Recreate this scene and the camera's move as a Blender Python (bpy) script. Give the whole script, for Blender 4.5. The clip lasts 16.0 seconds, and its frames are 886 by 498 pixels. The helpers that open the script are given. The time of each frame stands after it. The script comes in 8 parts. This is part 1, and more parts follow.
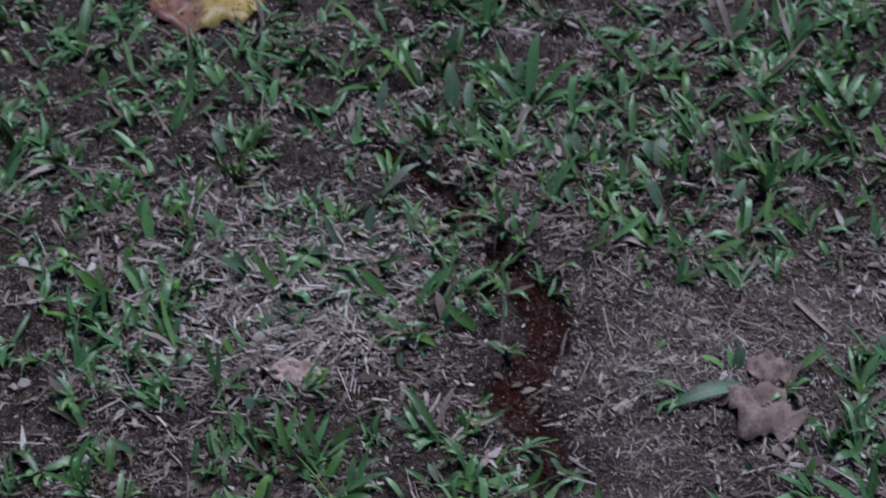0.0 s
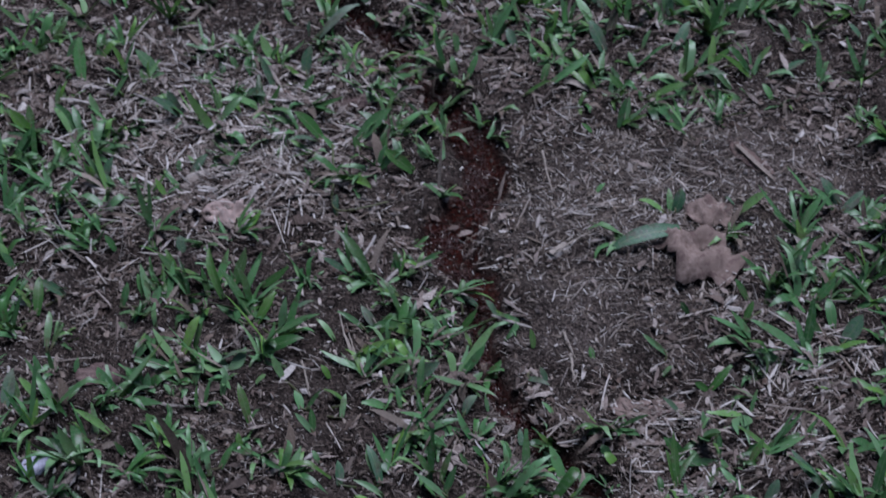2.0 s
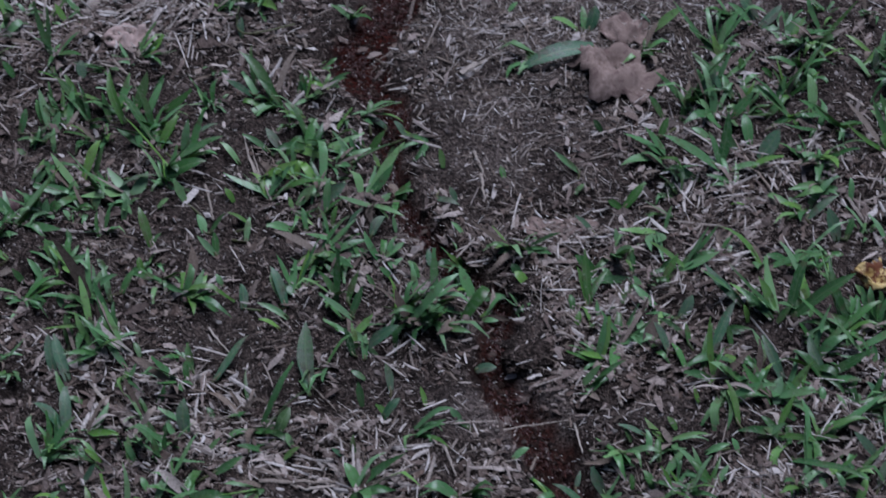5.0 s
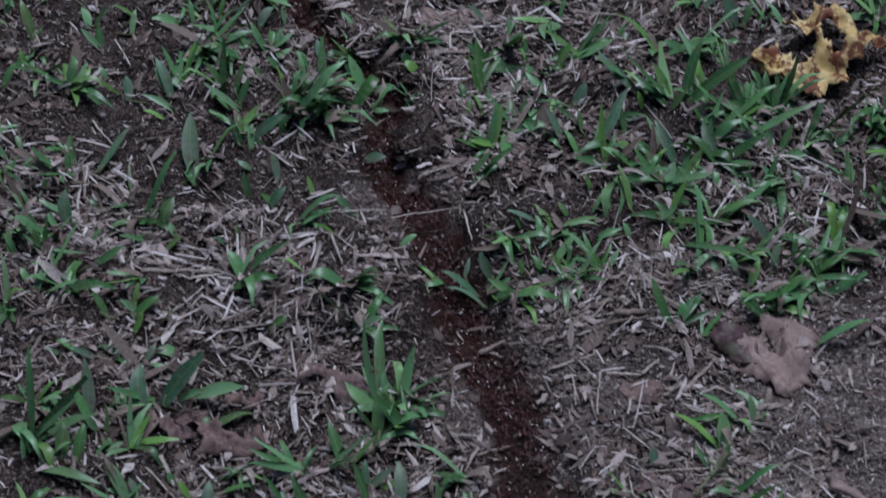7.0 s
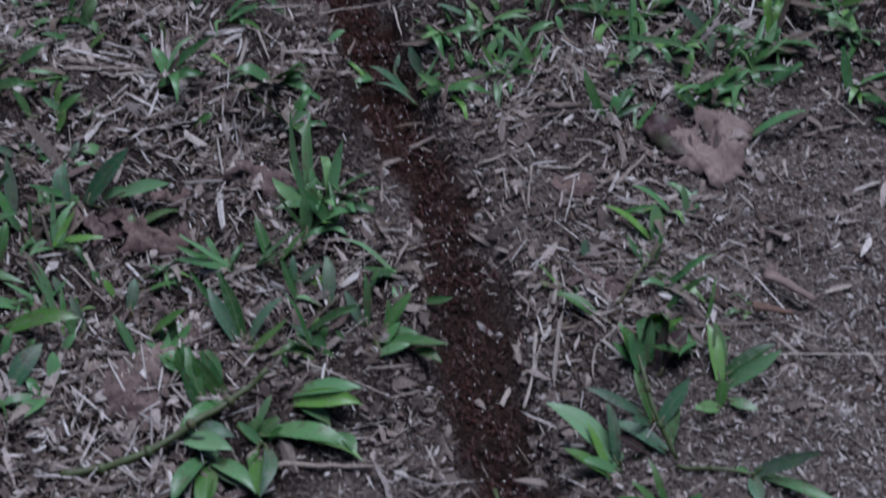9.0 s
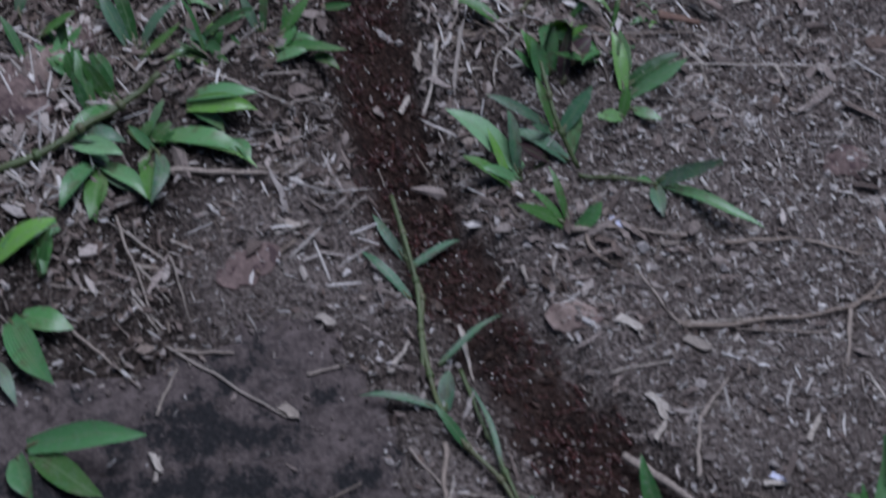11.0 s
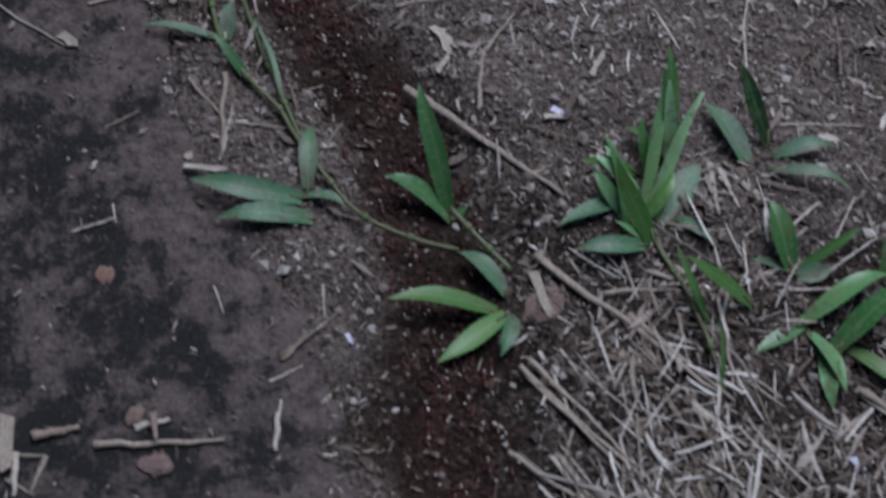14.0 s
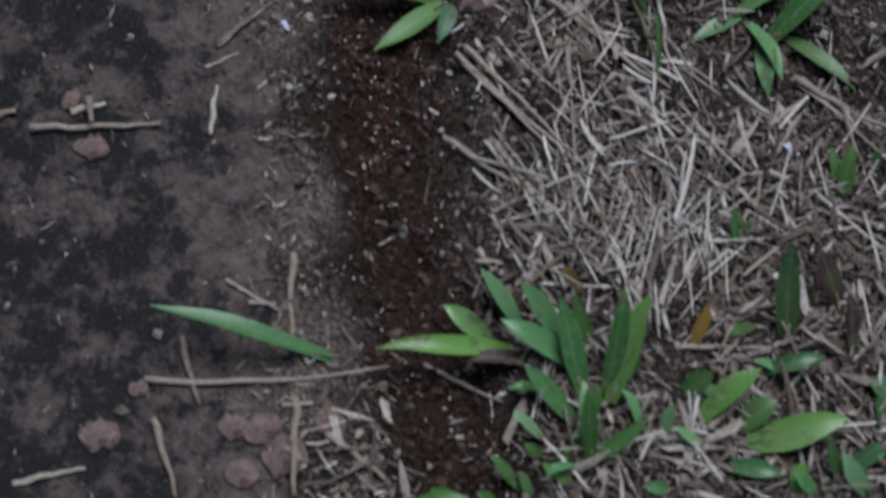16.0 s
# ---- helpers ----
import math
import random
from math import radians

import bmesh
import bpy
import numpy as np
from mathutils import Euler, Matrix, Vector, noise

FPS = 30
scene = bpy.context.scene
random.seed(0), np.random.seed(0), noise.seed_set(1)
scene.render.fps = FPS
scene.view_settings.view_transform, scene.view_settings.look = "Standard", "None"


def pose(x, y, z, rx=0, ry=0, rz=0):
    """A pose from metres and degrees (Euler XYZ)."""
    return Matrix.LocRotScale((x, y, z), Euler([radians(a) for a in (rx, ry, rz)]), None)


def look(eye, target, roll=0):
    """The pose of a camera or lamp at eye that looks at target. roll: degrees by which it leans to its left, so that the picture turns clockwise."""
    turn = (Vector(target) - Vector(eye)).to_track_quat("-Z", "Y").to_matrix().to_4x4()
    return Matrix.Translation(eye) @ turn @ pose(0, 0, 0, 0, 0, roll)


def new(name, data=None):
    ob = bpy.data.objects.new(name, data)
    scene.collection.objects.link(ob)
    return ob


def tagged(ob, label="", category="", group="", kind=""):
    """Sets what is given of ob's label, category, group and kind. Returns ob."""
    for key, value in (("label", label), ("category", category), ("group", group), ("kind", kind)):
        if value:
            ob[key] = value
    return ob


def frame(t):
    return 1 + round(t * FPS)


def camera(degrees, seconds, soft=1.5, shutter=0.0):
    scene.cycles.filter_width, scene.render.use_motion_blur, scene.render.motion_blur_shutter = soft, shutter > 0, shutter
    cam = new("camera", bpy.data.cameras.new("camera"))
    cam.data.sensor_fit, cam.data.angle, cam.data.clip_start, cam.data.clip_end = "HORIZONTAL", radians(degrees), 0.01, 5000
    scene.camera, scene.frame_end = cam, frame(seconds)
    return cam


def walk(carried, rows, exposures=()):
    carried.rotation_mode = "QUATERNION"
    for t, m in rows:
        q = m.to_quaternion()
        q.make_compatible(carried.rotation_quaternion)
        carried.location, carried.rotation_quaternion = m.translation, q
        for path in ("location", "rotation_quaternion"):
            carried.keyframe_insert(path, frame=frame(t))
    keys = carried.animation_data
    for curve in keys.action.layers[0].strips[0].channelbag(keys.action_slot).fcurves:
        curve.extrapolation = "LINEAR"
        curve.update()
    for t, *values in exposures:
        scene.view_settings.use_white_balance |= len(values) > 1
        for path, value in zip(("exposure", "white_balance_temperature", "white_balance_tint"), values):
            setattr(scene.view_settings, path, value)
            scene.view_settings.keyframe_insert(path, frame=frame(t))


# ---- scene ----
EXPO, KELVIN, TINT, SUN_TURN = 0.505, 5480, 16, 30
# The camera, held in the hand, tilts down along the trail.
cam = camera(20.0, 16.0, soft=1.6, shutter=0.6)
cam.data.dof.use_dof, cam.data.dof.focus_distance, cam.data.dof.aperture_fstop = True, 1.80, 20.0
PATH = [
    (0.0, -0.0000, -0.0000, 1.4000, 0.000, -38.238, 2.119),
    (0.5, 0.0127, 0.0076, 1.3855, -0.259, -38.947, 2.016),
    (1.0, 0.0150, 0.0166, 1.3728, -0.362, -39.746, 1.820),
    (1.5, 0.0179, 0.0149, 1.3636, -0.334, -40.507, 1.543),
    (2.0, 0.0269, 0.0117, 1.3583, -0.337, -41.208, 1.442),
    (2.5, 0.0306, 0.0151, 1.3513, -0.449, -41.810, 1.355),
    (3.0, 0.0384, 0.0179, 1.3375, -0.598, -42.220, 1.424),
    (3.2, 0.0414, 0.0220, 1.3362, -0.687, -42.520, 1.397),
    (5.3, 0.0734, 0.0139, 1.2812, -1.673, -44.177, 1.367),
    (5.5, 0.0827, 0.0066, 1.2752, -1.663, -44.348, 1.352),
    (6.0, 0.0912, -0.0034, 1.2575, -2.310, -45.288, 0.991),
    (6.5, 0.0956, -0.0038, 1.2396, -2.705, -46.166, 0.894),
    (7.0, 0.1060, -0.0035, 1.2236, -2.737, -46.885, 1.006),
    (7.5, 0.1097, -0.0042, 1.2121, -2.886, -47.609, 0.838),
    (8.0, 0.1186, -0.0102, 1.1990, -3.109, -48.164, 0.720),
    (8.2, 0.1251, -0.0127, 1.1960, -3.234, -48.491, 0.777),
    (10.3, 0.1189, -0.0074, 1.1455, -4.563, -53.573, -0.499),
    (10.5, 0.1198, -0.0151, 1.1386, -4.589, -53.907, -0.761),
    (11.0, 0.1314, -0.0185, 1.1340, -4.582, -55.723, -1.207),
    (11.5, 0.1380, -0.0230, 1.1272, -4.690, -57.071, -1.774),
    (12.0, 0.1495, -0.0274, 1.1208, -4.671, -58.289, -2.077),
    (12.5, 0.1568, -0.0360, 1.1143, -4.760, -59.223, -2.623),
    (13.0, 0.1678, -0.0432, 1.1096, -4.852, -60.143, -2.985),
    (13.5, 0.1796, -0.0539, 1.1046, -4.937, -60.873, -3.236),
    (14.0, 0.1945, -0.0719, 1.0970, -5.078, -61.386, -3.339),
    (14.5, 0.2087, -0.0900, 1.0915, -5.100, -62.279, -3.338),
    (15.0, 0.2198, -0.1122, 1.0835, -4.958, -63.324, -3.016),
    (15.5, 0.2195, -0.1248, 1.0776, -4.993, -64.393, -3.233),
    (16.0, 0.2285, -0.1326, 1.0753, -4.873, -65.617, -3.085),
]
walk(cam, [(t, pose(x, y, z, 90 + pitch, roll, yaw)) for t, x, y, z, yaw, pitch, roll in PATH],
     exposures=((0.0, EXPO, KELVIN + 100, TINT + 3), (8.2, EXPO, KELVIN + 90, TINT + 2), (10.3, EXPO, KELVIN + 20, TINT), (13.0, EXPO, KELVIN + 110, TINT - 2), (16.0, EXPO, KELVIN + 460, TINT - 7)))

# ---- light: a dull evening under trees, soft sky light from above ----
world = bpy.data.worlds.new("evening_sky")
scene.world = world
world.use_nodes = True
wt = world.node_tree
sky = wt.nodes.new("ShaderNodeTexSky")
sky.sky_type, sky.sun_disc = "NISHITA", False
sky.sun_elevation, sky.sun_rotation = radians(70), radians(SUN_TURN)
wt.links.new(sky.outputs[0], wt.nodes["Background"].inputs[0])
wt.nodes["Background"].inputs[1].default_value = 0.020
lamp = bpy.data.lights.new("sun", "SUN")
lamp.energy, lamp.angle, lamp.color = 2.3, radians(40), (0.97, 0.975, 1.0)
sun = new("sun", lamp)
sun.matrix_world = look((0.0, 0.0, 6.0), (0.0 - 6.0 / math.tan(radians(70)) * math.sin(radians(SUN_TURN)), -6.0 / math.tan(radians(70)) * math.cos(radians(SUN_TURN)), 0.0))


# ---- materials ----
def mix_node(nt, fac, a, b, blend="MIX"):
    n = nt.nodes.new("ShaderNodeMix")
    n.data_type, n.blend_type = "RGBA", blend
    for sock, v in ((n.inputs[0], fac), (n.inputs[6], a), (n.inputs[7], b)):
        if hasattr(v, "node"):
            nt.links.new(v, sock)
        elif isinstance(v, tuple):
            sock.default_value = (*v, 1.0)
        else:
            sock.default_value = v
    return n.outputs[2]


def ramp_node(nt, src, lo, hi, a=0.0, b=1.0):
    n = nt.nodes.new("ShaderNodeMapRange")
    n.inputs[1].default_value, n.inputs[2].default_value = lo, hi
    n.inputs[3].default_value, n.inputs[4].default_value = a, b
    nt.links.new(src, n.inputs[0])
    return n.outputs[0]


def noise_node(nt, scale, detail=4.0, rough=0.6, coord=None):
    n = nt.nodes.new("ShaderNodeTexNoise")
    n.inputs["Scale"].default_value, n.inputs["Detail"].default_value, n.inputs["Roughness"].default_value = scale, detail, rough
    if coord is None:
        coord = nt.nodes.new("ShaderNodeTexCoord").outputs["Object"]
    nt.links.new(coord, n.inputs["Vector"])
    return n.outputs[0]


def fresh(name):
    m = bpy.data.materials.new(name)
    m.use_nodes = True
    nt = m.node_tree
    return m, nt, nt.nodes["Principled BSDF"]


def bump_to(nt, bsdf, src, strength, dist):
    b = nt.nodes.new("ShaderNodeBump")
    b.inputs["Strength"].default_value, b.inputs["Distance"].default_value = strength, dist
    nt.links.new(src, b.inputs["Height"])
    nt.links.new(b.outputs[0], bsdf.inputs["Normal"])


def grainy(name, dark, light, fine, coarse, rough=0.85, bump=0.5, dist=0.0006, vary=None, spots=None, gloss=None, spotted=0.55):
    """A surface of two tones in a fine and a coarse grain; vary: a third tone by the piece's own random number."""
    m, nt, bsdf = fresh(name)
    f, c = noise_node(nt, fine, 5.0), noise_node(nt, coarse, 3.0)
    col = mix_node(nt, ramp_node(nt, f, 0.35, 0.68), dark, light)
    col = mix_node(nt, ramp_node(nt, c, 0.38, 0.66), col, tuple(0.6 * a + 0.4 * b * 0.6 for a, b in zip(dark, light)))
    if spots:
        col = mix_node(nt, ramp_node(nt, noise_node(nt, coarse * 2.3, 4.0, 0.7), spotted, spotted + 0.07), col, spots)
    if vary:
        src = nt.nodes.new("ShaderNodeNewGeometry").outputs["Random Per Island"] if vary[0] == "island" else nt.nodes.new("ShaderNodeObjectInfo").outputs["Random"]
        r = nt.nodes.new("ShaderNodeValToRGB")
        e = r.color_ramp.elements
        e[0].position, e[0].color = 0.0, (*vary[1], 1)
        e[1].position, e[1].color = 1.0, (*vary[-1], 1)
        for i, v in enumerate(vary[2:-1]):
            q = e.new((i + 1) / (len(vary) - 2))
            q.color = (*v, 1)
        nt.links.new(src, r.inputs[0])
        col = mix_node(nt, 0.85, col, r.outputs[0], "MULTIPLY" if vary[0] == "object" and max(vary[1]) > 0.9 else "MIX")
        grain = ramp_node(nt, f, 0.3, 0.7, 0.65, 1.25)
        g = nt.nodes.new("ShaderNodeMix")
        g.data_type, g.blend_type = "RGBA", "MULTIPLY"
        g.inputs[0].default_value = 1.0
        nt.links.new(col, g.inputs[6])
        nt.links.new(grain, g.inputs[7])
        col = g.outputs[2]
    nt.links.new(col, bsdf.inputs["Base Color"])
    bsdf.inputs["Roughness"].default_value = rough
    bsdf.inputs["Specular IOR Level"].default_value = 0.20 if gloss is None else gloss
    bump_to(nt, bsdf, f, bump, dist)
    return m


def soil_material():
    m, nt, bsdf = fresh("soil")
    f, c, v = noise_node(nt, 420, 6.0, 0.7), noise_node(nt, 26, 4.0), noise_node(nt, 650, 3.0)
    col = mix_node(nt, ramp_node(nt, f, 0.39, 0.64), (0.030, 0.023, 0.020), (0.300, 0.246, 0.220))
    col = mix_node(nt, ramp_node(nt, c, 0.46, 0.70, 0.0, 0.40), col, (0.170, 0.137, 0.121))
    col = mix_node(nt, ramp_node(nt, noise_node(nt, 150, 5.0, 0.75), 0.52, 0.63, 0.0, 0.6), col, (0.046, 0.035, 0.030))
    col = mix_node(nt, ramp_node(nt, v, 0.60, 0.68, 0.0, 0.85), col, (0.42, 0.37, 0.33))
    # dark organic soil, blackened further to paint the shade among grass and litter
    shaded_humus = mix_node(nt, ramp_node(nt, f, 0.41, 0.63), (0.0035, 0.0026, 0.0022), (0.120, 0.090, 0.075))
    shaded_humus = mix_node(nt, ramp_node(nt, noise_node(nt, 85, 5.0, 0.7), 0.46, 0.58, 0.0, 0.9), shaded_humus, (0.012, 0.0085, 0.0070))
    shaded_humus = mix_node(nt, ramp_node(nt, v, 0.60, 0.68, 0.0, 0.8), shaded_humus, (0.30, 0.25, 0.215))
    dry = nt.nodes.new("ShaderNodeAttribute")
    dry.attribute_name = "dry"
    col = mix_node(nt, dry.outputs["Fac"], shaded_humus, col)
    a = nt.nodes.new("ShaderNodeAttribute")
    a.attribute_name = "damp"
    damp = mix_node(nt, ramp_node(nt, f, 0.35, 0.68), (0.006, 0.0026, 0.0018), (0.078, 0.0150, 0.0085))
    brown = mix_node(nt, ramp_node(nt, f, 0.33, 0.70), (0.003, 0.0019, 0.0015), (0.066, 0.040, 0.031))
    rust = nt.nodes.new("ShaderNodeAttribute")
    rust.attribute_name = "rust"
    damp = mix_node(nt, rust.outputs["Fac"], brown, damp)
    damp = mix_node(nt, ramp_node(nt, noise_node(nt, 44, 5.0, 0.7), 0.49, 0.60, 0.0, 0.85), damp, (0.007, 0.0028, 0.0022))
    damp = mix_node(nt, ramp_node(nt, noise_node(nt, 38, 3.0), 0.56, 0.68, 0.0, 0.4), damp, (0.050, 0.022, 0.015))
    col = mix_node(nt, a.outputs["Fac"], col, damp)
    nt.links.new(col, bsdf.inputs["Base Color"])
    bsdf.inputs["Roughness"].default_value = 0.9
    bsdf.inputs["Specular IOR Level"].default_value = 0.12
    bump_to(nt, bsdf, f, 1.0, 0.0040)
    return m


def slab_material():
    """A damp flat stone: black algae in soft patches under a film of dried mud, thick along the rim, with pale specks."""
    m, nt, bsdf = fresh("algae_stone")
    big, mid, fine, speck = noise_node(nt, 30, 7.0, 0.78), noise_node(nt, 110, 7.0, 0.8), noise_node(nt, 420, 6.0, 0.75), noise_node(nt, 210, 3.0, 0.7)
    mud = mix_node(nt, ramp_node(nt, mid, 0.37, 0.65), (0.026, 0.0205, 0.0195), (0.140, 0.111, 0.104))
    mud = mix_node(nt, ramp_node(nt, fine, 0.52, 0.72, 0.0, 0.55), mud, (0.20, 0.165, 0.150))
    black = mix_node(nt, ramp_node(nt, fine, 0.35, 0.7), (0.0036, 0.0042, 0.0050), (0.019, 0.020, 0.0215))
    rim = nt.nodes.new("ShaderNodeAttribute")
    rim.attribute_name = "rim"
    s = nt.nodes.new("ShaderNodeMath")
    s.operation = "ADD"
    nt.links.new(ramp_node(nt, big, 0.0, 1.0, 0.0, 0.64), s.inputs[0])
    nt.links.new(ramp_node(nt, mid, 0.0, 1.0, 0.0, 0.36), s.inputs[1])
    less = nt.nodes.new("ShaderNodeMath")
    less.operation = "SUBTRACT"
    nt.links.new(s.outputs[0], less.inputs[0])
    nt.links.new(ramp_node(nt, rim.outputs["Fac"], 0.0, 1.0, 0.0, 0.085), less.inputs[1])
    col = mix_node(nt, ramp_node(nt, less.outputs[0], 0.456, 0.507, 0.0, 0.93), mud, black)
    col = mix_node(nt, ramp_node(nt, fine, 0.57, 0.72, 0.0, 0.42), col, (0.14, 0.117, 0.110))
    col = mix_node(nt, ramp_node(nt, speck, 0.70, 0.76, 0.0, 0.75), col, (0.29, 0.26, 0.235))
    nt.links.new(col, bsdf.inputs["Base Color"])
    bsdf.inputs["Roughness"].default_value = 0.8
    bsdf.inputs["Specular IOR Level"].default_value = 0.12
    bump_to(nt, bsdf, fine, 0.8, 0.0012)
    return m


def leaf_material(name, tones, dust=(0.15, 0.19, 0.13), rough=0.42, worn=0.0):
    """Grass leaf: tone by piece, faint stripes of the veins, dusty and worn spots."""
    m, nt, bsdf = fresh(name)
    info = nt.nodes.new("ShaderNodeObjectInfo").outputs["Random"]
    isl = nt.nodes.new("ShaderNodeNewGeometry").outputs["Random Per Island"]
    add = nt.nodes.new("ShaderNodeMath")
    add.operation = "ADD"
    nt.links.new(info, add.inputs[0])
    nt.links.new(isl, add.inputs[1])
    fr = nt.nodes.new("ShaderNodeMath")
    fr.operation = "FRACT"
    nt.links.new(add.outputs[0], fr.inputs[0])
    r = nt.nodes.new("ShaderNodeValToRGB")
    e = r.color_ramp.elements
    e[0].color, e[1].color = (*tones[0], 1), (*tones[-1], 1)
    for i, t in enumerate(tones[1:-1]):
        e.new((i + 1) / (len(tones) - 1)).color = (*t, 1)
    nt.links.new(fr.outputs[0], r.inputs[0])
    n = noise_node(nt, 300, 4.0)
    col = mix_node(nt, ramp_node(nt, n, 0.48, 0.72, 0.0, 0.32), r.outputs[0], dust)
    col = mix_node(nt, ramp_node(nt, noise_node(nt, 110, 4.0), 0.57, 0.66, 0.0, 0.6), col, (0.10, 0.085, 0.045))
    col = mix_node(nt, ramp_node(nt, noise_node(nt, 42, 3.0), 0.50, 0.66, 0.0, 0.38), col, (0.150, 0.205, 0.085))
    col = mix_node(nt, ramp_node(nt, noise_node(nt, 480, 3.0), 0.64, 0.70, 0.0, 0.55), col, (0.33, 0.33, 0.28))
    if worn:
        col = mix_node(nt, ramp_node(nt, noise_node(nt, 75, 5.0, 0.7), 0.46, 0.64, 0.0, worn), col, (0.165, 0.180, 0.155))
        col = mix_node(nt, ramp_node(nt, noise_node(nt, 130, 5.0, 0.75), 0.55, 0.63, 0.0, worn), col, (0.085, 0.062, 0.050))
    # veins run along the blade; a paler midrib
    uv = nt.nodes.new("ShaderNodeUVMap")
    uv.uv_map = "spread"
    cut = nt.nodes.new("ShaderNodeSeparateXYZ")
    nt.links.new(uv.outputs[0], cut.inputs[0])
    sine = nt.nodes.new("ShaderNodeMath")
    sine.operation = "SINE"
    times = nt.nodes.new("ShaderNodeMath")
    times.operation = "MULTIPLY"
    times.inputs[1].default_value = 70.0
    nt.links.new(cut.outputs[1], times.inputs[0])
    nt.links.new(times.outputs[0], sine.inputs[0])
    vein = mix_node(nt, 1.0, col, ramp_node(nt, sine.outputs[0], -1.0, 1.0, 0.78, 1.12), "MULTIPLY")
    off = nt.nodes.new("ShaderNodeMath")
    off.operation = "SUBTRACT"
    off.inputs[1].default_value = 0.5
    nt.links.new(cut.outputs[1], off.inputs[0])
    gap = nt.nodes.new("ShaderNodeMath")
    gap.operation = "ABSOLUTE"
    nt.links.new(off.outputs[0], gap.inputs[0])
    col = mix_node(nt, ramp_node(nt, gap.outputs[0], 0.02, 0.07, 0.38, 0.0), vein, (0.17, 0.25, 0.12))
    nt.links.new(col, bsdf.inputs["Base Color"])
    bsdf.inputs["Roughness"].default_value = rough
    bsdf.inputs["Specular IOR Level"].default_value = 0.5
    bump_to(nt, bsdf, n, 0.3, 0.0005)
    # thin leaf: some light comes through from the other side, yellower
    thin = nt.nodes.new("ShaderNodeBsdfTranslucent")
    glow = nt.nodes.new("ShaderNodeMix")
    glow.data_type, glow.blend_type = "RGBA", "MULTIPLY"
    glow.inputs[0].default_value = 1.0
    glow.inputs[7].default_value = (2.4, 1.9, 0.7, 1.0)
    nt.links.new(col, glow.inputs[6])
    nt.links.new(glow.outputs[2], thin.inputs[0])
    both = nt.nodes.new("ShaderNodeMixShader")
    both.inputs[0].default_value = 0.22
    nt.links.new(bsdf.outputs[0], both.inputs[1])
    nt.links.new(thin.outputs[0], both.inputs[2])
    nt.links.new(both.outputs[0], nt.nodes["Material Output"].inputs[0])
    return m


def mottled_material():
    """A fallen leaf that turns from dull red to yellow along its length, with brown freckles."""
    m, nt, bsdf = fresh("mottled_leaf")
    obj = nt.nodes.new("ShaderNodeTexCoord").outputs["Object"]
    cut = nt.nodes.new("ShaderNodeSeparateXYZ")
    nt.links.new(obj, cut.inputs[0])
    add = nt.nodes.new("ShaderNodeMath")
    add.operation = "ADD"
    nt.links.new(ramp_node(nt, cut.outputs[0], -0.05, 0.05, 0.0, 0.75), add.inputs[0])
    nt.links.new(ramp_node(nt, noise_node(nt, 55, 5.0, 0.7), 0.3, 0.7, -0.3, 0.55), add.inputs[1])
    col = mix_node(nt, ramp_node(nt, add.outputs[0], 0.25, 0.75), (0.15, 0.055, 0.040), (0.36, 0.27, 0.07))
    col = mix_node(nt, ramp_node(nt, noise_node(nt, 240, 4.0), 0.55, 0.66, 0.0, 0.8), col, (0.10, 0.05, 0.03))
    nt.links.new(col, bsdf.inputs["Base Color"])
    bsdf.inputs["Roughness"].default_value = 0.5
    bump_to(nt, bsdf, noise_node(nt, 200, 4.0), 0.5, 0.0008)
    return m


SOIL = soil_material()
SLAB = slab_material()
GREEN = leaf_material("grass_green", [(0.018, 0.060, 0.014), (0.085, 0.240, 0.060), (0.165, 0.360, 0.150), (0.032, 0.110, 0.026), (0.165, 0.350, 0.060), (0.220, 0.400, 0.200), (0.045, 0.145, 0.034), (0.115, 0.285, 0.105), (0.034, 0.115, 0.028)], dust=(0.24, 0.30, 0.24), rough=0.34)
BRIGHT = leaf_material("young_green", [(0.062, 0.178, 0.030), (0.044, 0.140, 0.036), (0.085, 0.208, 0.036), (0.052, 0.150, 0.050)], rough=0.42)
DULL = leaf_material("dusty_green", [(0.050, 0.150, 0.068), (0.078, 0.185, 0.095), (0.100, 0.190, 0.110), (0.062, 0.170, 0.080)], dust=(0.27, 0.27, 0.245), rough=0.50, worn=0.5)
WITHER = leaf_material("withered_purple", [(0.040, 0.020, 0.024), (0.070, 0.034, 0.036)], dust=(0.12, 0.10, 0.09), rough=0.6)
GOLD = leaf_material("yellowing_leaf", [(0.30, 0.17, 0.03), (0.20, 0.14, 0.03)], rough=0.5)
STEM = leaf_material("grass_stem", [(0.08, 0.12, 0.04), (0.13, 0.12, 0.06), (0.07, 0.11, 0.035)], rough=0.5)
STRAW = grainy("dry_straw", (0.20, 0.16, 0.12), (0.42, 0.37, 0.31), 700, 60, 0.8, 0.5, 0.0003,
               ("island", (0.030, 0.022, 0.017), (0.10, 0.073, 0.056), (0.21, 0.165, 0.132), (0.050, 0.037, 0.029), (0.30, 0.25, 0.21), (0.085, 0.062, 0.048), (0.16, 0.122, 0.098), (0.46, 0.41, 0.37)))
TWIG = grainy("dead_twig", (0.15, 0.115, 0.09), (0.36, 0.31, 0.26), 500, 40, 0.8, 0.6, 0.0004, ("object", (0.13, 0.10, 0.08), (0.30, 0.25, 0.21), (0.22, 0.17, 0.135)))
PALE = grainy("bleached_straw", (0.28, 0.24, 0.20), (0.50, 0.45, 0.40), 600, 50, 0.75, 0.5, 0.0003, ("object", (0.17, 0.138, 0.112), (0.42, 0.37, 0.32), (0.24, 0.198, 0.16)))
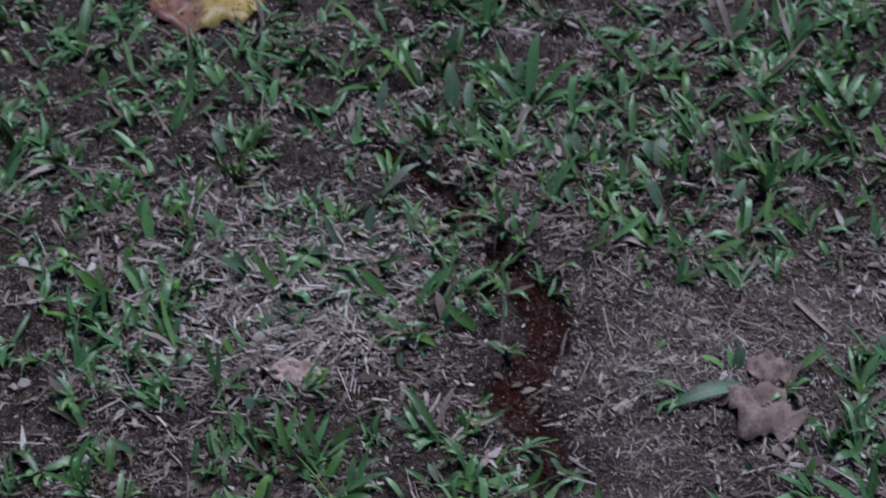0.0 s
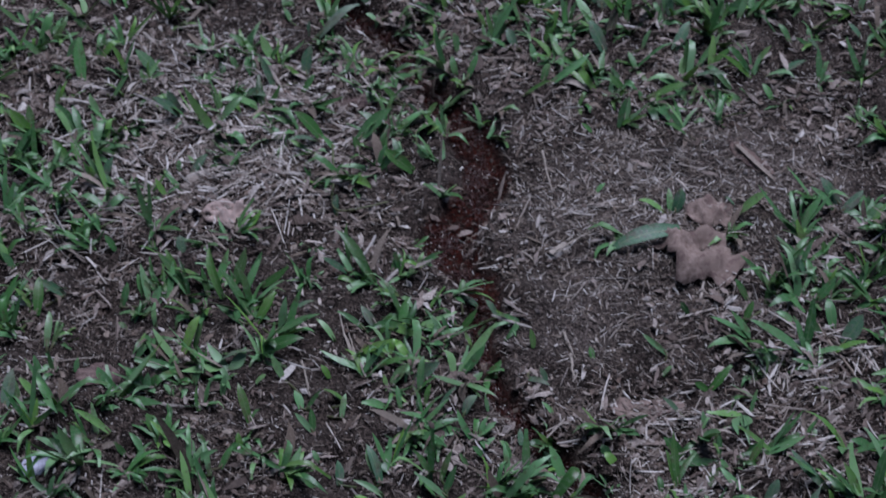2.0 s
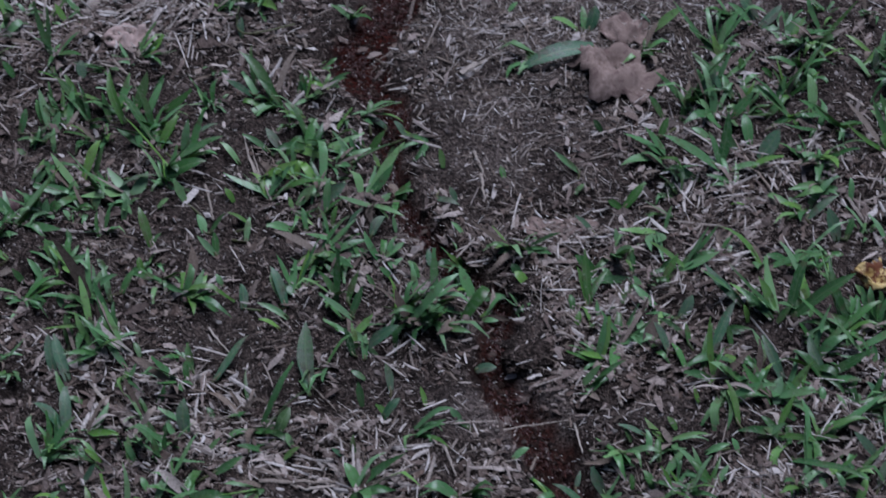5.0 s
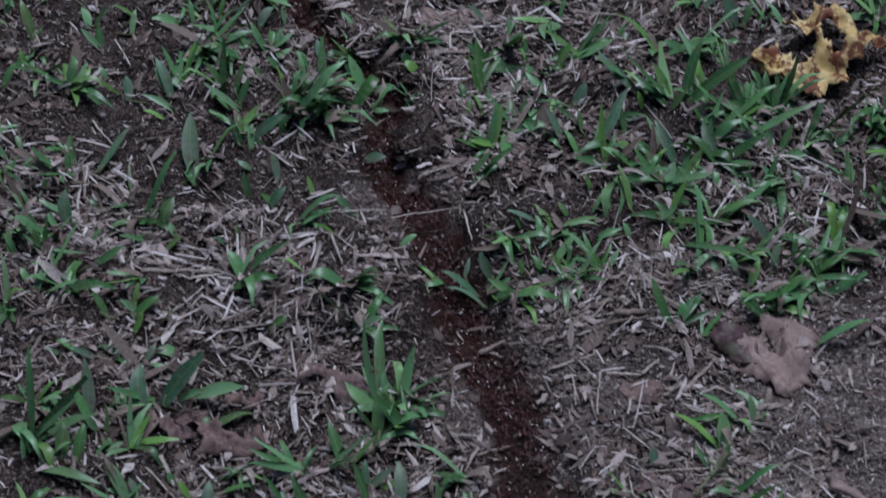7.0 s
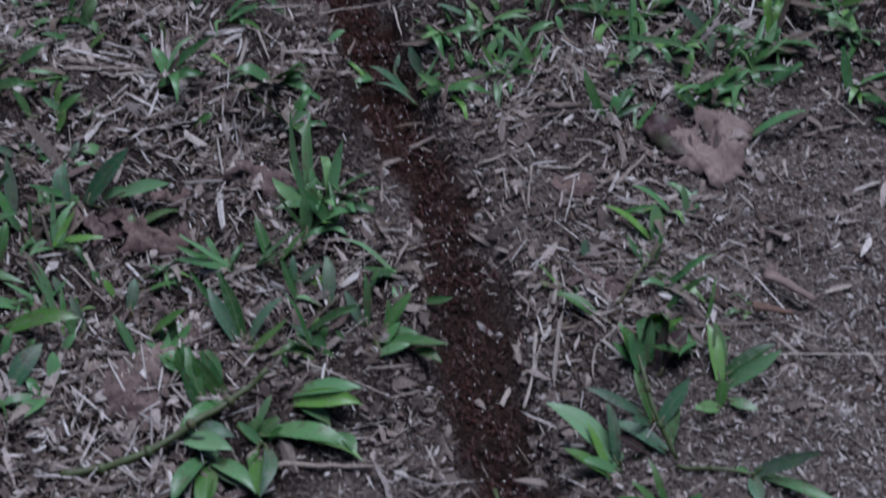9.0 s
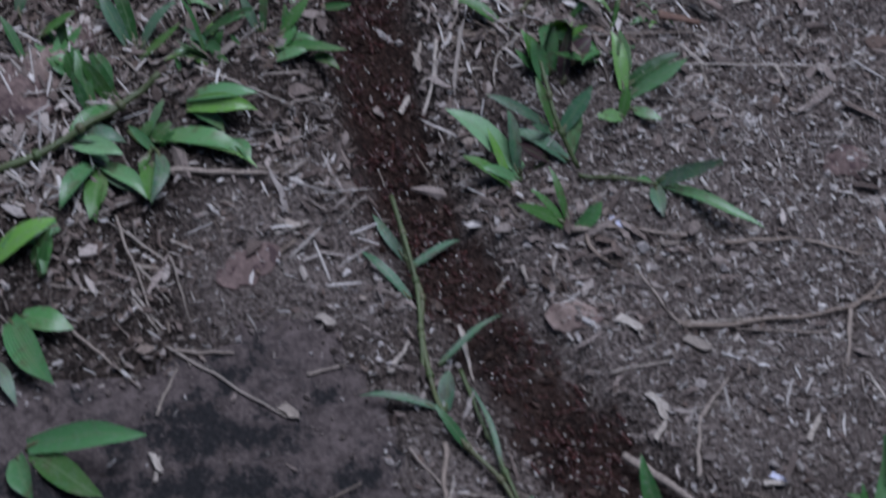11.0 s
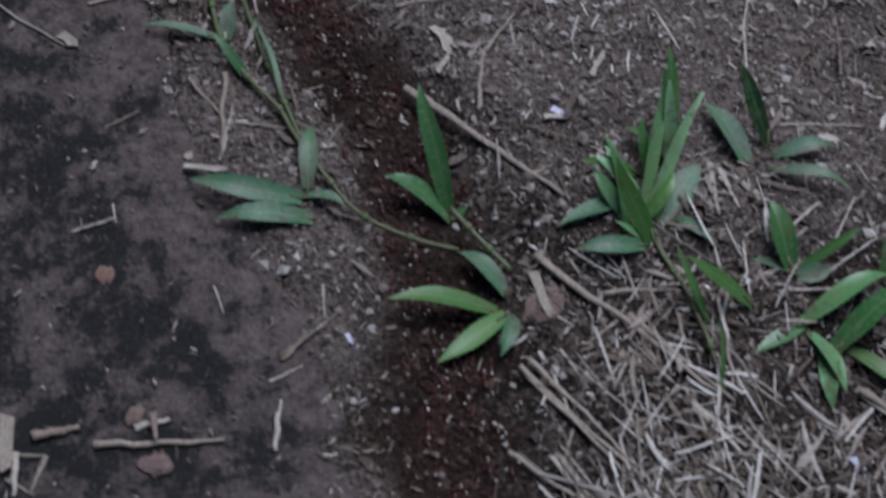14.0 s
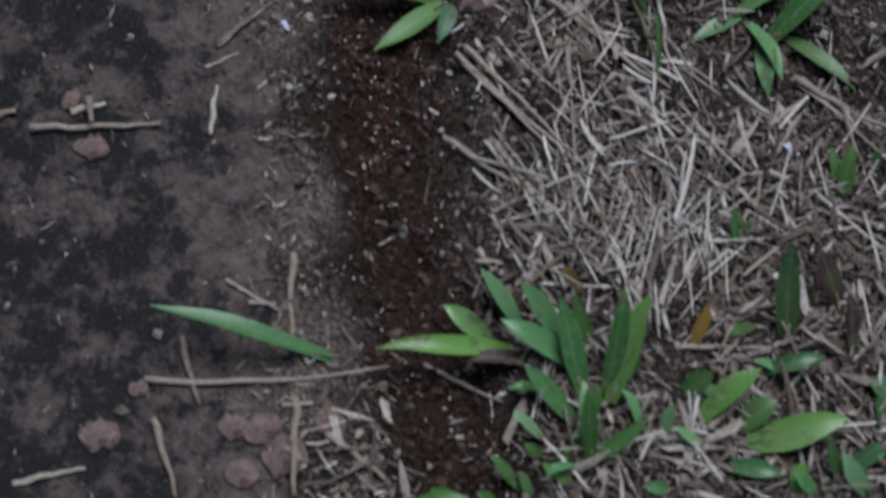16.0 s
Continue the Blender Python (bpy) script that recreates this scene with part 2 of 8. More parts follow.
BLEACH = grainy("bleached_litter", (0.28, 0.235, 0.19), (0.55, 0.51, 0.46), 700, 60, 0.75, 0.4, 0.0003,
                ("island", (0.115, 0.090, 0.074), (0.40, 0.355, 0.315), (0.19, 0.152, 0.125), (0.60, 0.56, 0.52), (0.26, 0.218, 0.187), (0.085, 0.064, 0.052), (0.66, 0.63, 0.60), (0.33, 0.285, 0.25)))
WHITE = grainy("white_straw", (0.38, 0.35, 0.32), (0.66, 0.63, 0.60), 700, 60, 0.7, 0.4, 0.0003,
               ("island", (0.27, 0.235, 0.205), (0.54, 0.495, 0.455), (0.38, 0.335, 0.30), (0.64, 0.60, 0.565)))
FLAKE = grainy("leaf_scrap", (0.10, 0.075, 0.06), (0.26, 0.20, 0.165), 500, 60, 0.85, 0.5, 0.0004,
               ("island", (0.040, 0.028, 0.022), (0.10, 0.070, 0.056), (0.19, 0.145, 0.12), (0.065, 0.046, 0.038), (0.13, 0.09, 0.072), (0.34, 0.29, 0.245)))
CRUMB = grainy("soil_crumb", (0.05, 0.037, 0.03), (0.13, 0.10, 0.08), 600, 60, 0.95, 0.5, 0.0004,
               ("island", (0.050, 0.038, 0.033), (0.11, 0.088, 0.077), (0.16, 0.131, 0.116), (0.075, 0.059, 0.051), (0.21, 0.176, 0.158), (0.13, 0.105, 0.093), (0.090, 0.071, 0.062), (0.25, 0.213, 0.193), (0.46, 0.425, 0.40)))
SHRED = grainy("leaf_shred", (0.12, 0.09, 0.08), (0.34, 0.28, 0.25), 600, 70, 0.8, 0.6, 0.0004,
               ("island", (0.030, 0.021, 0.017), (0.15, 0.113, 0.095), (0.30, 0.248, 0.218), (0.055, 0.040, 0.033), (0.20, 0.157, 0.135), (0.46, 0.402, 0.360), (0.09, 0.066, 0.055), (0.12, 0.088, 0.073), (0.62, 0.58, 0.54)))
BROWN_LEAF = grainy("dead_leaf", (0.100, 0.066, 0.056), (0.215, 0.152, 0.130), 260, 45, 0.7, 0.8, 0.0012, None, (0.070, 0.045, 0.043))
PINK_BARK = grainy("pinkish_bark", (0.34, 0.25, 0.22), (0.50, 0.40, 0.36), 300, 60, 0.8, 0.6, 0.0006)
PETAL = grainy("pale_petal", (0.42, 0.42, 0.52), (0.62, 0.62, 0.74), 500, 60, 0.6, 0.3, 0.0003)
RED_LEAF = grainy("reddish_leaf", (0.095, 0.064, 0.057), (0.215, 0.155, 0.138), 260, 45, 0.8, 0.8, 0.0012, None, (0.060, 0.038, 0.038))
RUSSET_LEAF = grainy("russet_leaf", (0.115, 0.066, 0.048), (0.22, 0.145, 0.110), 260, 60, 0.75, 0.7, 0.0010, None, (0.11, 0.065, 0.055))
MULCH = grainy("trail_soil", (0.02, 0.010, 0.007), (0.09, 0.05, 0.035), 700, 80, 0.8, 0.6, 0.0004, ("island", (0.006, 0.0030, 0.0024), (0.044, 0.025, 0.018), (0.013, 0.0070, 0.0054), (0.064, 0.040, 0.030), (0.022, 0.010, 0.007), (0.10, 0.066, 0.052)))
YELLOW_LEAF = grainy("yellow_leaf", (0.44, 0.30, 0.09), (0.68, 0.58, 0.31), 130, 30, 0.5, 0.5, 0.0008, None, (0.13, 0.050, 0.026), spotted=0.48)
MOTTLE_LEAF = mottled_material()
TAN_LEAF = grainy("tan_leaf", (0.165, 0.118, 0.100), (0.31, 0.238, 0.205), 260, 45, 0.8, 0.7, 0.0010, None, (0.14, 0.095, 0.085))
ANT = grainy("ant_shell", (0.022, 0.006, 0.005), (0.060, 0.015, 0.010), 900, 200, 0.36, 0.2, 0.0001, ("island", (0.012, 0.003, 0.003), (0.056, 0.010, 0.006), (0.080, 0.018, 0.010)), gloss=0.6)
BROOD = grainy("ant_brood", (0.52, 0.49, 0.45), (0.72, 0.69, 0.63), 900, 200, 0.4, 0.2, 0.0001)


# ---- the lie of the land ----
TRAIL = [(-0.13, 1.955), (-0.075, 1.891), (-0.040, 1.857), (-0.018, 1.810), (0.009, 1.751), (0.030, 1.703), (0.038, 1.656), (0.013, 1.606),
         (0.004, 1.577), (0.020, 1.540), (0.035, 1.510), (0.030, 1.460), (0.043, 1.403), (0.072, 1.346), (0.107, 1.300), (0.102, 1.236),
         (0.120, 1.196), (0.138, 1.155), (0.146, 1.110), (0.153, 1.070), (0.171, 1.030), (0.178, 0.985), (0.186, 0.925), (0.190, 0.860),
         (0.195, 0.800), (0.212, 0.757), (0.240, 0.700), (0.268, 0.642), (0.290, 0.600), (0.303, 0.550), (0.308, 0.490), (0.306, 0.420),
         (0.307, 0.356), (0.309, 0.320), (0.320, 0.285), (0.326, 0.250), (0.322, 0.190)]


def along(points, n):
    """n points spread evenly along a smooth line through points."""
    p = [Vector((*q, 0.0)) if len(q) == 2 else Vector(q) for q in points]
    fine = []
    for i in range(len(p) - 1):
        a, b, c, d = p[max(i - 1, 0)], p[i], p[i + 1], p[min(i + 2, len(p) - 1)]
        for k in range(12):
            u = k / 12
            fine.append(0.5 * ((2 * b) + (c - a) * u + (2 * a - 5 * b + 4 * c - d) * u * u + (3 * b - a - 3 * c + d) * u ** 3))
    fine.append(p[-1])
    dist = [0.0]
    for a, b in zip(fine, fine[1:]):
        dist.append(dist[-1] + (b - a).length)
    out, j = [], 0
    for k in range(n):
        s = dist[-1] * k / (n - 1)
        while j < len(dist) - 2 and dist[j + 1] < s:
            j += 1
        out.append(fine[j].lerp(fine[j + 1], min(1.0, (s - dist[j]) / max(dist[j + 1] - dist[j], 1e-9))))
    return out


LINE = along(TRAIL, 420)
LINE_XY = np.array([(p.x, p.y) for p in LINE])
LONG = sum((b - a).length for a, b in zip(LINE, LINE[1:]))


def half_width(y):
    """Half the trail's width: broad on the open soil, narrow where it dips under grass."""
    return float(np.interp(y, (0.2, 0.3, 0.45, 0.62, 0.80, 0.95, 1.05, 1.15, 1.24, 1.30, 1.34, 1.45, 1.52, 1.60, 1.70, 1.76, 1.82, 1.9, 1.95),
                           (0.026, 0.027, 0.030, 0.027, 0.024, 0.024, 0.020, 0.018, 0.014, 0.011, 0.010, 0.008, 0.017, 0.022, 0.018, 0.013, 0.010, 0.012, 0.006)))


def off_trail(x, y):
    """Distance from the trail's middle, in half widths."""
    d = np.hypot(LINE_XY[:, 0] - x, LINE_XY[:, 1] - y)
    return float(d.min()) / half_width(y)


SLAB_RIM = [(-0.24, 0.665), (0.05, 0.685), (0.105, 0.712), (0.150, 0.715), (0.183, 0.655), (0.197, 0.600), (0.224, 0.530), (0.248, 0.487), (0.257, 0.440), (0.257, 0.350), (0.253, 0.230), (0.252, 0.02), (-0.24, 0.02)]


def slab_depth(x, y):
    """Signed distance inside the flat stone's rim, metres."""
    best, inside = 9.0, False
    for (ax, ay), (bx, by) in zip(SLAB_RIM, SLAB_RIM[1:] + SLAB_RIM[:1]):
        ux, uy = bx - ax, by - ay
        k = max(0.0, min(1.0, ((x - ax) * ux + (y - ay) * uy) / (ux * ux + uy * uy)))
        best = min(best, math.hypot(x - ax - k * ux, y - ay - k * uy))
        if (ay > y) != (by > y) and x < ax + (y - ay) / (by - ay) * ux:
            inside = not inside
    return best if inside else -best


def near_view(x, y):
    return -0.75 < x < 0.85 and -0.1 < y < 2.75


def height(x, y, k, d):
    """The ground's height: lumps and crumbs, the worn trail (k), the bed of the flat stone (d)."""
    if not near_view(x, y):
        return 0.02 * noise.noise((x * 0.35, y * 0.35, 1.0)) * min(1.0, (abs(x) + abs(y)) / 20)
    z = 0.0085 * noise.noise((x * 9, y * 9, 0.3)) + (0.0085 * noise.noise((x * 27, y * 27, 4.1)) + 0.0052 * noise.noise((x * 75, y * 75, 7.7))) * (1.0 if y > 0.95 else 0.8)
    if k < 1.8:
        z = z * ((0.40 if y > 0.7 else 0.75) + (0.33 if y > 0.7 else 0.14) * k) - float(np.interp(y, (0.6, 0.9, 1.1, 1.35, 1.5), (0.010, 0.013, 0.019, 0.018, 0.016))) * max(0.0, 1.0 - (k / 1.4) ** 3)
    if d > -0.06:
        u = max(0.0, min(1.0, (d + 0.06) / 0.05))
        v = max(0.0, min(1.0, (d - 0.004 + 0.020 * noise.noise((x * 24, y * 24, 1.7)) + 0.010 * noise.noise((x * 70, y * 70, 3.1))) / 0.020))
        z = z * (1 - 0.5 * u) + 0.0022 * u * (1 - v) - 0.0080 * v
    return z


def mesh_object(name, verts, faces, material, smooth=True, parent=None):
    me = bpy.data.meshes.new(name)
    me.from_pydata(verts, [], faces)
    me.materials.append(material)
    if smooth:
        me.polygons.foreach_set("use_smooth", [True] * len(me.polygons))
    me.update()
    ob = new(name, me)
    ob.parent = parent
    return ob


# dusty trodden soil, paler than the humus under the grass, whose colour holds painted shade: x, y, radius
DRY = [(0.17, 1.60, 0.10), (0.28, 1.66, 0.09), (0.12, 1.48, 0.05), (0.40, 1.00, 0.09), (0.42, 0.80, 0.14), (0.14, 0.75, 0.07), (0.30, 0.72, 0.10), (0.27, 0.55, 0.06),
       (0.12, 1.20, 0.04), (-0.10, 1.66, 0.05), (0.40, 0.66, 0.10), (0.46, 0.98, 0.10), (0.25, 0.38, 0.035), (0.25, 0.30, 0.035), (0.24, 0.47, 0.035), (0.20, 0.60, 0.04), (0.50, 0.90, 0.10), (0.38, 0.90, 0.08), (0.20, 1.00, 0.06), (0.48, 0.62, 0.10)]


def build_ground():
    def line(lo, hi, step, far):
        inner = list(np.arange(lo, hi + 1e-6, step))
        out, d = [], step
        edge = 0.0
        while edge < far:
            d *= 1.45
            edge += d
            out.append(edge)
        return [lo - e for e in reversed(out)] + inner + [hi + e for e in out]
    global GRID_X, GRID_Y, GRID_Z, GRID_K, GRID_S
    xs, ys = line(-0.62, 0.70, 0.0065, 400.0), line(0.0, 2.45, 0.0075, 400.0)
    verts, damp, ks, ss, dry = [], [], [], [], []
    for y in ys:
        for x in xs:
            k = off_trail(x, y) if -0.3 < x < 0.45 and -0.1 < y < 2.1 else 9.0
            d = slab_depth(x, y) if -0.3 < x < 0.36 and -0.1 < y < 0.85 else -1.0
            verts.append((x, y, height(x, y, k, d)))
            ks.append(k)
            # outside these patches the soil takes the humus colour with its painted shade
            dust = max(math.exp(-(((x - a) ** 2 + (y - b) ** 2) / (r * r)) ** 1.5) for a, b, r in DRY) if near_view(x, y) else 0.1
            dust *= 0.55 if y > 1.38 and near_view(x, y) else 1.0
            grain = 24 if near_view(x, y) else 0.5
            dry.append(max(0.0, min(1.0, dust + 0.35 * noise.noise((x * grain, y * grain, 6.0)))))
            ss.append(d)
            edge = 1.0 + (0.40 * noise.noise((x * 17, y * 17, 4.0)) if y < 0.95 else 0.0) + (0.5 if y < 1.2 else 0.32) * noise.noise((x * 42, y * 42, 2.0)) + 0.5 * noise.noise((x * 110, y * 110, 5.0))
            damp.append(max(0.0, min(1.0, (edge + (0.15 if y < 1.2 else 0.05) - k) / (0.42 if y < 1.2 else 0.24))) * float(np.interp(y, (0.7, 1.0), (0.9, 1.0))) if k < 3 else 0.0)
    w = len(xs)
    GRID_X, GRID_Y = np.array(xs), np.array(ys)
    GRID_Z, GRID_K, GRID_S = (np.array(a).reshape(len(ys), w) for a in ([v[2] for v in verts], ks, ss))
    faces = [(j * w + i, j * w + i + 1, (j + 1) * w + i + 1, (j + 1) * w + i) for j in range(len(ys) - 1) for i in range(w - 1)]
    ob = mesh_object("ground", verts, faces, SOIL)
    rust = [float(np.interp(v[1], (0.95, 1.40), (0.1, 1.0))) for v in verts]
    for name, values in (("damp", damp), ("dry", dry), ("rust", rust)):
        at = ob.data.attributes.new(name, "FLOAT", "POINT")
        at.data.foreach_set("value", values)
    return tagged(ob, "trampled brown soil, worn dark along the ant trail", "ground", kind="structure")


ground = build_ground()


def looked_up(table, x, y):
    """Values of a table on the ground's grid, between its points."""
    x, y = np.asarray(x, float), np.asarray(y, float)
    i = np.clip(np.searchsorted(GRID_X, x) - 1, 0, len(GRID_X) - 2)
    j = np.clip(np.searchsorted(GRID_Y, y) - 1, 0, len(GRID_Y) - 2)
    u = np.clip((x - GRID_X[i]) / (GRID_X[i + 1] - GRID_X[i]), 0, 1)
    v = np.clip((y - GRID_Y[j]) / (GRID_Y[j + 1] - GRID_Y[j]), 0, 1)
    return (table[j, i] * (1 - u) + table[j, i + 1] * u) * (1 - v) + (table[j + 1, i] * (1 - u) + table[j + 1, i + 1] * u) * v


def ground_z(x, y):
    """The height of whatever lies on top: soil, or the flat stone."""
    z = looked_up(GRID_Z, x, y)
    return np.where(looked_up(GRID_S, x, y) > 0, np.maximum(z, 0.0004), z)


def build_slab():
    bm = bmesh.new()
    xs = np.arange(-0.24, 0.27, 0.010)
    ys = np.arange(0.02, 0.755, 0.010)
    grid = {}
    for i, x in enumerate(xs):
        for j, y in enumerate(ys):
            if slab_depth(x, y) > -0.004:
                z = 0.0006 * noise.noise((x * 30, y * 30, 3.0)) + 0.0005 * noise.noise((x * 90, y * 90, 9.0))
                grid[i, j] = bm.verts.new((x, y, z))
    for i, j in list(grid):
        q = [grid.get(k) for k in ((i, j), (i + 1, j), (i + 1, j + 1), (i, j + 1))]
        if all(q):
            bm.faces.new(q)
    ring = [e for e in bm.edges if len(e.link_faces) == 1]
    low = bmesh.ops.extrude_edge_only(bm, edges=ring)["geom"]
    for v in low:
        if isinstance(v, bmesh.types.BMVert):
            v.co.z -= 0.035
    me = bpy.data.meshes.new("paving_stone")
    bm.to_mesh(me)
    bm.free()
    film = me.attributes.new("rim", "FLOAT", "POINT")
    film.data.foreach_set("value", [max(0.0, min(1.0, 1.0 - (slab_depth(v.co.x, v.co.y) + 0.02 * noise.noise(v.co * 22)) / 0.075)) for v in me.vertices])
    me.materials.append(SLAB)
    me.polygons.foreach_set("use_smooth", [True] * len(me.polygons))
    return tagged(new("paving_stone", me), "flat dark stone with black algae and mud film, sunk in soil", "paving stone")


build_slab()


# ---- small pieces, gathered into one mesh of a kind ----
class Heap:
    def __init__(self):
        self.v, self.f, self.n = [], [], 0

    def add(self, verts, faces):
        self.v.append(np.array(verts, float))
        self.f += [tuple(i + self.n for i in q) for q in faces]
        self.n += len(verts)

    def add_many(self, shape, turns, scales, places):
        """Copies of one shape: 3 x 3 turns, scales and places, a row each."""
        v, faces = np.array(shape[0], float), shape[1]
        pts = np.einsum("nij,nvj->nvi", turns, v[None] * scales[:, None, :]) + places[:, None, :]
        self.v.append(pts.reshape(-1, 3))
        for k in range(len(places)):
            o = self.n + k * len(v)
            self.f += [tuple(i + o for i in q) for q in faces]
        self.n += len(places) * len(v)

    def put(self, name, material, smooth=False, parent=None):
        return mesh_object(name, np.concatenate(self.v).tolist(), self.f, material, smooth, parent)


def turned(rx, ry, rz):
    """Rotation matrices, a row each, from degrees about x, then y, then z."""
    a, b, c = np.radians(rx), np.radians(ry), np.radians(rz)
    o, i = np.zeros_like(a), np.ones_like(a)
    mx = np.array([[i, o, o], [o, np.cos(a), -np.sin(a)], [o, np.sin(a), np.cos(a)]]).transpose(2, 0, 1)
    my = np.array([[np.cos(b), o, np.sin(b)], [o, i, o], [-np.sin(b), o, np.cos(b)]]).transpose(2, 0, 1)
    mz = np.array([[np.cos(c), -np.sin(c), o], [np.sin(c), np.cos(c), o], [o, o, i]]).transpose(2, 0, 1)
    return mz @ my @ mx


def straw_shape(bend, skew, segs):
    """A split stalk of unit length and width: a flat three-sided sliver, bent, its ends torn off aslant."""
    v, f = [], []
    for k in range(segs + 1):
        u = k / segs - 0.5
        w = 1.0 if 0 < k < segs or segs == 1 else 0.7
        z, y = bend * (0.25 - u * u), bend * 1.6 * u * u
        s = skew * (1 if k == 0 else -1 if k == segs else 0)
        v += [(u - s, y - w / 2, z), (u + s, y + w / 2, z), (u, y + 0.1, z + 0.25)]
    for k in range(segs):
        a = 3 * k
        f += [(a, a + 3, a + 4, a + 1), (a + 1, a + 4, a + 5, a + 2), (a + 2, a + 5, a + 3, a)]
    f += [(0, 1, 2), (3 * segs, 3 * segs + 2, 3 * segs + 1)]
    return v, f


def shred_shape(rng, segs):
    """A torn strip of dead leaf of unit length and width: ragged margins, rolled and buckled."""
    v, f = [], []
    roll = rng.uniform(-0.5, 0.5)
    for k in range(segs + 1):
        u = k / segs - 0.5 + rng.uniform(-0.06, 0.06)
        full = 0.5 * math.sqrt(max(0.04, 1 - (2 * k / segs - 1) ** 2))
        a, b = full * rng.uniform(0.45, 1.25), full * rng.uniform(0.45, 1.25)
        y, z = rng.uniform(-0.16, 0.16), rng.uniform(-0.10, 0.10)
        v += [(u + rng.uniform(-0.08, 0.08), y - a, z + roll * a), (u + rng.uniform(-0.08, 0.08), y + b, z + roll * b), (u, y + 0.1 * rng.uniform(-1, 1), z + 0.10)]
    for k in range(segs):
        a = 3 * k
        f += [(a, a + 3, a + 4, a + 1), (a + 1, a + 4, a + 5, a + 2), (a + 2, a + 5, a + 3, a)]
    f += [(0, 1, 2), (3 * segs, 3 * segs + 2, 3 * segs + 1)]
    return v, f


def moved(v, m):
    return [tuple(m @ Vector(p)) for p in v]


def blade_shape(reach, rise, width, arch, segs=6, fold=0.22, twist=0.0, thick=0.0004, blunt=0.0, kink=0.0):
    """A grass leaf along +x from its base: it lifts, arches over and tapers to a point; folded along its midrib, with an upper and an under side."""
    v, f = [], []
    for k in range(segs + 1):
        u = k / segs
        w = width * (0.60 + 0.40 * min(1.0, u / 0.28)) * (1.0 if u < 0.42 else max(0.0, 1 - ((u - 0.42) / 0.58) ** 1.6)) / 2
        x = reach * (u + 0.06 * math.sin(math.pi * u))
        z = rise * u + arch * 4 * u * (1 - u)
        side = twist * reach * u * u
        if u > 0.55:
            z -= kink * reach * (u - 0.55)
            w = max(w, blunt * width)
        lift = fold * w
        w = max(w, 0.0001)
        low = thick * (1 - 0.7 * u)
        v += [(x, side - w, z + lift), (x, side, z), (x, side + w, z + lift), (x, side + w, z + lift), (x, side, z - low), (x, side - w, z + lift)]
    for k in range(segs):
        a = 6 * k
        f += [(a, a + 6, a + 7, a + 1), (a + 1, a + 7, a + 8, a + 2), (a + 3, a + 9, a + 10, a + 4), (a + 4, a + 10, a + 11, a + 5)]
    return v, f


def gz(x, y):
    return float(ground_z(x, y))


def on_slab(x, y):
    return float(looked_up(GRID_S, x, y)) > 0


def part(name, verts, faces, material, parent, label="", smooth=True):
    ob = mesh_object(name, verts, faces, material, smooth, parent)
    return tagged(ob, label) if label else ob


# ---- grass plants that stand out singly ----
PLANT_LABELS = {GREEN.name: "broad-bladed green grass plant rooted in trampled soil", BRIGHT.name: "young bright green grass plant among straw",
                DULL.name: "dusty grey-green grass plant with worn blades", WITHER.name: "withered purple-brown grass leaf",
                GOLD.name: "yellowing grass leaf with an orange edge"}


def grass_plant(x, y, leaves, material=GREEN, up=0.0):
    """leaves: direction in degrees; reach, rise of the tip, width and foot (across, away) in millimetres; a material where it differs."""
    root = new("grass_plant")
    root.location = (x, y, gz(x, y) + up + 0.001)
    root.empty_display_size = 0.01
    tagged(root, PLANT_LABELS[material.name], "grass plant", "grass plants")
    rnd = random.Random(int(x * 9000) + int(y * 7000))
    for az, reach, rise, width, across, away, *other in leaves:
        r = reach / 1000
        arch = max(0.0012, min(0.16 * r, 0.007)) * rnd.uniform(0.4, 1.3)
        v, f = blade_shape(r, rise / 1000 + 0.001, (1.08 if y < 0.7 else 1.45 if y < 0.9 else 1.2) * width / 1000, arch, 8, rnd.uniform(0.08, 0.50), rnd.uniform(-0.14, 0.14), 0.0004, rnd.choice((0, 0, 0, 0, 0.2)) if width < 8 else 0.0)
        # a slow wave along the margins and a little curl at the tip
        ph = rnd.uniform(0, 6)
        v = [(a, b + 0.0006 * math.sin(a * 170 + ph) * (a / r), c + 0.0005 * math.sin(a * 150 + ph) * (a / r)) for a, b, c in v]
        foot = (across / 1000, away / 1000, gz(x + across / 1000, y + away / 1000) - gz(x, y))
        turn = pose(*foot, rnd.uniform(-26, 26), 0, az)
        blade = part("blade", moved(v, turn), f, other[0] if other else material, root)
        spread = blade.data.uv_layers.new(name="spread")
        flat = [((i // 6) / 8, (0.08, 0.5, 0.92, 0.92, 0.5, 0.08)[i % 6]) for i in range(len(v))]
        for loop, at in zip(blade.data.loops, spread.data):
            at.uv = flat[loop.vertex_index]
        if reach > 11:
            # the pale sheath that wraps the foot of the blade
            sx, sy = 0.16 * reach / 1000 * math.cos(math.radians(az)), 0.16 * reach / 1000 * math.sin(math.radians(az))
            high = foot[2] + 0.16 * rise / 1000 + 0.35 * arch
            v, f = tube([(0.45 * foot[0], 0.45 * foot[1], foot[2] - 0.001), (foot[0], foot[1], foot[2] + 0.0006), (foot[0] + sx, foot[1] + sy, high)], 0.0012, 0.0008, 5)
            part("stem", v, f, STEM, root)
    return root


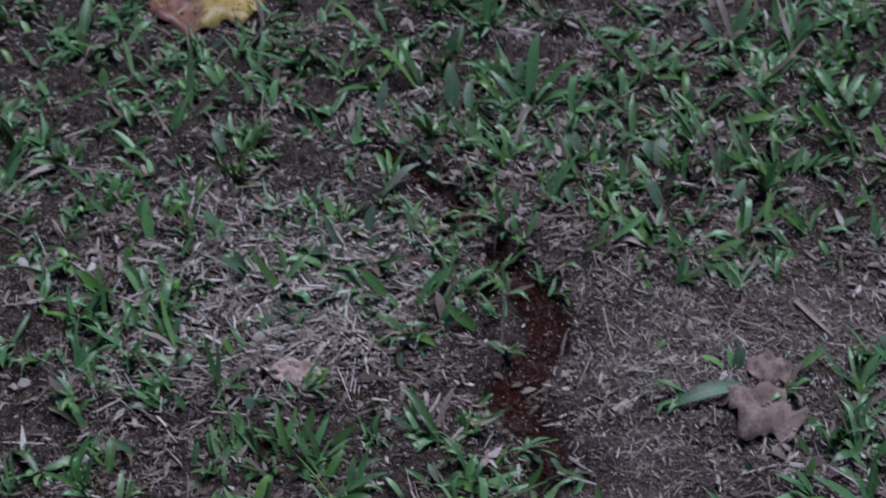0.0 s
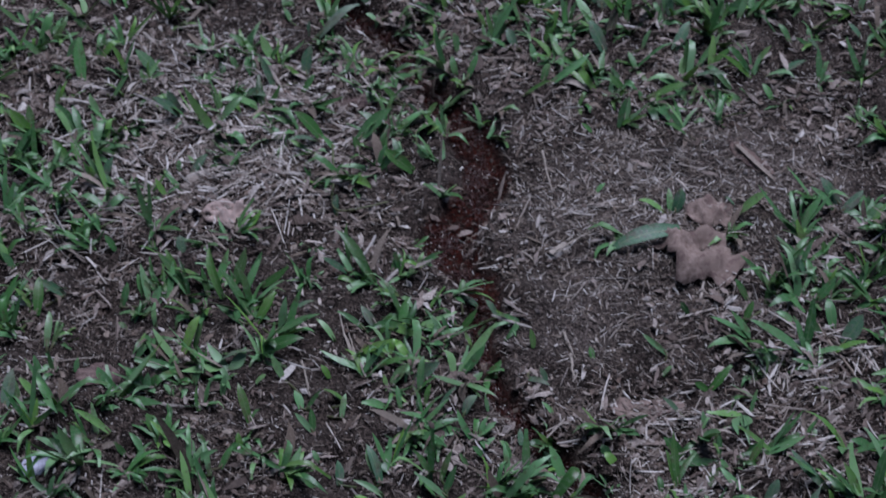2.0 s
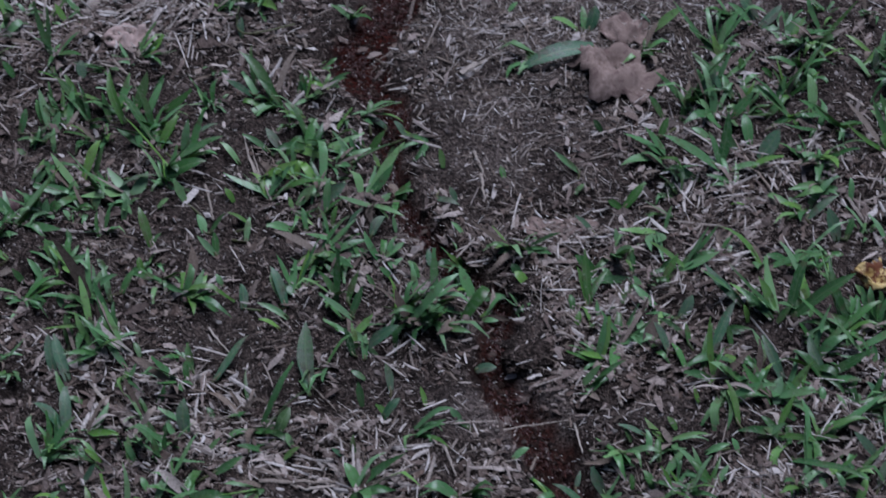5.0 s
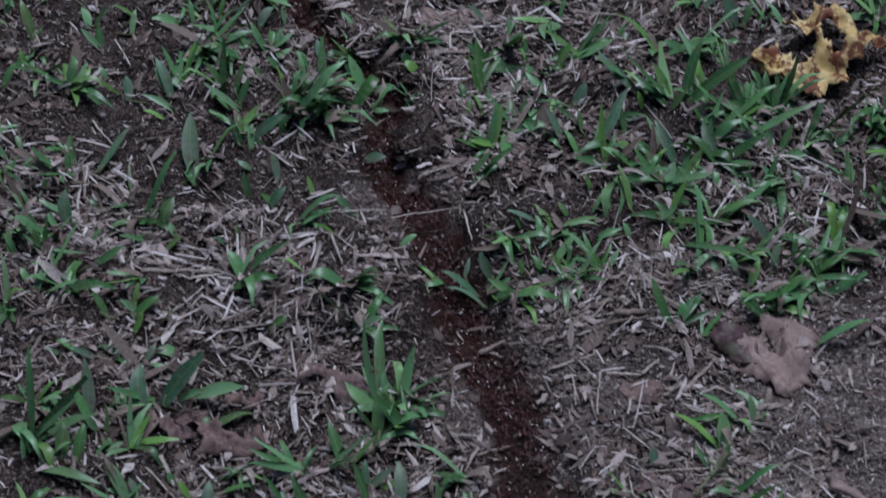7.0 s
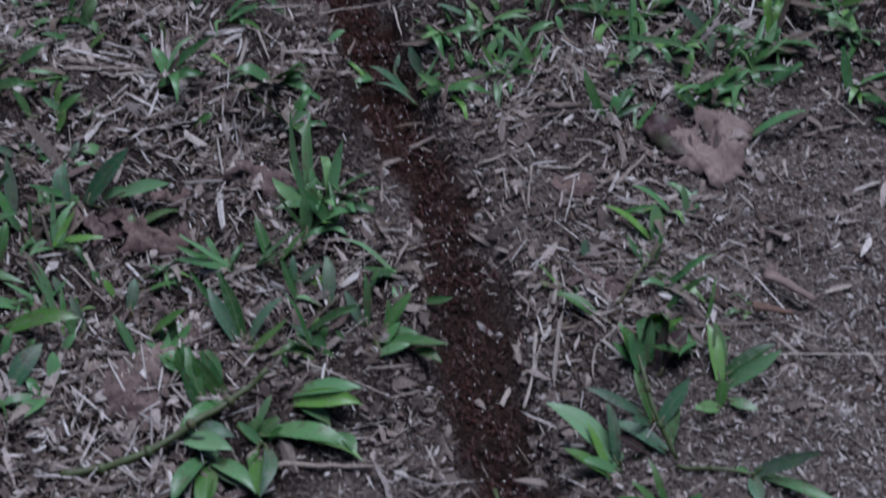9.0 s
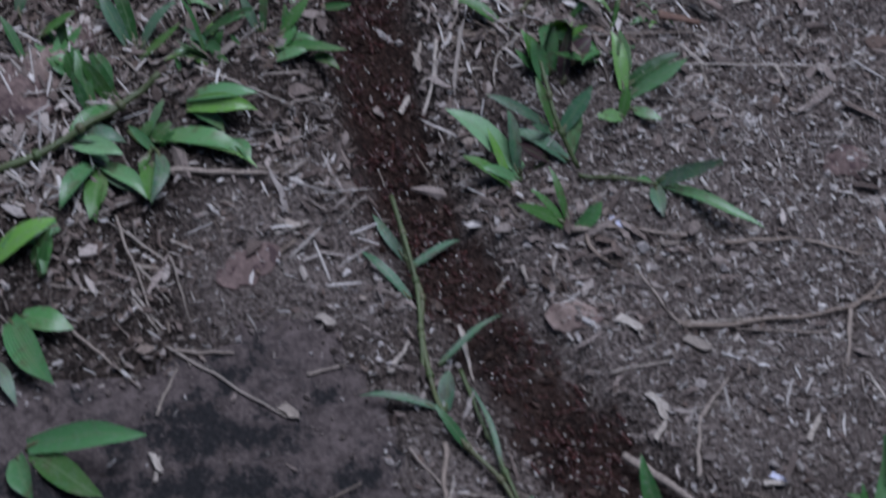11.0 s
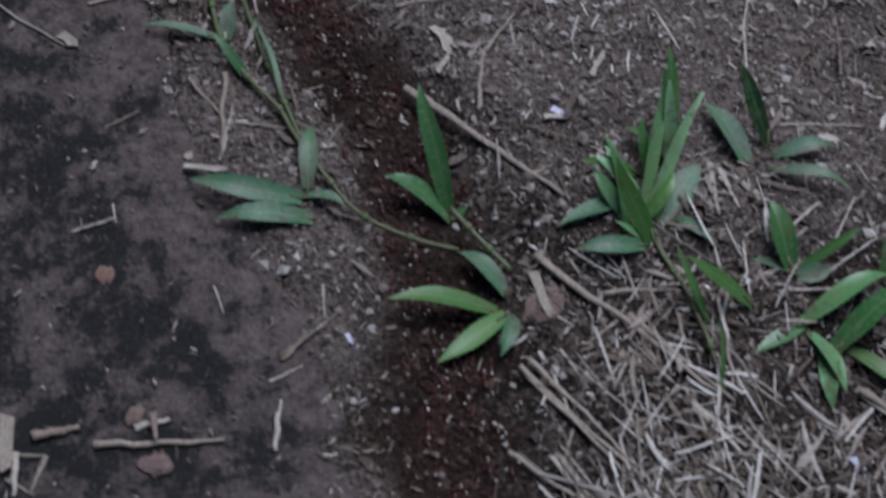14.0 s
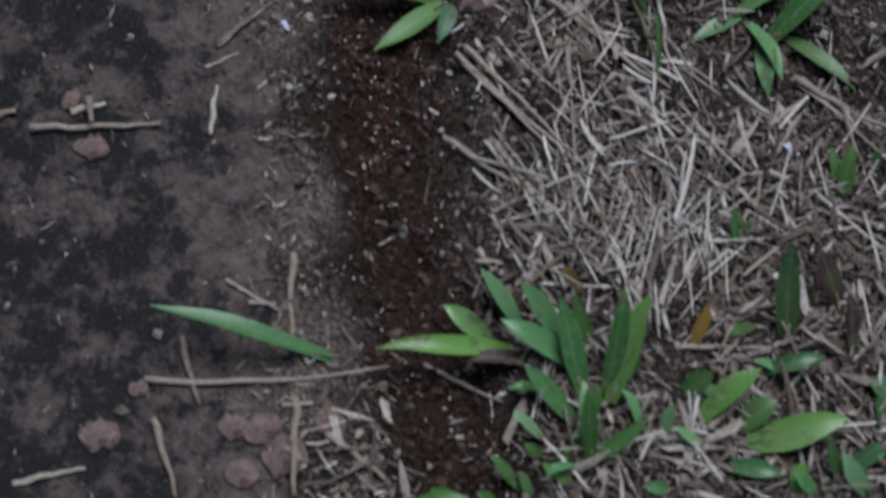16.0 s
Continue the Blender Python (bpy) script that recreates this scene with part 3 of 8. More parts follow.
def tube(points, r0, r1, sides=6, flat=1.0, rough=0.0, seed=0):
    """A round stalk along points, thick r0 at its start and r1 at its end."""
    rnd = random.Random(seed)
    p = [Vector(q) for q in points]
    v, f = [], []
    for k, q in enumerate(p):
        d = (p[min(k + 1, len(p) - 1)] - p[max(k - 1, 0)]).normalized()
        side = d.cross(Vector((0, 0, 1)))
        side = side.normalized() if side.length > 0.05 else Vector((1, 0, 0))
        up = side.cross(d)
        u = k / (len(p) - 1)
        r = r0 + (r1 - r0) * u
        for s in range(sides):
            a = 2 * math.pi * s / sides
            rr = r * (1 + rough * rnd.uniform(-1, 1))
            v.append(tuple(q + side * math.cos(a) * rr + up * math.sin(a) * rr * flat))
    for k in range(len(p) - 1):
        for s in range(sides):
            a, b = k * sides + s, k * sides + (s + 1) % sides
            f.append((a, b, b + sides, a + sides))
    f += [tuple(range(sides))[::-1], tuple(range((len(p) - 1) * sides, len(p) * sides))]
    return v, f


def splinter(a, b, radius, rnd):
    """A thin flat chip between two ends: a ragged outline, bent a little, 0.7 mm thick."""
    d = (b - a).normalized()
    side = Vector((-d.y, d.x, 0))
    long = (b - a).length
    top = []
    for u, w in ((0.0, 0.9), (0.95, 1.0), (1.1, 0.2), (0.8, -0.9), (0.35, -0.6), (-0.08, -1.0)):
        p = a + d * long * (u + rnd.uniform(-0.06, 0.06)) + side * radius * w * rnd.uniform(0.7, 1.2)
        top.append(p + Vector((0, 0, 0.0012 + 0.0012 * abs(w) * rnd.uniform(0, 1))))
    low = [p - Vector((0, 0, 0.0007)) for p in top]
    hub = a + d * long * 0.5 + Vector((0, 0, 0.0014))
    n = len(top)
    v = [tuple(p) for p in top + low + [hub, hub - Vector((0, 0, 0.0007))]]
    f = [(2 * n, (i + 1) % n, i) for i in range(n)] + [(2 * n + 1, n + i, n + (i + 1) % n) for i in range(n)] + [(i, (i + 1) % n, n + (i + 1) % n, n + i) for i in range(n)]
    return v, f


STICK_LABELS = {"twig": "dry grey-brown twig lying on the soil", "straw": "bleached pale straw stalk lying on the litter",
                "wood_chip": "small pale flat wood chip on the soil", "seed_stalk": "thin dry grass seed stalk standing up",
                "petal": "small pale lavender fallen petal on soil",
                "bark_strip": "curled pinkish-brown strip of bark on soil"}


def stick(kind, points, radius, material):
    path = [Vector((q[0], q[1], (q[2] if len(q) > 2 else 0.0))) for q in points]
    n = 4 if kind in ("wood_chip", "petal") else 11
    path = along([tuple(q) for q in path], n) if len(path) > 2 else [path[0].lerp(path[1], k / (n - 1)) for k in range(n)]
    seed = int(points[0][0] * 10000 + points[0][1] * 7000)
    rnd = random.Random(seed)
    zs = [gz(q.x, q.y) for q in path]
    za, zb = max(zs[: n // 2 + 1]), max(zs[n // 2:])
    pts = []
    size, ph = (path[-1] - path[0]).length, rnd.uniform(0, 9)
    for k, q in enumerate(path):
        crook = size * (0.035 if kind == "twig" else 0.022)
        q = q + Vector((noise.noise((k * 0.35, ph, 0)), noise.noise((k * 0.35, ph, 7)), 0.25 * abs(noise.noise((k * 0.4, ph, 3))))) * crook
        z = za + (zb - za) * k / (n - 1) + 0.0004
        if kind in ("twig", "straw"):
            q = q + Vector((rnd.uniform(-1, 1), rnd.uniform(-1, 1), rnd.uniform(-0.5, 0.5))) * radius * 0.16
        pts.append((q.x, q.y, q.z + z + radius * (0.5 if kind == "twig" else 0.25) + (0.0065 if kind == "bark_strip" else 0)))
    if kind == "straw":
        radius *= 0.66
    mid = path[n // 2]
    c = Vector((mid.x, mid.y, gz(mid.x, mid.y)))
    pts = [tuple(Vector(p) - c) for p in pts]
    if kind in ("wood_chip", "petal"):
        v, f = splinter(Vector(pts[0]), Vector(pts[-1]), radius * 0.7, rnd)
    else:
        v, f = tube(pts, radius * 0.85, radius * 0.4, 7, 0.8 if kind == "twig" else 0.55 if kind == "bark_strip" else 0.36, 0.20, seed)
    ob = mesh_object(kind, v, f, material, kind not in ("wood_chip", "petal"))
    ob.location = c
    return tagged(ob, STICK_LABELS[kind], kind.replace("_", " "), kind.replace("_", " ") + "s on the ground")


def runner(points, radius):
    line = along(points, 6 * len(points))
    c = Vector((line[0].x, line[0].y, gz(line[0].x, line[0].y)))
    pts = []
    for q in line:
        z = max(gz(q.x, q.y), -0.003)
        pts.append(tuple(Vector((q.x, q.y, z + q.z + 0.001)) - c))
    v, f = tube(pts, radius, radius * 0.75, 8)
    ob = mesh_object("grass_runner", v, f, STEM)
    ob.location = c
    tagged(ob, "creeping yellow-green grass runner with jointed stem", "grass runner", "grass runners")
    for k in range(5, len(pts) - 4, 6):
        q, d = Vector(pts[k]), (Vector(pts[k + 1]) - Vector(pts[k - 1])).normalized()
        jv, jf = tube([q - d * 0.0022, q - d * 0.0008, q + d * 0.0008, q + d * 0.0022], radius * 1.1, radius * 1.1, 8)
        jv = [tuple(q + (Vector(p) - q) * (1.0 if abs((Vector(p) - q).dot(d)) > 0.0015 else 1.3)) for p in jv]
        part("joint", jv, jf, STEM, ob)
    return ob


def leaf_sheet(half, wide, curl, seed, holes=()):
    """A dead leaf: pointed oval with a ragged rim, folded and buckled, 0.5 mm thick."""
    rnd = random.Random(seed)
    n, m = (52, 32) if len(holes) > 3 else (22, 12)
    ph = rnd.uniform(0, 9)
    bm = bmesh.new()
    grid = {}
    for i in range(n + 1):
        u = -1 + 2 * i / n
        rim = (1 - abs(u) ** 3.0) ** 0.7 * (1 + 0.07 * math.sin(7 * u + ph) + 0.15 * noise.noise((u * 4.5, ph, 0)))
        for j in range(m + 1):
            w = -1 + 2 * j / m
            jag = 1 + (0.16 * noise.noise((u * 15, w * 3, ph)) + 0.12 * noise.noise((u * 6, w * 2, ph))) * abs(w) ** 2
            x, y = half * u * (1 + 0.12 * noise.noise((w * 2.0, u, ph + 5))), wide * w * rim * jag * (1 + 0.34 * noise.noise((u * 2.4, 3.0 if w > 0 else -3.0, ph)))
            if any(((u - a) / ra) ** 2 + ((w - b) / rb) ** 2 < 1 + 0.5 * noise.noise((u * 6, w * 6, ph + 3)) for a, b, ra, rb in holes):
                continue
            rise = 0.5 + 0.8 * noise.noise((u * 2.1, w * 1.6, ph)) + 0.45 * noise.noise((u * 5.5, w * 4.0, ph + 2))
            z = curl * wide * max(0.0, rise) * (1 - 0.75 * max(abs(u), abs(w)) ** 3)
            if wide > 0.025:
                z += 0.7 * curl * wide * (0.4 - abs(noise.noise((u * 2.6, w * 1.9, ph + 4))) - 0.5 * abs(noise.noise((u * 5.0, w * 4.2, ph + 6))))
            z += 0.0003 * math.sin(u * 30 + 6 * abs(w)) * (1 - abs(w))
            grid[i, j] = bm.verts.new((x, y, z))
    for i in range(n):
        for j in range(m):
            q = [grid.get(k) for k in ((i, j), (i + 1, j), (i + 1, j + 1), (i, j + 1))]
            if all(q):
                bm.faces.new(q)
    for v in [v for v in bm.verts if not v.link_faces]:
        bm.verts.remove(v)
    bmesh.ops.remove_doubles(bm, verts=bm.verts, dist=0.00005)
    return bm


COVERED = []


def dead_leaf(x, y, az, half, wide, curl, material, label, holes=(), lift=0.0005):
    COVERED.append((x, y, 0.8 * half + 0.2 * wide))
    bm = leaf_sheet(half, wide, curl if half > 0.011 else 0.35 * curl, int(x * 5000 + y * 3000), holes)
    z, turn = gz(x, y), pose(x, y, 0, 0, 0, az)
    for v in bm.verts:
        q = turn @ v.co
        v.co.z += max(gz(q.x, q.y), z - 0.004) - z
    bm.normal_update()
    skin = bmesh.ops.extrude_face_region(bm, geom=list(bm.faces), use_keep_orig=True)["geom"]
    for v in skin:
        if isinstance(v, bmesh.types.BMVert):
            v.co.z += 0.0005
    bmesh.ops.recalc_face_normals(bm, faces=list(bm.faces))
    me = bpy.data.meshes.new("dead_leaf")
    bm.to_mesh(me)
    bm.free()
    me.materials.append(material)
    me.polygons.foreach_set("use_smooth", [True] * len(me.polygons))
    ob = new("dead_leaf", me)
    ob.matrix_basis = pose(x, y, z + lift, 0, 0, az)
    tagged(ob, label, "dead leaf", "dead leaves")
    if half > 0.024 and not holes:
        c = curl * wide
        line = [(half * u, 0.04 * half * math.sin(3 * u)) for u in (-1.1, -0.75, -0.4, -0.1, 0.2, 0.5, 0.8)]
        v, f = tube([(a, b, 0.0008 + 0.45 * c * (1 - (a / half) ** 4 if abs(a) < half else 0) + gz(*(turn @ Vector((a, b, 0))).xy) - z) for a, b in line], 0.0008, 0.0004, 5)
        part("midrib", v, f, material, ob)
    return ob


# ---- loose litter and tufts nobody could count ----
def in_reach(x, y, spare=0.05):
    """Ground that the camera passes over."""
    lo = np.interp(y, (0.2, 0.6, 1.0, 1.3, 1.5, 2.2), (0.10, 0.0, -0.18, -0.36, -0.43, -0.53))
    hi = np.interp(y, (0.2, 0.6, 1.0, 1.5, 2.2), (0.56, 0.56, 0.50, 0.45, 0.42))
    return lo - spare < x < hi + spare


# straw lies thick at these places: x, y, radius, how thick
THICK = [(-0.146, 1.672, 0.045, 2.4), (-0.16, 1.68, 0.07, 1.6), (-0.22, 1.80, 0.08, 0.8), (0.02, 1.13, 0.08, 0.8), (0.00, 1.06, 0.06, 0.5), (0.42, 0.39, 0.06, 0.8), (0.37, 0.34, 0.04, 0.8), (-0.27, 1.73, 0.08, 1.0), (-0.09, 1.76, 0.06, 1.0), (-0.30, 1.60, 0.07, 0.8), (-0.12, 1.20, 0.06, 0.8), (0.30, 1.42, 0.06, 0.8), (0.36, 1.18, 0.06, 0.8), (0.05, 1.93, 0.06, 0.7),
         (0.19, 1.33, 0.07, 0.8), (0.27, 1.10, 0.06, 0.6), (0.30, 0.93, 0.06, 0.8), (-0.02, 0.84, 0.06, 1.0), (0.46, 0.50, 0.06, 0.8), (0.25, 0.27, 0.05, 0.5), (0.17, 0.78, 0.05, 0.7), (0.47, 0.27, 0.07, 0.9), (0.41, 0.21, 0.06, 0.9), (0.52, 0.36, 0.06, 0.7), (0.275, 0.25, 0.03, 0.8)]
# bare trodden soil: x, y, radius
BARE = [(-0.115, 1.39, 0.05), (0.16, 1.64, 0.09), (0.26, 1.66, 0.08), (0.40, 1.02, 0.07), (0.12, 1.50, 0.05), (-0.07, 1.28, 0.06), (0.10, 1.19, 0.035), (0.16, 0.73, 0.05), (0.42, 0.80, 0.11), (0.09, 1.05, 0.03), (0.44, 0.68, 0.08), (0.36, 0.68, 0.06), (0.50, 0.95, 0.08), (0.31, 0.60, 0.03), (0.23, 0.46, 0.03)]


def scattered(rng, n, power, trail_keep, slab_keep, patchy, near_keep=1.0):
    """n places on the ground: x, y and its height, sparse on the trail, the stone and bare soil."""
    xs, ys = [], []
    while len(xs) < n:
        y = 0.17 + 2.13 * rng.random(4 * n) ** power
        x = rng.uniform(-0.58, 0.64, 4 * n)
        lo = np.interp(y, (0.2, 0.6, 1.0, 1.3, 1.5, 2.2), (0.05, -0.06, -0.23, -0.41, -0.47, -0.58))
        hi = np.interp(y, (0.2, 0.6, 1.0, 1.5, 2.2), (0.61, 0.61, 0.55, 0.50, 0.47))
        ok = (x > lo) & (x < hi)
        x, y = x[ok], y[ok]
        c = np.array([0.42 + 1.25 * noise.noise((a * 11, b * 11, 3.3)) + 1.5 * noise.noise((a * 36, b * 36, 1.3)) for a, b in zip(x, y)]) if patchy else np.full(len(x), 1.2)
        for a, b, r, k in THICK if patchy else ():
            c = c + k * np.exp(-((x - a) ** 2 + (y - b) ** 2) / (r * r))
        for a, b, r in BARE if patchy else ():
            c = c * (1 - 0.72 * np.exp(-(((x - a) ** 2 + (y - b) ** 2) / (r * r)) ** 2))
        k, d = looked_up(GRID_K, x, y), looked_up(GRID_S, x, y)
        c = c * np.interp(y, (0.40, 0.52, 0.65, 0.9), (max(near_keep, 0.42), near_keep, near_keep, 1.0))
        wild = 0.38 * rng.standard_normal(len(x))
        c = np.where(k + wild < 1.15, c * trail_keep, c)
        c = np.where(d > 0.012 + 0.015 * wild, c * slab_keep, np.where(d > -0.03, c * (0.45 if patchy else 0.8), c))
        ok = rng.random(len(x)) * 2.2 < c
        xs += list(x[ok])
        ys += list(y[ok])
    x, y = np.array(xs[:n]), np.array(ys[:n])
    return x, y, ground_z(x, y)


def lay(x, y, rng, spread=45.0):
    """Directions of straw: neighbours lie alike, as raked and trodden."""
    return np.array([420 * noise.noise((a * 8, b * 8, 5.5)) for a, b in zip(x, y)]) + rng.normal(0, spread, len(x))


def scatter_litter():
    rng = np.random.default_rng(5)
    straw = Heap()
    shapes = [straw_shape(b, s, g) for b, s, g in ((0.2, 0.03, 1), (0.5, 0.06, 2), (0.3, 0.12, 1), (0.9, 0.03, 3), (-0.6, 0.10, 2), (0.7, 0.05, 4))]
    for shape, count in zip(shapes, (4200, 4200, 3600, 3600, 3800, 3200)):
        x, y, z = scattered(rng, count, 1.12, 0.05, 0.05, True, 0.16)
        near = np.clip((0.75 - y) / 0.3, 0, 1)
        length = np.minimum(0.034, 0.0022 + rng.exponential(0.0052 + 0.0025 * near, count))
        width = np.minimum(0.0003 + rng.exponential(0.00042, count) + 0.012 * length, 0.3 * length)
        turns = turned(rng.normal(0, 35, count), rng.normal(0, 15, count), lay(x, y, rng))
        straw.add_many(shape, turns, np.stack([length, width, 0.7 * width], 1), np.stack([x, y, z + rng.uniform(-0.0004, 0.0042, count)], 1))
    pale, singles = Heap(), []
    for shape, count in zip(shapes[1:], (1700, 1700, 1700, 1700, 1500)):
        spot = rng.choice(len(THICK), count, p=np.array([r * r * k for _, _, r, k in THICK]) / sum(r * r * k for _, _, r, k in THICK))
        hub = np.array([(a, b, r) for a, b, r, _ in THICK])[spot]
        x, y = hub[:, 0] + hub[:, 2] * 0.62 * rng.standard_normal(count), hub[:, 1] + hub[:, 2] * 0.62 * rng.standard_normal(count)
        loose = rng.random(count) < 0.62
        lx, ly, _ = scattered(rng, count, 1.05, 0.05, 0.05, True, 0.35)
        x, y = np.where(loose, lx, x), np.where(loose, ly, y)
        keep = (looked_up(GRID_K, x, y) > 1.2) & (looked_up(GRID_S, x, y) < 0.01) & (rng.random(count) < np.interp(y, (0.65, 0.9), (0.12, 1.0)))
        x, y = x[keep], y[keep]
        count = len(x)
        length = np.minimum(0.045, 0.004 + rng.exponential(0.0076 + 0.005 * np.clip((0.75 - y) / 0.3, 0, 1), count))
        width = np.minimum(0.0004 + rng.exponential(0.0007, count) + 0.015 * length, 0.35 * length)
        turns = turned(rng.normal(0, 30, count), rng.normal(0, 12, count), lay(x, y, rng, 35.0))
        single = min(60, count)
        near_first = np.argsort(y)[: 6 * single: 6]
        rest = np.setdiff1d(np.arange(count), near_first)
        me = bpy.data.meshes.new("straw")
        me.from_pydata(shape[0], [], shape[1])
        me.materials.append(BLEACH)
        for i in near_first:
            m = Matrix(turns[i].tolist()).to_4x4()
            m.translation = (x[i], y[i], float(ground_z(x[i], y[i])) + 0.003)
            singles.append((me, m @ Matrix.Diagonal((length[i], width[i], 0.6 * width[i], 1))))
        turns, length, width, x, y = turns[rest], length[rest], width[rest], x[rest], y[rest]
        count = len(x)
        pale.add_many(shape, turns, np.stack([length, width, 0.6 * width], 1), np.stack([x, y, ground_z(x, y) + rng.uniform(0.0015, 0.0055, count)], 1))
    strands, tufts = Heap(), Heap()
    for n in range(10):
        # long dry strands matted on the soil, thickest beside the near trail
        count = 40
        shape = straw_shape(rng.uniform(-1.6, 2.0), rng.uniform(0.0, 0.08), 5)
        spot = rng.random(count) < 0.72
        x = np.where(spot, rng.normal(0.415, 0.032, count), rng.uniform(0.33, 0.55, count))
        y = np.where(spot, rng.normal(0.370, 0.034, count), rng.uniform(0.22, 0.60, count))
        keep = (looked_up(GRID_K, x, y) > 1.25) & (looked_up(GRID_S, x, y) < -0.005)
        x, y = x[keep], y[keep]
        count = len(x)
        length = rng.uniform(0.012, 0.046, count)
        width = rng.uniform(0.0004, 0.0012, count) * (1 + 1.3 * (rng.random(count) < 0.18))
        az = 118 + 60 * np.array([noise.noise((a * 14, b * 14, 2.5)) for a, b in zip(x, y)]) + rng.normal(0, 34, count)
        turns = turned(rng.normal(0, 40, count), rng.normal(0, 12, count), az)
        (strands, tufts)[n % 2].add_many(shape, turns, np.stack([length, width, 0.6 * width], 1), np.stack([x, y, ground_z(x, y) + rng.uniform(0.0002, 0.0060, count)], 1))
    for a, b, r, k in THICK:
        count = int(7500 * r * r * k)
        shape = straw_shape(rng.uniform(-1.8, 1.8), rng.uniform(0.0, 0.08), 4)
        x, y = rng.normal(a, 0.6 * r, count), rng.normal(b, 0.6 * r, count)
        keep = (looked_up(GRID_K, x, y) > 1.25) & (looked_up(GRID_S, x, y) < -0.005)
        x, y = x[keep], y[keep]
        count = len(x)
        length = rng.uniform(0.010, 0.036, count)
        width = rng.uniform(0.0007, 0.0018, count)
        turns = turned(rng.normal(0, 40, count), rng.normal(0, 9, count), lay(x, y, rng, 40.0))
        tufts.add_many(shape, turns, np.stack([length, width, 0.6 * width], 1), np.stack([x, y, ground_z(x, y) + rng.uniform(0.002, 0.007, count)], 1))
    tagged(tufts.put("white_straw", WHITE), "whitish sun-bleached straw strands in loose heaps", "litter", kind="stuff")
    tagged(strands.put("long_straw", STRAW), "long dry straw strands matted beside the trail", "litter", kind="stuff")
    fibre = Heap()
    for n in range(4):
        # fine fibres trodden into the open soil beside the far trail
        x, y = rng.normal(0.18, 0.085, 1500), rng.normal(1.61, 0.095, 1500)
        keep = looked_up(GRID_K, x, y) > 1.1
        x, y = x[keep], y[keep]
        length = 0.002 + rng.exponential(0.0045, len(x))
        width = np.minimum(0.0004 + rng.exponential(0.0004, len(x)), 0.4 * length)
        turns = turned(rng.normal(0, 25, len(x)), rng.normal(0, 12, len(x)), rng.uniform(0, 360, len(x)))
        (fibre, pale)[n % 2].add_many(shapes[n + 1], turns, np.stack([length, width, width], 1), np.stack([x, y, ground_z(x, y) + rng.uniform(0.0003, 0.003, len(x))], 1))
    heap = tagged(pale.put("bleached_straw", BLEACH), "bleached whitish straw lying in loose patches", "litter", kind="stuff")
    for me, m in singles:
        one = new("straw", me)
        one.parent, one.matrix_basis = heap, m
    tagged(straw.put("straw_litter", STRAW), "dry chopped straw and grass clippings strewn over soil", "litter", kind="stuff")
    fine = Heap()
    for shape, count in zip((shapes[0], shapes[2], shapes[4]), (14000, 14000, 10000)):
        x, y, z = scattered(rng, count, 1.15, 0.10, 0.04, False)
        length = 0.0015 + rng.exponential(0.0019, count)
        width = np.minimum(0.0003 + rng.exponential(0.00035, count), 0.5 * length)
        turns = turned(rng.normal(0, 35, count), rng.normal(0, 20, count), rng.uniform(0, 360, count))
        fine.add_many(shape, turns, np.stack([length, width, 0.8 * width], 1), np.stack([x, y, z + rng.uniform(0.0002, 0.003, count)], 1))
    for n in range(4):
        # broken bits over the open soil beside the near trail
        x, y = rng.normal(0.41, 0.085, 1200), rng.normal(0.82, 0.12, 1200)
        keep = (looked_up(GRID_K, x, y) > 1.15) & (looked_up(GRID_S, x, y) < 0.0)
        x, y = x[keep], y[keep]
        length = 0.0012 + rng.exponential(0.0024, len(x))
        width = np.minimum(0.0004 + rng.exponential(0.0006, len(x)), 0.6 * length)
        turns = turned(rng.normal(0, 35, len(x)), rng.normal(0, 20, len(x)), rng.uniform(0, 360, len(x)))
        fine.add_many(shapes[n + 1], turns, np.stack([length, width, 0.8 * width], 1), np.stack([x, y, ground_z(x, y) + rng.uniform(0.0002, 0.0022, len(x))], 1))
    tagged(fine.put("straw_chaff", BLEACH), "fine pale chaff of broken straw over the soil", "litter", kind="stuff")
    shreds = Heap()
    for n in range(12):
        shape = shred_shape(rng, 3 + n % 3)
        count = 2300
        x, y, z = scattered(rng, count, 1.12, 0.04, 0.03, True, 0.30)
        near = np.clip((0.75 - y) / 0.3, 0, 1)
        length = np.minimum(0.030, 0.0024 + rng.exponential(0.0052 + 0.0032 * near, count))
        length = np.where(looked_up(GRID_S, x, y) > -0.02, np.minimum(length, 0.007), length)
        width = length * rng.uniform(0.12, 0.55, count) * (1 - 0.45 * (length > 0.015)) * (1 - 0.5 * near)
        turns = turned(rng.normal(0, 22, count), rng.normal(0, 12, count), rng.uniform(0, 360, count))
        shreds.add_many(shape, turns, np.stack([length, width, width], 1), np.stack([x, y, z + rng.uniform(0.0004, 0.0046, count)], 1))
    tagged(shreds.put("leaf_shreds", SHRED), "torn pinkish-grey shreds of dead leaf matted on soil", "litter", kind="stuff")
    tagged(fibre.put("straw_fibres", STRAW), "fine straw fibres trodden into bare soil", "litter", kind="stuff")
    flakes = Heap()
    for n in range(8):
        ring = [(math.cos(a) * rng.uniform(0.6, 1.15), math.sin(a) * rng.uniform(0.6, 1.15), rng.uniform(-0.25, 0.35)) for a in np.arange(0, 6.2, 2 * math.pi / 6)]
        shape = (ring + [(0, 0, 0.12), (0, 0, -0.05)], [(i, (i + 1) % 6, 6) for i in range(6)] + [((i + 1) % 6, i, 7) for i in range(6)])
        count = 2800
        x, y, z = scattered(rng, count, 1.4, 0.05, 0.015, True, 0.3)
        a = np.minimum(0.008, 0.0010 + rng.exponential(0.0012, count))
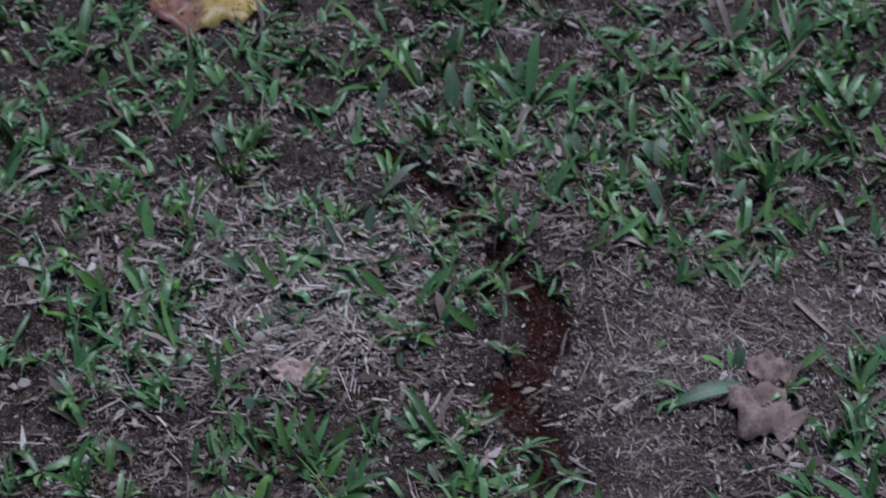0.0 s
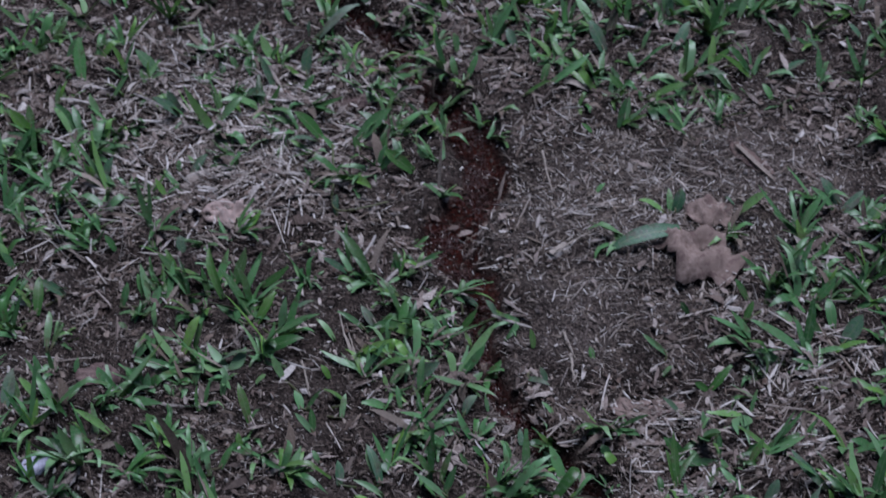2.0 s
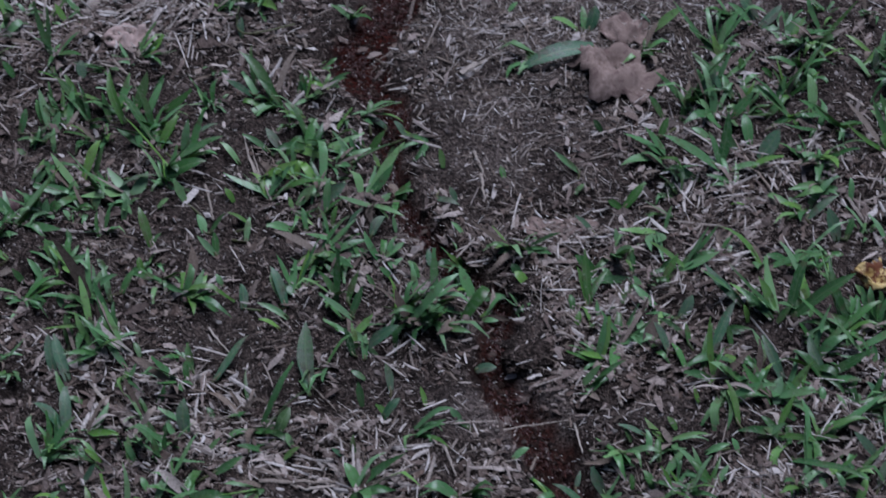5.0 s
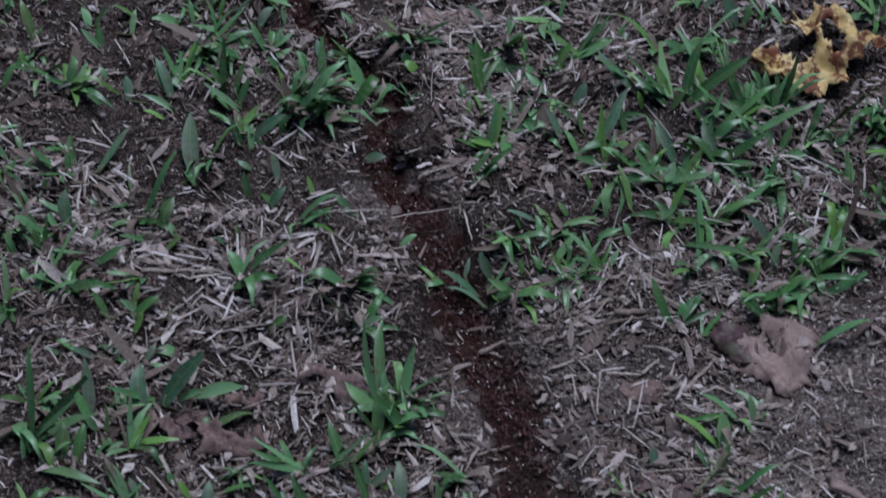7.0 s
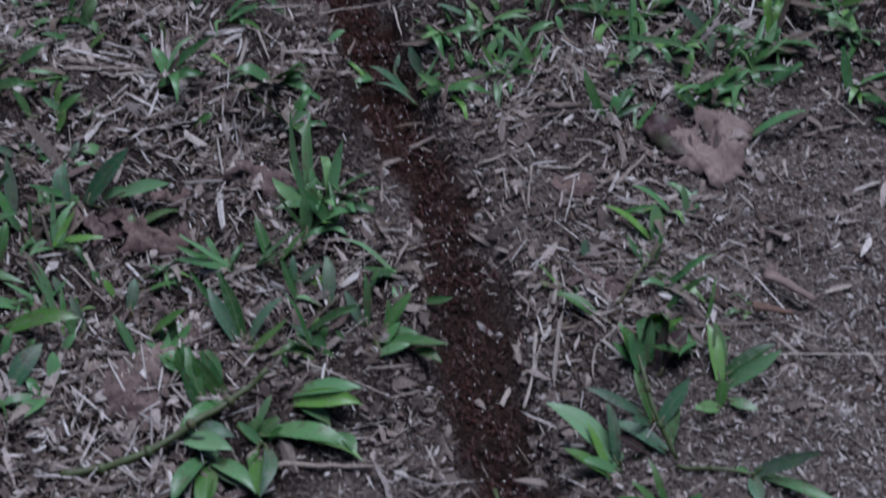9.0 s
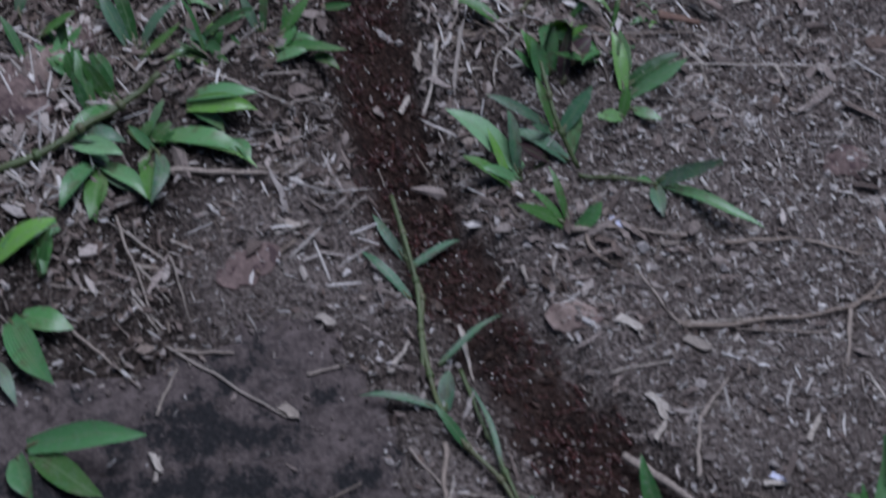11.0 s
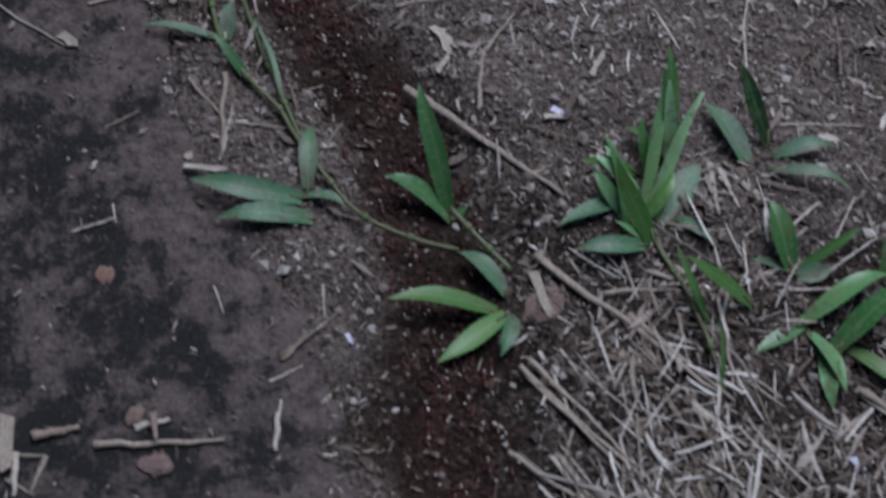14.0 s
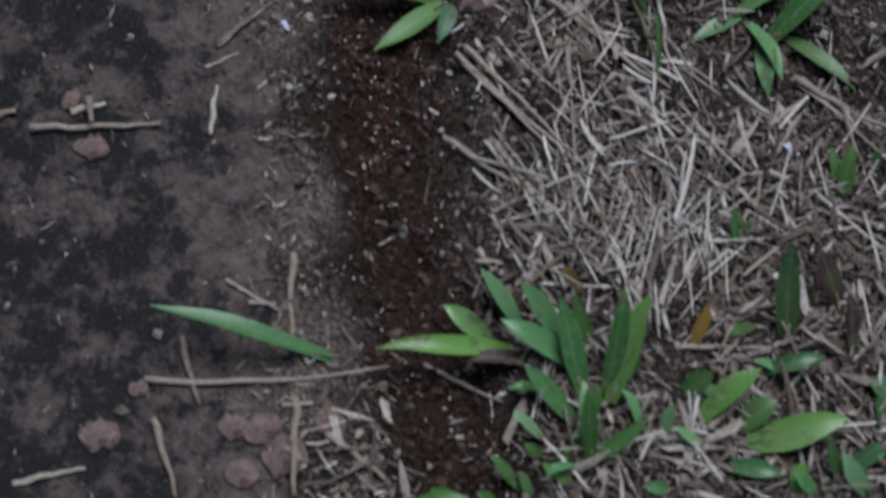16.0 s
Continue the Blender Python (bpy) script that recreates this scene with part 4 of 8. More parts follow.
        turns = turned(rng.normal(0, 25, count), rng.normal(0, 20, count), rng.uniform(0, 360, count))
        flakes.add_many(shape, turns, np.stack([a, a * rng.uniform(0.22, 0.7, count), 0.6 * a], 1), np.stack([x, y, z + rng.uniform(0.0, 0.003, count)], 1))
    tagged(flakes.put("leaf_flakes", FLAKE), "crumbled scraps of dead leaf and bark on soil", "litter", kind="stuff")
    grit = Heap()
    octa = [(1, 0, 0), (-1, 0, 0), (0, 1, 0), (0, -1, 0), (0, 0, 1), (0, 0, -1)]
    faces = [(0, 2, 4), (2, 1, 4), (1, 3, 4), (3, 0, 4), (2, 0, 5), (1, 2, 5), (3, 1, 5), (0, 3, 5)]
    for n in range(6):
        shape = ([tuple(c * rng.uniform(0.6, 1.35) for c in p) for p in octa], faces)
        count = 7000
        x, y, z = scattered(rng, count, 1.2, 0.30, 0.10, False)
        r = np.minimum(0.0042, 0.0006 + rng.exponential(0.0008, count))
        turns = turned(rng.uniform(-30, 30, count), rng.uniform(-30, 30, count), rng.uniform(0, 360, count))
        grit.add_many(shape, turns, np.stack([r, r * rng.uniform(0.5, 1, count), r * rng.uniform(0.35, 0.8, count)], 1), np.stack([x, y, z + 0.25 * r], 1))
    for n in range(4):
        # larger crumbs and pale specks on the open soil beside the near trail
        shape = ([tuple(c * rng.uniform(0.6, 1.35) for c in p) for p in octa], faces)
        x, y = rng.uniform(0.14, 0.60, 9000), rng.uniform(0.20, 1.10, 9000)
        keep = (looked_up(GRID_K, x, y) > 1.0) & (looked_up(GRID_S, x, y) < 0.0) & (rng.random(9000) < np.interp(y, (0.45, 0.60), (0.12, 1.0)))
        x, y = x[keep], y[keep]
        count = len(x)
        r = np.minimum(0.0042, 0.0006 + rng.exponential(0.0009, count))
        turns = turned(rng.uniform(-30, 30, count), rng.uniform(-30, 30, count), rng.uniform(0, 360, count))
        grit.add_many(shape, turns, np.stack([r, r * rng.uniform(0.4, 1, count), r * rng.uniform(0.3, 0.7, count)], 1), np.stack([x, y, ground_z(x, y) + 0.2 * r], 1))
    tread = Heap()
    for n in range(5):
        shape = ([tuple(c * rng.uniform(0.6, 1.35) for c in p) for p in octa], faces)
        s, across = rng.uniform(0.0, 1.0, 1700) ** 1.5 * LONG, rng.normal(0, 0.45, 1700)
        at = [on_trail(a, b * half_width(on_trail(a, 0)[1])) for a, b in zip(s, across)]
        x, y = np.array([q[0] for q in at]), np.array([q[1] for q in at])
        r = np.minimum(0.0045, 0.0005 + rng.exponential(0.0007, len(x)))
        turns = turned(rng.uniform(-30, 30, len(x)), rng.uniform(-30, 30, len(x)), rng.uniform(0, 360, len(x)))
        tread.add_many(shape, turns, np.stack([r, r * rng.uniform(0.5, 1, len(x)), r * rng.uniform(0.4, 0.9, len(x))], 1), np.stack([x, y, ground_z(x, y) + 0.2 * r], 1))
    tagged(tread.put("trail_crumbs", MULCH), "dark damp soil crumbs worn loose along the trail", "soil", kind="stuff")
    tagged(grit.put("soil_crumbs", CRUMB), "brown soil crumbs and grit on the ground", "soil", kind="stuff")


# how thick the small grass stands, 0 to 9, a digit for every 6 cm; rows run away from the camera from y = 0.90, columns from x = -0.57
COVER = [
    "000000006465413300000",
    "000000065545202100000",
    "444444455535101204444",
    "444444454412211544444",
    "444444543212443565444",
    "444444554243236776444",
    "444444543542246764444",
    "444446432543343534444",
    "444423443531121234444",
    "444422544530014444444",
    "444554666530116664444",
    "444643553200115664444",
    "444442101100223244444",
    "443442225610010044444",
    "442452344631255444444",
    "446443464663464344444",
    "444421233346765244444",
    "444422324666765644444",
    "445324424666655664444",
    "443665656887645664444",
    "424664554642456654444",
    "445544464642455654444",
    "444444444444444444444",
    "444444444444444444444",
    "444444444444444444444",
]


def sow_grass():
    rnd = random.Random(9)
    heap, dry = Heap(), Heap()
    for i, row in enumerate(COVER):
        for j, digit in enumerate(row):
            cx, cy = -0.57 + 0.06 * j, 0.90 + 0.06 * i
            if not in_reach(cx, cy, 0.09):
                continue
            for _ in range(int(int(digit) * (1.25 if cy > 1.25 or cx > 0.17 else 0.8 if cy < 1.08 else 0.6) * rnd.uniform(0.75, 1.25) + 0.5)):
                x, y = cx + rnd.uniform(-0.034, 0.034), cy + rnd.uniform(-0.034, 0.034)
                if float(looked_up(GRID_K, x, y)) < 1.05 and rnd.random() < (0.9 if half_width(y) > 0.0125 else 0.25):
                    continue
                if any((x - a) ** 2 + (y - b) ** 2 < r * r for a, b, r in COVERED + [(a, b, 0.75 * r) for a, b, r in BARE]):
                    continue
                if noise.noise((x * 26, y * 26, 8.8)) < rnd.uniform(-0.45, 0.10):
                    continue
                size = rnd.choice((0.7, 0.85, 1.0, 1.0, 1.2, 1.45))
                tall = rnd.uniform(0.6, 1.8)
                lean = rnd.uniform(0, 360)
                for _ in range(rnd.randint(5, 10)):
                    reach = rnd.uniform(0.009, 0.029) * size
                    v, f = blade_shape(reach, rnd.uniform(0.05, 1.0) * tall * reach, rnd.uniform(0.0026, 0.0062) * size, rnd.uniform(0.0, 0.16) * reach, 5, rnd.uniform(0.05, 0.5), rnd.uniform(-0.3, 0.3), 0.0004, rnd.choice((0, 0, 0, 0.22)), rnd.choice((0, 0, 0.5, 1.2)))
                    az = lean + rnd.gauss(0, 66)
                    m = pose(x + rnd.uniform(-0.004, 0.004), y + rnd.uniform(-0.004, 0.004), gz(x, y), rnd.uniform(-30, 30), 0, az)
                    (dry if rnd.random() < 0.15 else heap).add(moved(v, m), f)
    # the lawn goes on around
    for _ in range(2600):
        x, y = rnd.uniform(-2.4, 2.4), rnd.uniform(-1.4, 4.2)
        if in_reach(x, y, 0.07) and 0.1 < y < 2.36 or -0.26 < x < 0.28 and 0.0 < y < 0.76:
            continue
        z = gz(x, y) if near_view(x, y) else 0.0
        lean = rnd.uniform(0, 360)
        for _ in range(5):
            reach = rnd.uniform(0.014, 0.040)
            v, f = blade_shape(reach, rnd.uniform(0.1, 1.3) * reach, rnd.uniform(0.004, 0.009), 0.05 * reach, 3)
            heap.add(moved(v, pose(x + rnd.uniform(-0.01, 0.01), y + rnd.uniform(-0.01, 0.01), z, 0, 0, lean + rnd.gauss(0, 70))), f)
    tagged(heap.put("grass", GREEN, True), "short broad-bladed lawn grass in thin tufts", "grass", kind="stuff")
    tagged(dry.put("dry_grass", STRAW, True), "dried pale grass blades in the lawn", "grass", kind="stuff")


# ---- ants ----
def ball(c, r, seg=7, rings=4):
    v = [(c[0] + r[0], c[1], c[2])]
    for i in range(1, rings):
        a = math.pi * i / rings
        for s in range(seg):
            b = 2 * math.pi * s / seg
            v.append((c[0] + r[0] * math.cos(a), c[1] + r[1] * math.sin(a) * math.cos(b), c[2] + r[2] * math.sin(a) * math.sin(b)))
    v.append((c[0] - r[0], c[1], c[2]))
    f = [(0, 1 + s, 1 + (s + 1) % seg) for s in range(seg)]
    for i in range(rings - 2):
        o = 1 + i * seg
        f += [(o + s, o + seg + s, o + seg + (s + 1) % seg, o + (s + 1) % seg) for s in range(seg)]
    o = 1 + (rings - 2) * seg
    f += [(len(v) - 1, o + (s + 1) % seg, o + s) for s in range(seg)]
    return v, f


def ant_pieces(size):
    """An ant of that length, heading +x, feet at z = 0: name, vertices, faces."""
    k = size
    out = [("head", *ball((0.36 * k, 0, 0.20 * k), (0.15 * k, 0.115 * k, 0.085 * k))), ("thorax", *ball((0.10 * k, 0, 0.21 * k), (0.17 * k, 0.065 * k, 0.07 * k))),
           ("gaster", *ball((-0.27 * k, 0, 0.20 * k), (0.21 * k, 0.11 * k, 0.10 * k)))]
    for side in (-1, 1):
        for a, b in ((0.17, 0.30), (0.09, 0.06), (0.02, -0.22)):
            out.append(("leg", *tube([(a * k, side * 0.04 * k, 0.19 * k), ((a + b) / 2 * k, side * 0.20 * k, 0.27 * k), (b * k, side * 0.36 * k, 0.0)], 0.018 * k, 0.010 * k, 3)))
        out.append(("feeler", *tube([(0.48 * k, side * 0.03 * k, 0.22 * k), (0.56 * k, side * 0.10 * k, 0.26 * k), (0.70 * k, side * 0.13 * k, 0.20 * k)], 0.014 * k, 0.010 * k, 3)))
    return out


def on_trail(s, across):
    """Place and heading (degrees) s metres along the trail from its near end, moved sideways."""
    u = (1 - s / LONG) * (len(LINE) - 1)
    i = int(max(0, min(len(LINE) - 2, math.floor(u))))
    a, b = LINE[i], LINE[i + 1]
    p = a + (b - a) * (u - i)
    d = (a - b).normalized()
    x, y = p.x - d.y * across, p.y + d.x * across
    return x, y, math.degrees(math.atan2(d.y, d.x))


def ant_rows(s0, speed, across, lift, wobble, seed, step):
    rnd = random.Random(seed)
    ph = rnd.uniform(0, 6)
    rows, t = [], 0.0
    while t < 16.01:
        s = s0 + speed * t
        x, y, head = on_trail(s, across * half_width(on_trail(s, 0)[1]) + wobble * math.sin(ph + 1.7 * t))
        z = gz(x, y) + lift
        turn = head + (0 if speed > 0 else 180) + 500 * wobble * math.cos(ph + 1.7 * t) * (1 if speed > 0 else -1)
        rows.append((t, pose(x, y, z, 0, 0, turn)))
        t += step
    return rows


def build_ants():
    """Single ants with their parts, and small knots of ants, each knot one piece that runs along the trail."""
    rnd = random.Random(21)
    protos = []
    for size in (0.0048, 0.0062, 0.0078, 0.0098):
        meshes = []
        for name, v, f in ant_pieces(size):
            me = bpy.data.meshes.new(name)
            me.from_pydata(v, [], f)
            me.materials.append(ANT)
            me.polygons.foreach_set("use_smooth", [True] * len(me.polygons))
            meshes.append((name, me))
        protos.append((size, meshes))
    bv, bf = ball((0, 0, 0), (0.0019, 0.0008, 0.0008))
    brood_mesh = bpy.data.meshes.new("brood")
    brood_mesh.from_pydata(bv, [], bf)
    brood_mesh.materials.append(BROOD)
    movers = []
    for n in range(84):
        size, meshes = protos[rnd.choice((0, 1, 1, 2, 2, 3))]
        ant = new("ant")
        ant.empty_display_size = 0.002
        carries = n % 2 == 0
        tagged(ant, "dark red-brown ant carrying a white pupa along the trail" if carries else "glossy dark red-brown ant running along the trail", "ant", "ants on the trail")
        for name, me in meshes:
            new(name, me).parent = ant
        if carries:
            b = new("brood", brood_mesh)
            b.parent, b.location = ant, (0.42 * size, 0, 0.12 * size)
            tagged(b, "white ant pupa held in the jaws")
        across = rnd.uniform(-1.05, 1.05)
        speed = rnd.choice((-1, 1)) * rnd.uniform(0.012, 0.032)
        movers.append((ant, ant_rows(rnd.uniform(0.02, 1.0) - 8 * speed, speed, across, 0.0006, 0.0022, n, 1.0)))
    knots = []
    for n in range(9):
        heap = Heap()
        for _ in range(15):
            size = rnd.choice((0.0026, 0.0032, 0.0038, 0.0046, 0.0060))
            m = pose(rnd.uniform(-0.010, 0.010), rnd.uniform(-0.0085, 0.0085), rnd.uniform(-0.0006, 0.0012), rnd.uniform(-15, 15), rnd.uniform(-12, 12), rnd.gauss(0, 38) + rnd.choice((0, 0, 180)))
            for name, v, f in ant_pieces(size):
                heap.add(moved(v, m), f)
        dark = len(heap.f)
        for _ in range(2):
            v, f = ball((0, 0, 0), (0.0009, 0.00042, 0.00042), 5, 3)
            heap.add(moved(v, pose(rnd.uniform(-0.010, 0.010), rnd.uniform(-0.0085, 0.0085), rnd.uniform(0.0008, 0.0018), 0, 0, rnd.gauss(0, 40))), f)
        me = bpy.data.meshes.new("ant_knot")
        me.from_pydata(np.concatenate(heap.v).tolist(), [], heap.f)
        me.materials.append(ANT)
        me.materials.append(BROOD)
        for face in list(me.polygons)[dark:]:
            face.material_index = 1
        knots.append(me)
    for n in range(300):
        ob = new("ant_knot", knots[n % len(knots)])
        tagged(ob, "knot of dark red-brown ants with white pupae crowding the trail", "ants", "knots of ants", "stuff")
        s = LONG * ((n + rnd.random()) / 300) ** 0.85
        speed = (-1) ** n * rnd.uniform(0.010, 0.024)
        movers.append((ob, ant_rows(s - 8 * speed, speed, rnd.uniform(-0.8, 0.8), 0.0007, 0.0010, 500 + n, 2.0)))
    return movers


def lump(name, x, y, rx, ry, rz, seed, label, material):
    """A clod of soil with a broken, crumbly face."""
    bm = bmesh.new()
    bmesh.ops.create_icosphere(bm, subdivisions=5, radius=1.0)
    for v in bm.verts:
        d = v.co.normalized()
        k = 1 + 0.45 * noise.noise(d * 1.7 + Vector((seed, 0, 0))) + 0.28 * noise.noise(d * 4.5 + Vector((0, seed, 0))) + 0.16 * noise.noise(d * 11) + 0.10 * noise.noise(d * 24)
        v.co = Vector((d.x * rx, d.y * ry, d.z * rz)) * k
    me = bpy.data.meshes.new(name)
    bm.to_mesh(me)
    bm.free()
    me.materials.append(material)
    me.polygons.foreach_set("use_smooth", [True] * len(me.polygons))
    ob = new(name, me)
    ob.location = (x, y, gz(x, y) - rz * 0.1)
    return tagged(ob, label, "soil clod")


# ---- clods, dead leaves, sticks, runners and plants in their places ----
lump("soil_clod", 0.135, 1.245, 0.026, 0.018, 0.007, 1.0, "crumbly brown soil clod overhanging the ant trail", SOIL)
lump("soil_clod", 0.182, 1.207, 0.030, 0.016, 0.005, 2.0, "low brown soil clod under grass", SOIL)
lump("soil_clod", 0.128, 1.308, 0.014, 0.010, 0.005, 3.0, "small brown soil clod beside the ant trail", SOIL)
lump("soil_clod", -0.045, 1.585, 0.018, 0.010, 0.004, 4.0, "small dark soil clod", SOIL)
dead_leaf(0.144, 0.514, -7, 0.0047, 0.005, 0.4, RUSSET_LEAF, "scrap of russet dead leaf on the stone")
dead_leaf(0.167, 0.412, -7, 0.0051, 0.006, 0.4, RED_LEAF, "scrap of reddish dead leaf on the stone")
dead_leaf(0.156, 0.437, -27, 0.0037, 0.006, 0.4, BROWN_LEAF, "scrap of brown dead leaf on the stone")
dead_leaf(0.001, 0.889, -4, 0.0116, 0.017, 0.4, TAN_LEAF, "ragged pinkish dead leaf among grass")
dead_leaf(0.019, 0.911, 7, 0.0114, 0.014, 0.4, RED_LEAF, "crumpled reddish dead leaf among grass")
dead_leaf(0.267, 0.929, 8, 0.0211, 0.013, 0.4, RED_LEAF, "dull reddish dead leaf rotting beside the trail", ((0.35, 0.6, 0.35, 0.5), (-0.55, -0.6, 0.35, 0.5), (-0.1, 0.9, 0.2, 0.5)))
dead_leaf(-0.268, 1.421, 14, 0.0176, 0.015, 0.3, RED_LEAF, "pinkish brown dead leaf sunk in straw")
dead_leaf(-0.306, 1.327, 6, 0.0119, 0.012, 0.2, PETAL, "pale lavender-grey scrap lying in the lawn")
dead_leaf(0.209, 1.543, -4, 0.041, 0.034, 0.5, TAN_LEAF, "large crumpled brown dead leaf lying on bare soil", ((0.95, 0.75, 0.4, 0.5), (-0.85, -0.75, 0.35, 0.5), (-0.9, 0.9, 0.3, 0.4)))
dead_leaf(0.223, 1.599, 12, 0.0208, 0.018, 0.6, TAN_LEAF, "torn piece of a brown dead leaf")
dead_leaf(0.347, 1.032, 20, 0.033, 0.031, 0.28, TAN_LEAF, "reddish brown torn dead leaf pressed on soil", ((1.0, -1.0, 0.55, 0.7), (-1.0, -0.95, 0.5, 0.6), (-0.15, 1.1, 0.3, 0.3)))
dead_leaf(-0.301, 2.209, 8, 0.0641, 0.064, 0.25, MOTTLE_LEAF, "red and yellow mottled fallen leaf on grass")
dead_leaf(-0.015, 0.867, -67, 0.0227, 0.02, 0.3, RED_LEAF, "dark reddish dead leaf in grass")
dead_leaf(0.284, 0.703, -9, 0.016, 0.01, 0.15, TAN_LEAF, "small round reddish dead leaf on soil")
dead_leaf(0.111, 0.747, 31, 0.0198, 0.011, 0.1, RED_LEAF, "flat brown dead leaf beside the stone")
dead_leaf(0.03, 0.571, 5, 0.0169, 0.009, 0.4, BROWN_LEAF, "small brown dead leaf on the stone")
dead_leaf(0.077, 0.578, -13, 0.0094, 0.005, 0.4, RUSSET_LEAF, "scrap of russet dead leaf")
dead_leaf(0.066, 0.551, 17, 0.0076, 0.006, 0.4, RUSSET_LEAF, "scrap of russet dead leaf")
dead_leaf(0.225, 0.266, 2, 0.0071, 0.006, 0.6, RED_LEAF, "crumbled reddish dead leaf among straw")
dead_leaf(0.238, 0.264, 17, 0.0095, 0.007, 0.6, RED_LEAF, "crumbled reddish dead leaf among straw")
dead_leaf(0.228, 0.243, -19, 0.0079, 0.007, 0.6, RED_LEAF, "crumbled reddish dead leaf among straw")
dead_leaf(0.247, 0.25, -11, 0.0109, 0.009, 0.5, RED_LEAF, "crumbled reddish dead leaf among straw")
dead_leaf(0.183, 0.287, 0, 0.0047, 0.004, 0.4, RED_LEAF, "scrap of reddish dead leaf")
dead_leaf(0.165, 0.411, -9, 0.0087, 0.005, 0.4, RED_LEAF, "scrap of reddish dead leaf")
dead_leaf(0.165, 0.266, -8, 0.0096, 0.007, 0.3, RED_LEAF, "scrap of reddish dead leaf")
dead_leaf(0.159, 1.382, 1, 0.0289, 0.01, 0.2, TAN_LEAF, "pale brown dead leaf in straw")
dead_leaf(0.448, 0.794, 17, 0.0141, 0.009, 0.2, RED_LEAF, "small reddish dead leaf on soil")
dead_leaf(0.153, 1.379, 7, 0.0252, 0.012, 0.2, TAN_LEAF, "pale brown dead leaf in straw")
dead_leaf(0.008, 1.019, 17, 0.0131, 0.011, 0.9, BROWN_LEAF, "dark dead leaf rotting on soil", ((0.35, 0.6, 0.35, 0.5), (-0.55, -0.6, 0.35, 0.5), (-0.1, 0.9, 0.2, 0.5)))
dead_leaf(-0.009, 0.993, -22, 0.0325, 0.017, 1.1, BROWN_LEAF, "dark dead leaf rotting on soil", ((0.35, 0.6, 0.35, 0.5), (-0.55, -0.6, 0.35, 0.5), (-0.1, 0.9, 0.2, 0.5)))
dead_leaf(0.069, 1.03, 7, 0.0309, 0.015, 1.0, RED_LEAF, "dark dead leaf rotting on soil", ((0.35, 0.6, 0.35, 0.5), (-0.55, -0.6, 0.35, 0.5), (-0.1, 0.9, 0.2, 0.5)))
dead_leaf(-0.038, 1, 13, 0.0199, 0.013, 1.0, RED_LEAF, "dark dead leaf rotting on soil", ((0.35, 0.6, 0.35, 0.5), (-0.55, -0.6, 0.35, 0.5), (-0.1, 0.9, 0.2, 0.5)))
dead_leaf(0.259, 1.01, 5, 0.0154, 0.009, 0.3, BROWN_LEAF, "grey brown dead leaf on soil")
dead_leaf(-0.017, 0.878, -12, 0.0153, 0.016, 0.3, RED_LEAF, "reddish dead leaf in grass")
dead_leaf(-0.077, 1.759, -3, 0.0178, 0.009, 0.3, RED_LEAF, "small brown dead leaf")
dead_leaf(0.265, 1.664, -46, 0.0249, 0.007, 0.2, BROWN_LEAF, "narrow grey brown leaf scrap on bare soil")
dead_leaf(0.269, 0.265, 19, 0.007, 0.008, 0.4, BROWN_LEAF, "scrap of brown dead leaf")
dead_leaf(0.358, 0.485, -50, 0.0087, 0.012, 0.4, BROWN_LEAF, "grey brown scrap of bark")
dead_leaf(0.002, 0.888, -16, 0.0101, 0.016, 0.3, BROWN_LEAF, "pale brown dead leaf in grass")
dead_leaf(0.416, 1.308, 8, 0.052, 0.038, 0.5, YELLOW_LEAF, "ragged yellow leaf with brown rot holes on grass", ((-0.30, 0.12, 0.20, 0.36), (0.14, 0.10, 0.14, 0.40), (-0.85, 0.9, 0.62, 0.6), (0.95, 0.85, 0.42, 0.65), (0.75, -1.0, 0.6, 0.5)), 0.010)
dead_leaf(0.322, 1.040, -55, 0.020, 0.012, 0.5, WITHER, "purple-brown dead leaf lying on a larger one", (), 0.004)
stick("straw", [(-0.409, 1.926), (-0.373, 1.918), (-0.337, 1.913)], 0.0016, PALE)
dead_leaf(-0.178, 1.614, 6, 0.0225, 0.0125, 0.9, PINK_BARK, "curled pinkish-brown dead leaf beside pale straw", ((0.9, 0.8, 0.3, 0.6), (-0.9, -0.2, 0.25, 0.25)))
stick("straw", [(-0.227, 1.974), (-0.225, 2.003, 0.018)], 0.0018, PALE)
stick("seed_stalk", [(-0.237, 2.077), (-0.247, 2.092, 0.025), (-0.26, 2.108, 0.055)], 0.0007, STEM)
stick("twig", [(-0.252, 1.805), (-0.273, 1.846, 0.008)], 0.002, TWIG)
stick("twig", [(0.071, 1.571), (0.09, 1.559)], 0.0012, TWIG)
stick("twig", [(-0.164, 1.735), (-0.152, 1.751)], 0.003, TWIG)
stick("twig", [(0.123, 1.146), (0.129, 1.164)], 0.0016, TWIG)
stick("twig", [(0.248, 1.074), (0.287, 1.069)], 0.003, TWIG)
stick("straw", [(0.039, 0.985), (0.048, 1.001)], 0.0016, PALE)
stick("twig", [(0.062, 1.245), (0.081, 1.235)], 0.0012, TWIG)
stick("straw", [(-0.028, 1.225), (-0.01, 1.203)], 0.0012, PALE)
stick("twig", [(0.265, 1.33), (0.284, 1.359)], 0.0026, TWIG)
stick("twig", [(0.285, 1.006), (0.308, 1.03)], 0.0022, TWIG)
stick("twig", [(0.136, 0.961), (0.165, 0.972)], 0.0014, TWIG)
stick("twig", [(0.303, 1.274), (0.317, 1.285)], 0.0015, TWIG)
stick("twig", [(0.159, 1.061), (0.176, 1.067)], 0.0022, TWIG)
stick("twig", [(0.341, 0.691), (0.372, 0.693), (0.432, 0.698)], 0.0019, TWIG)
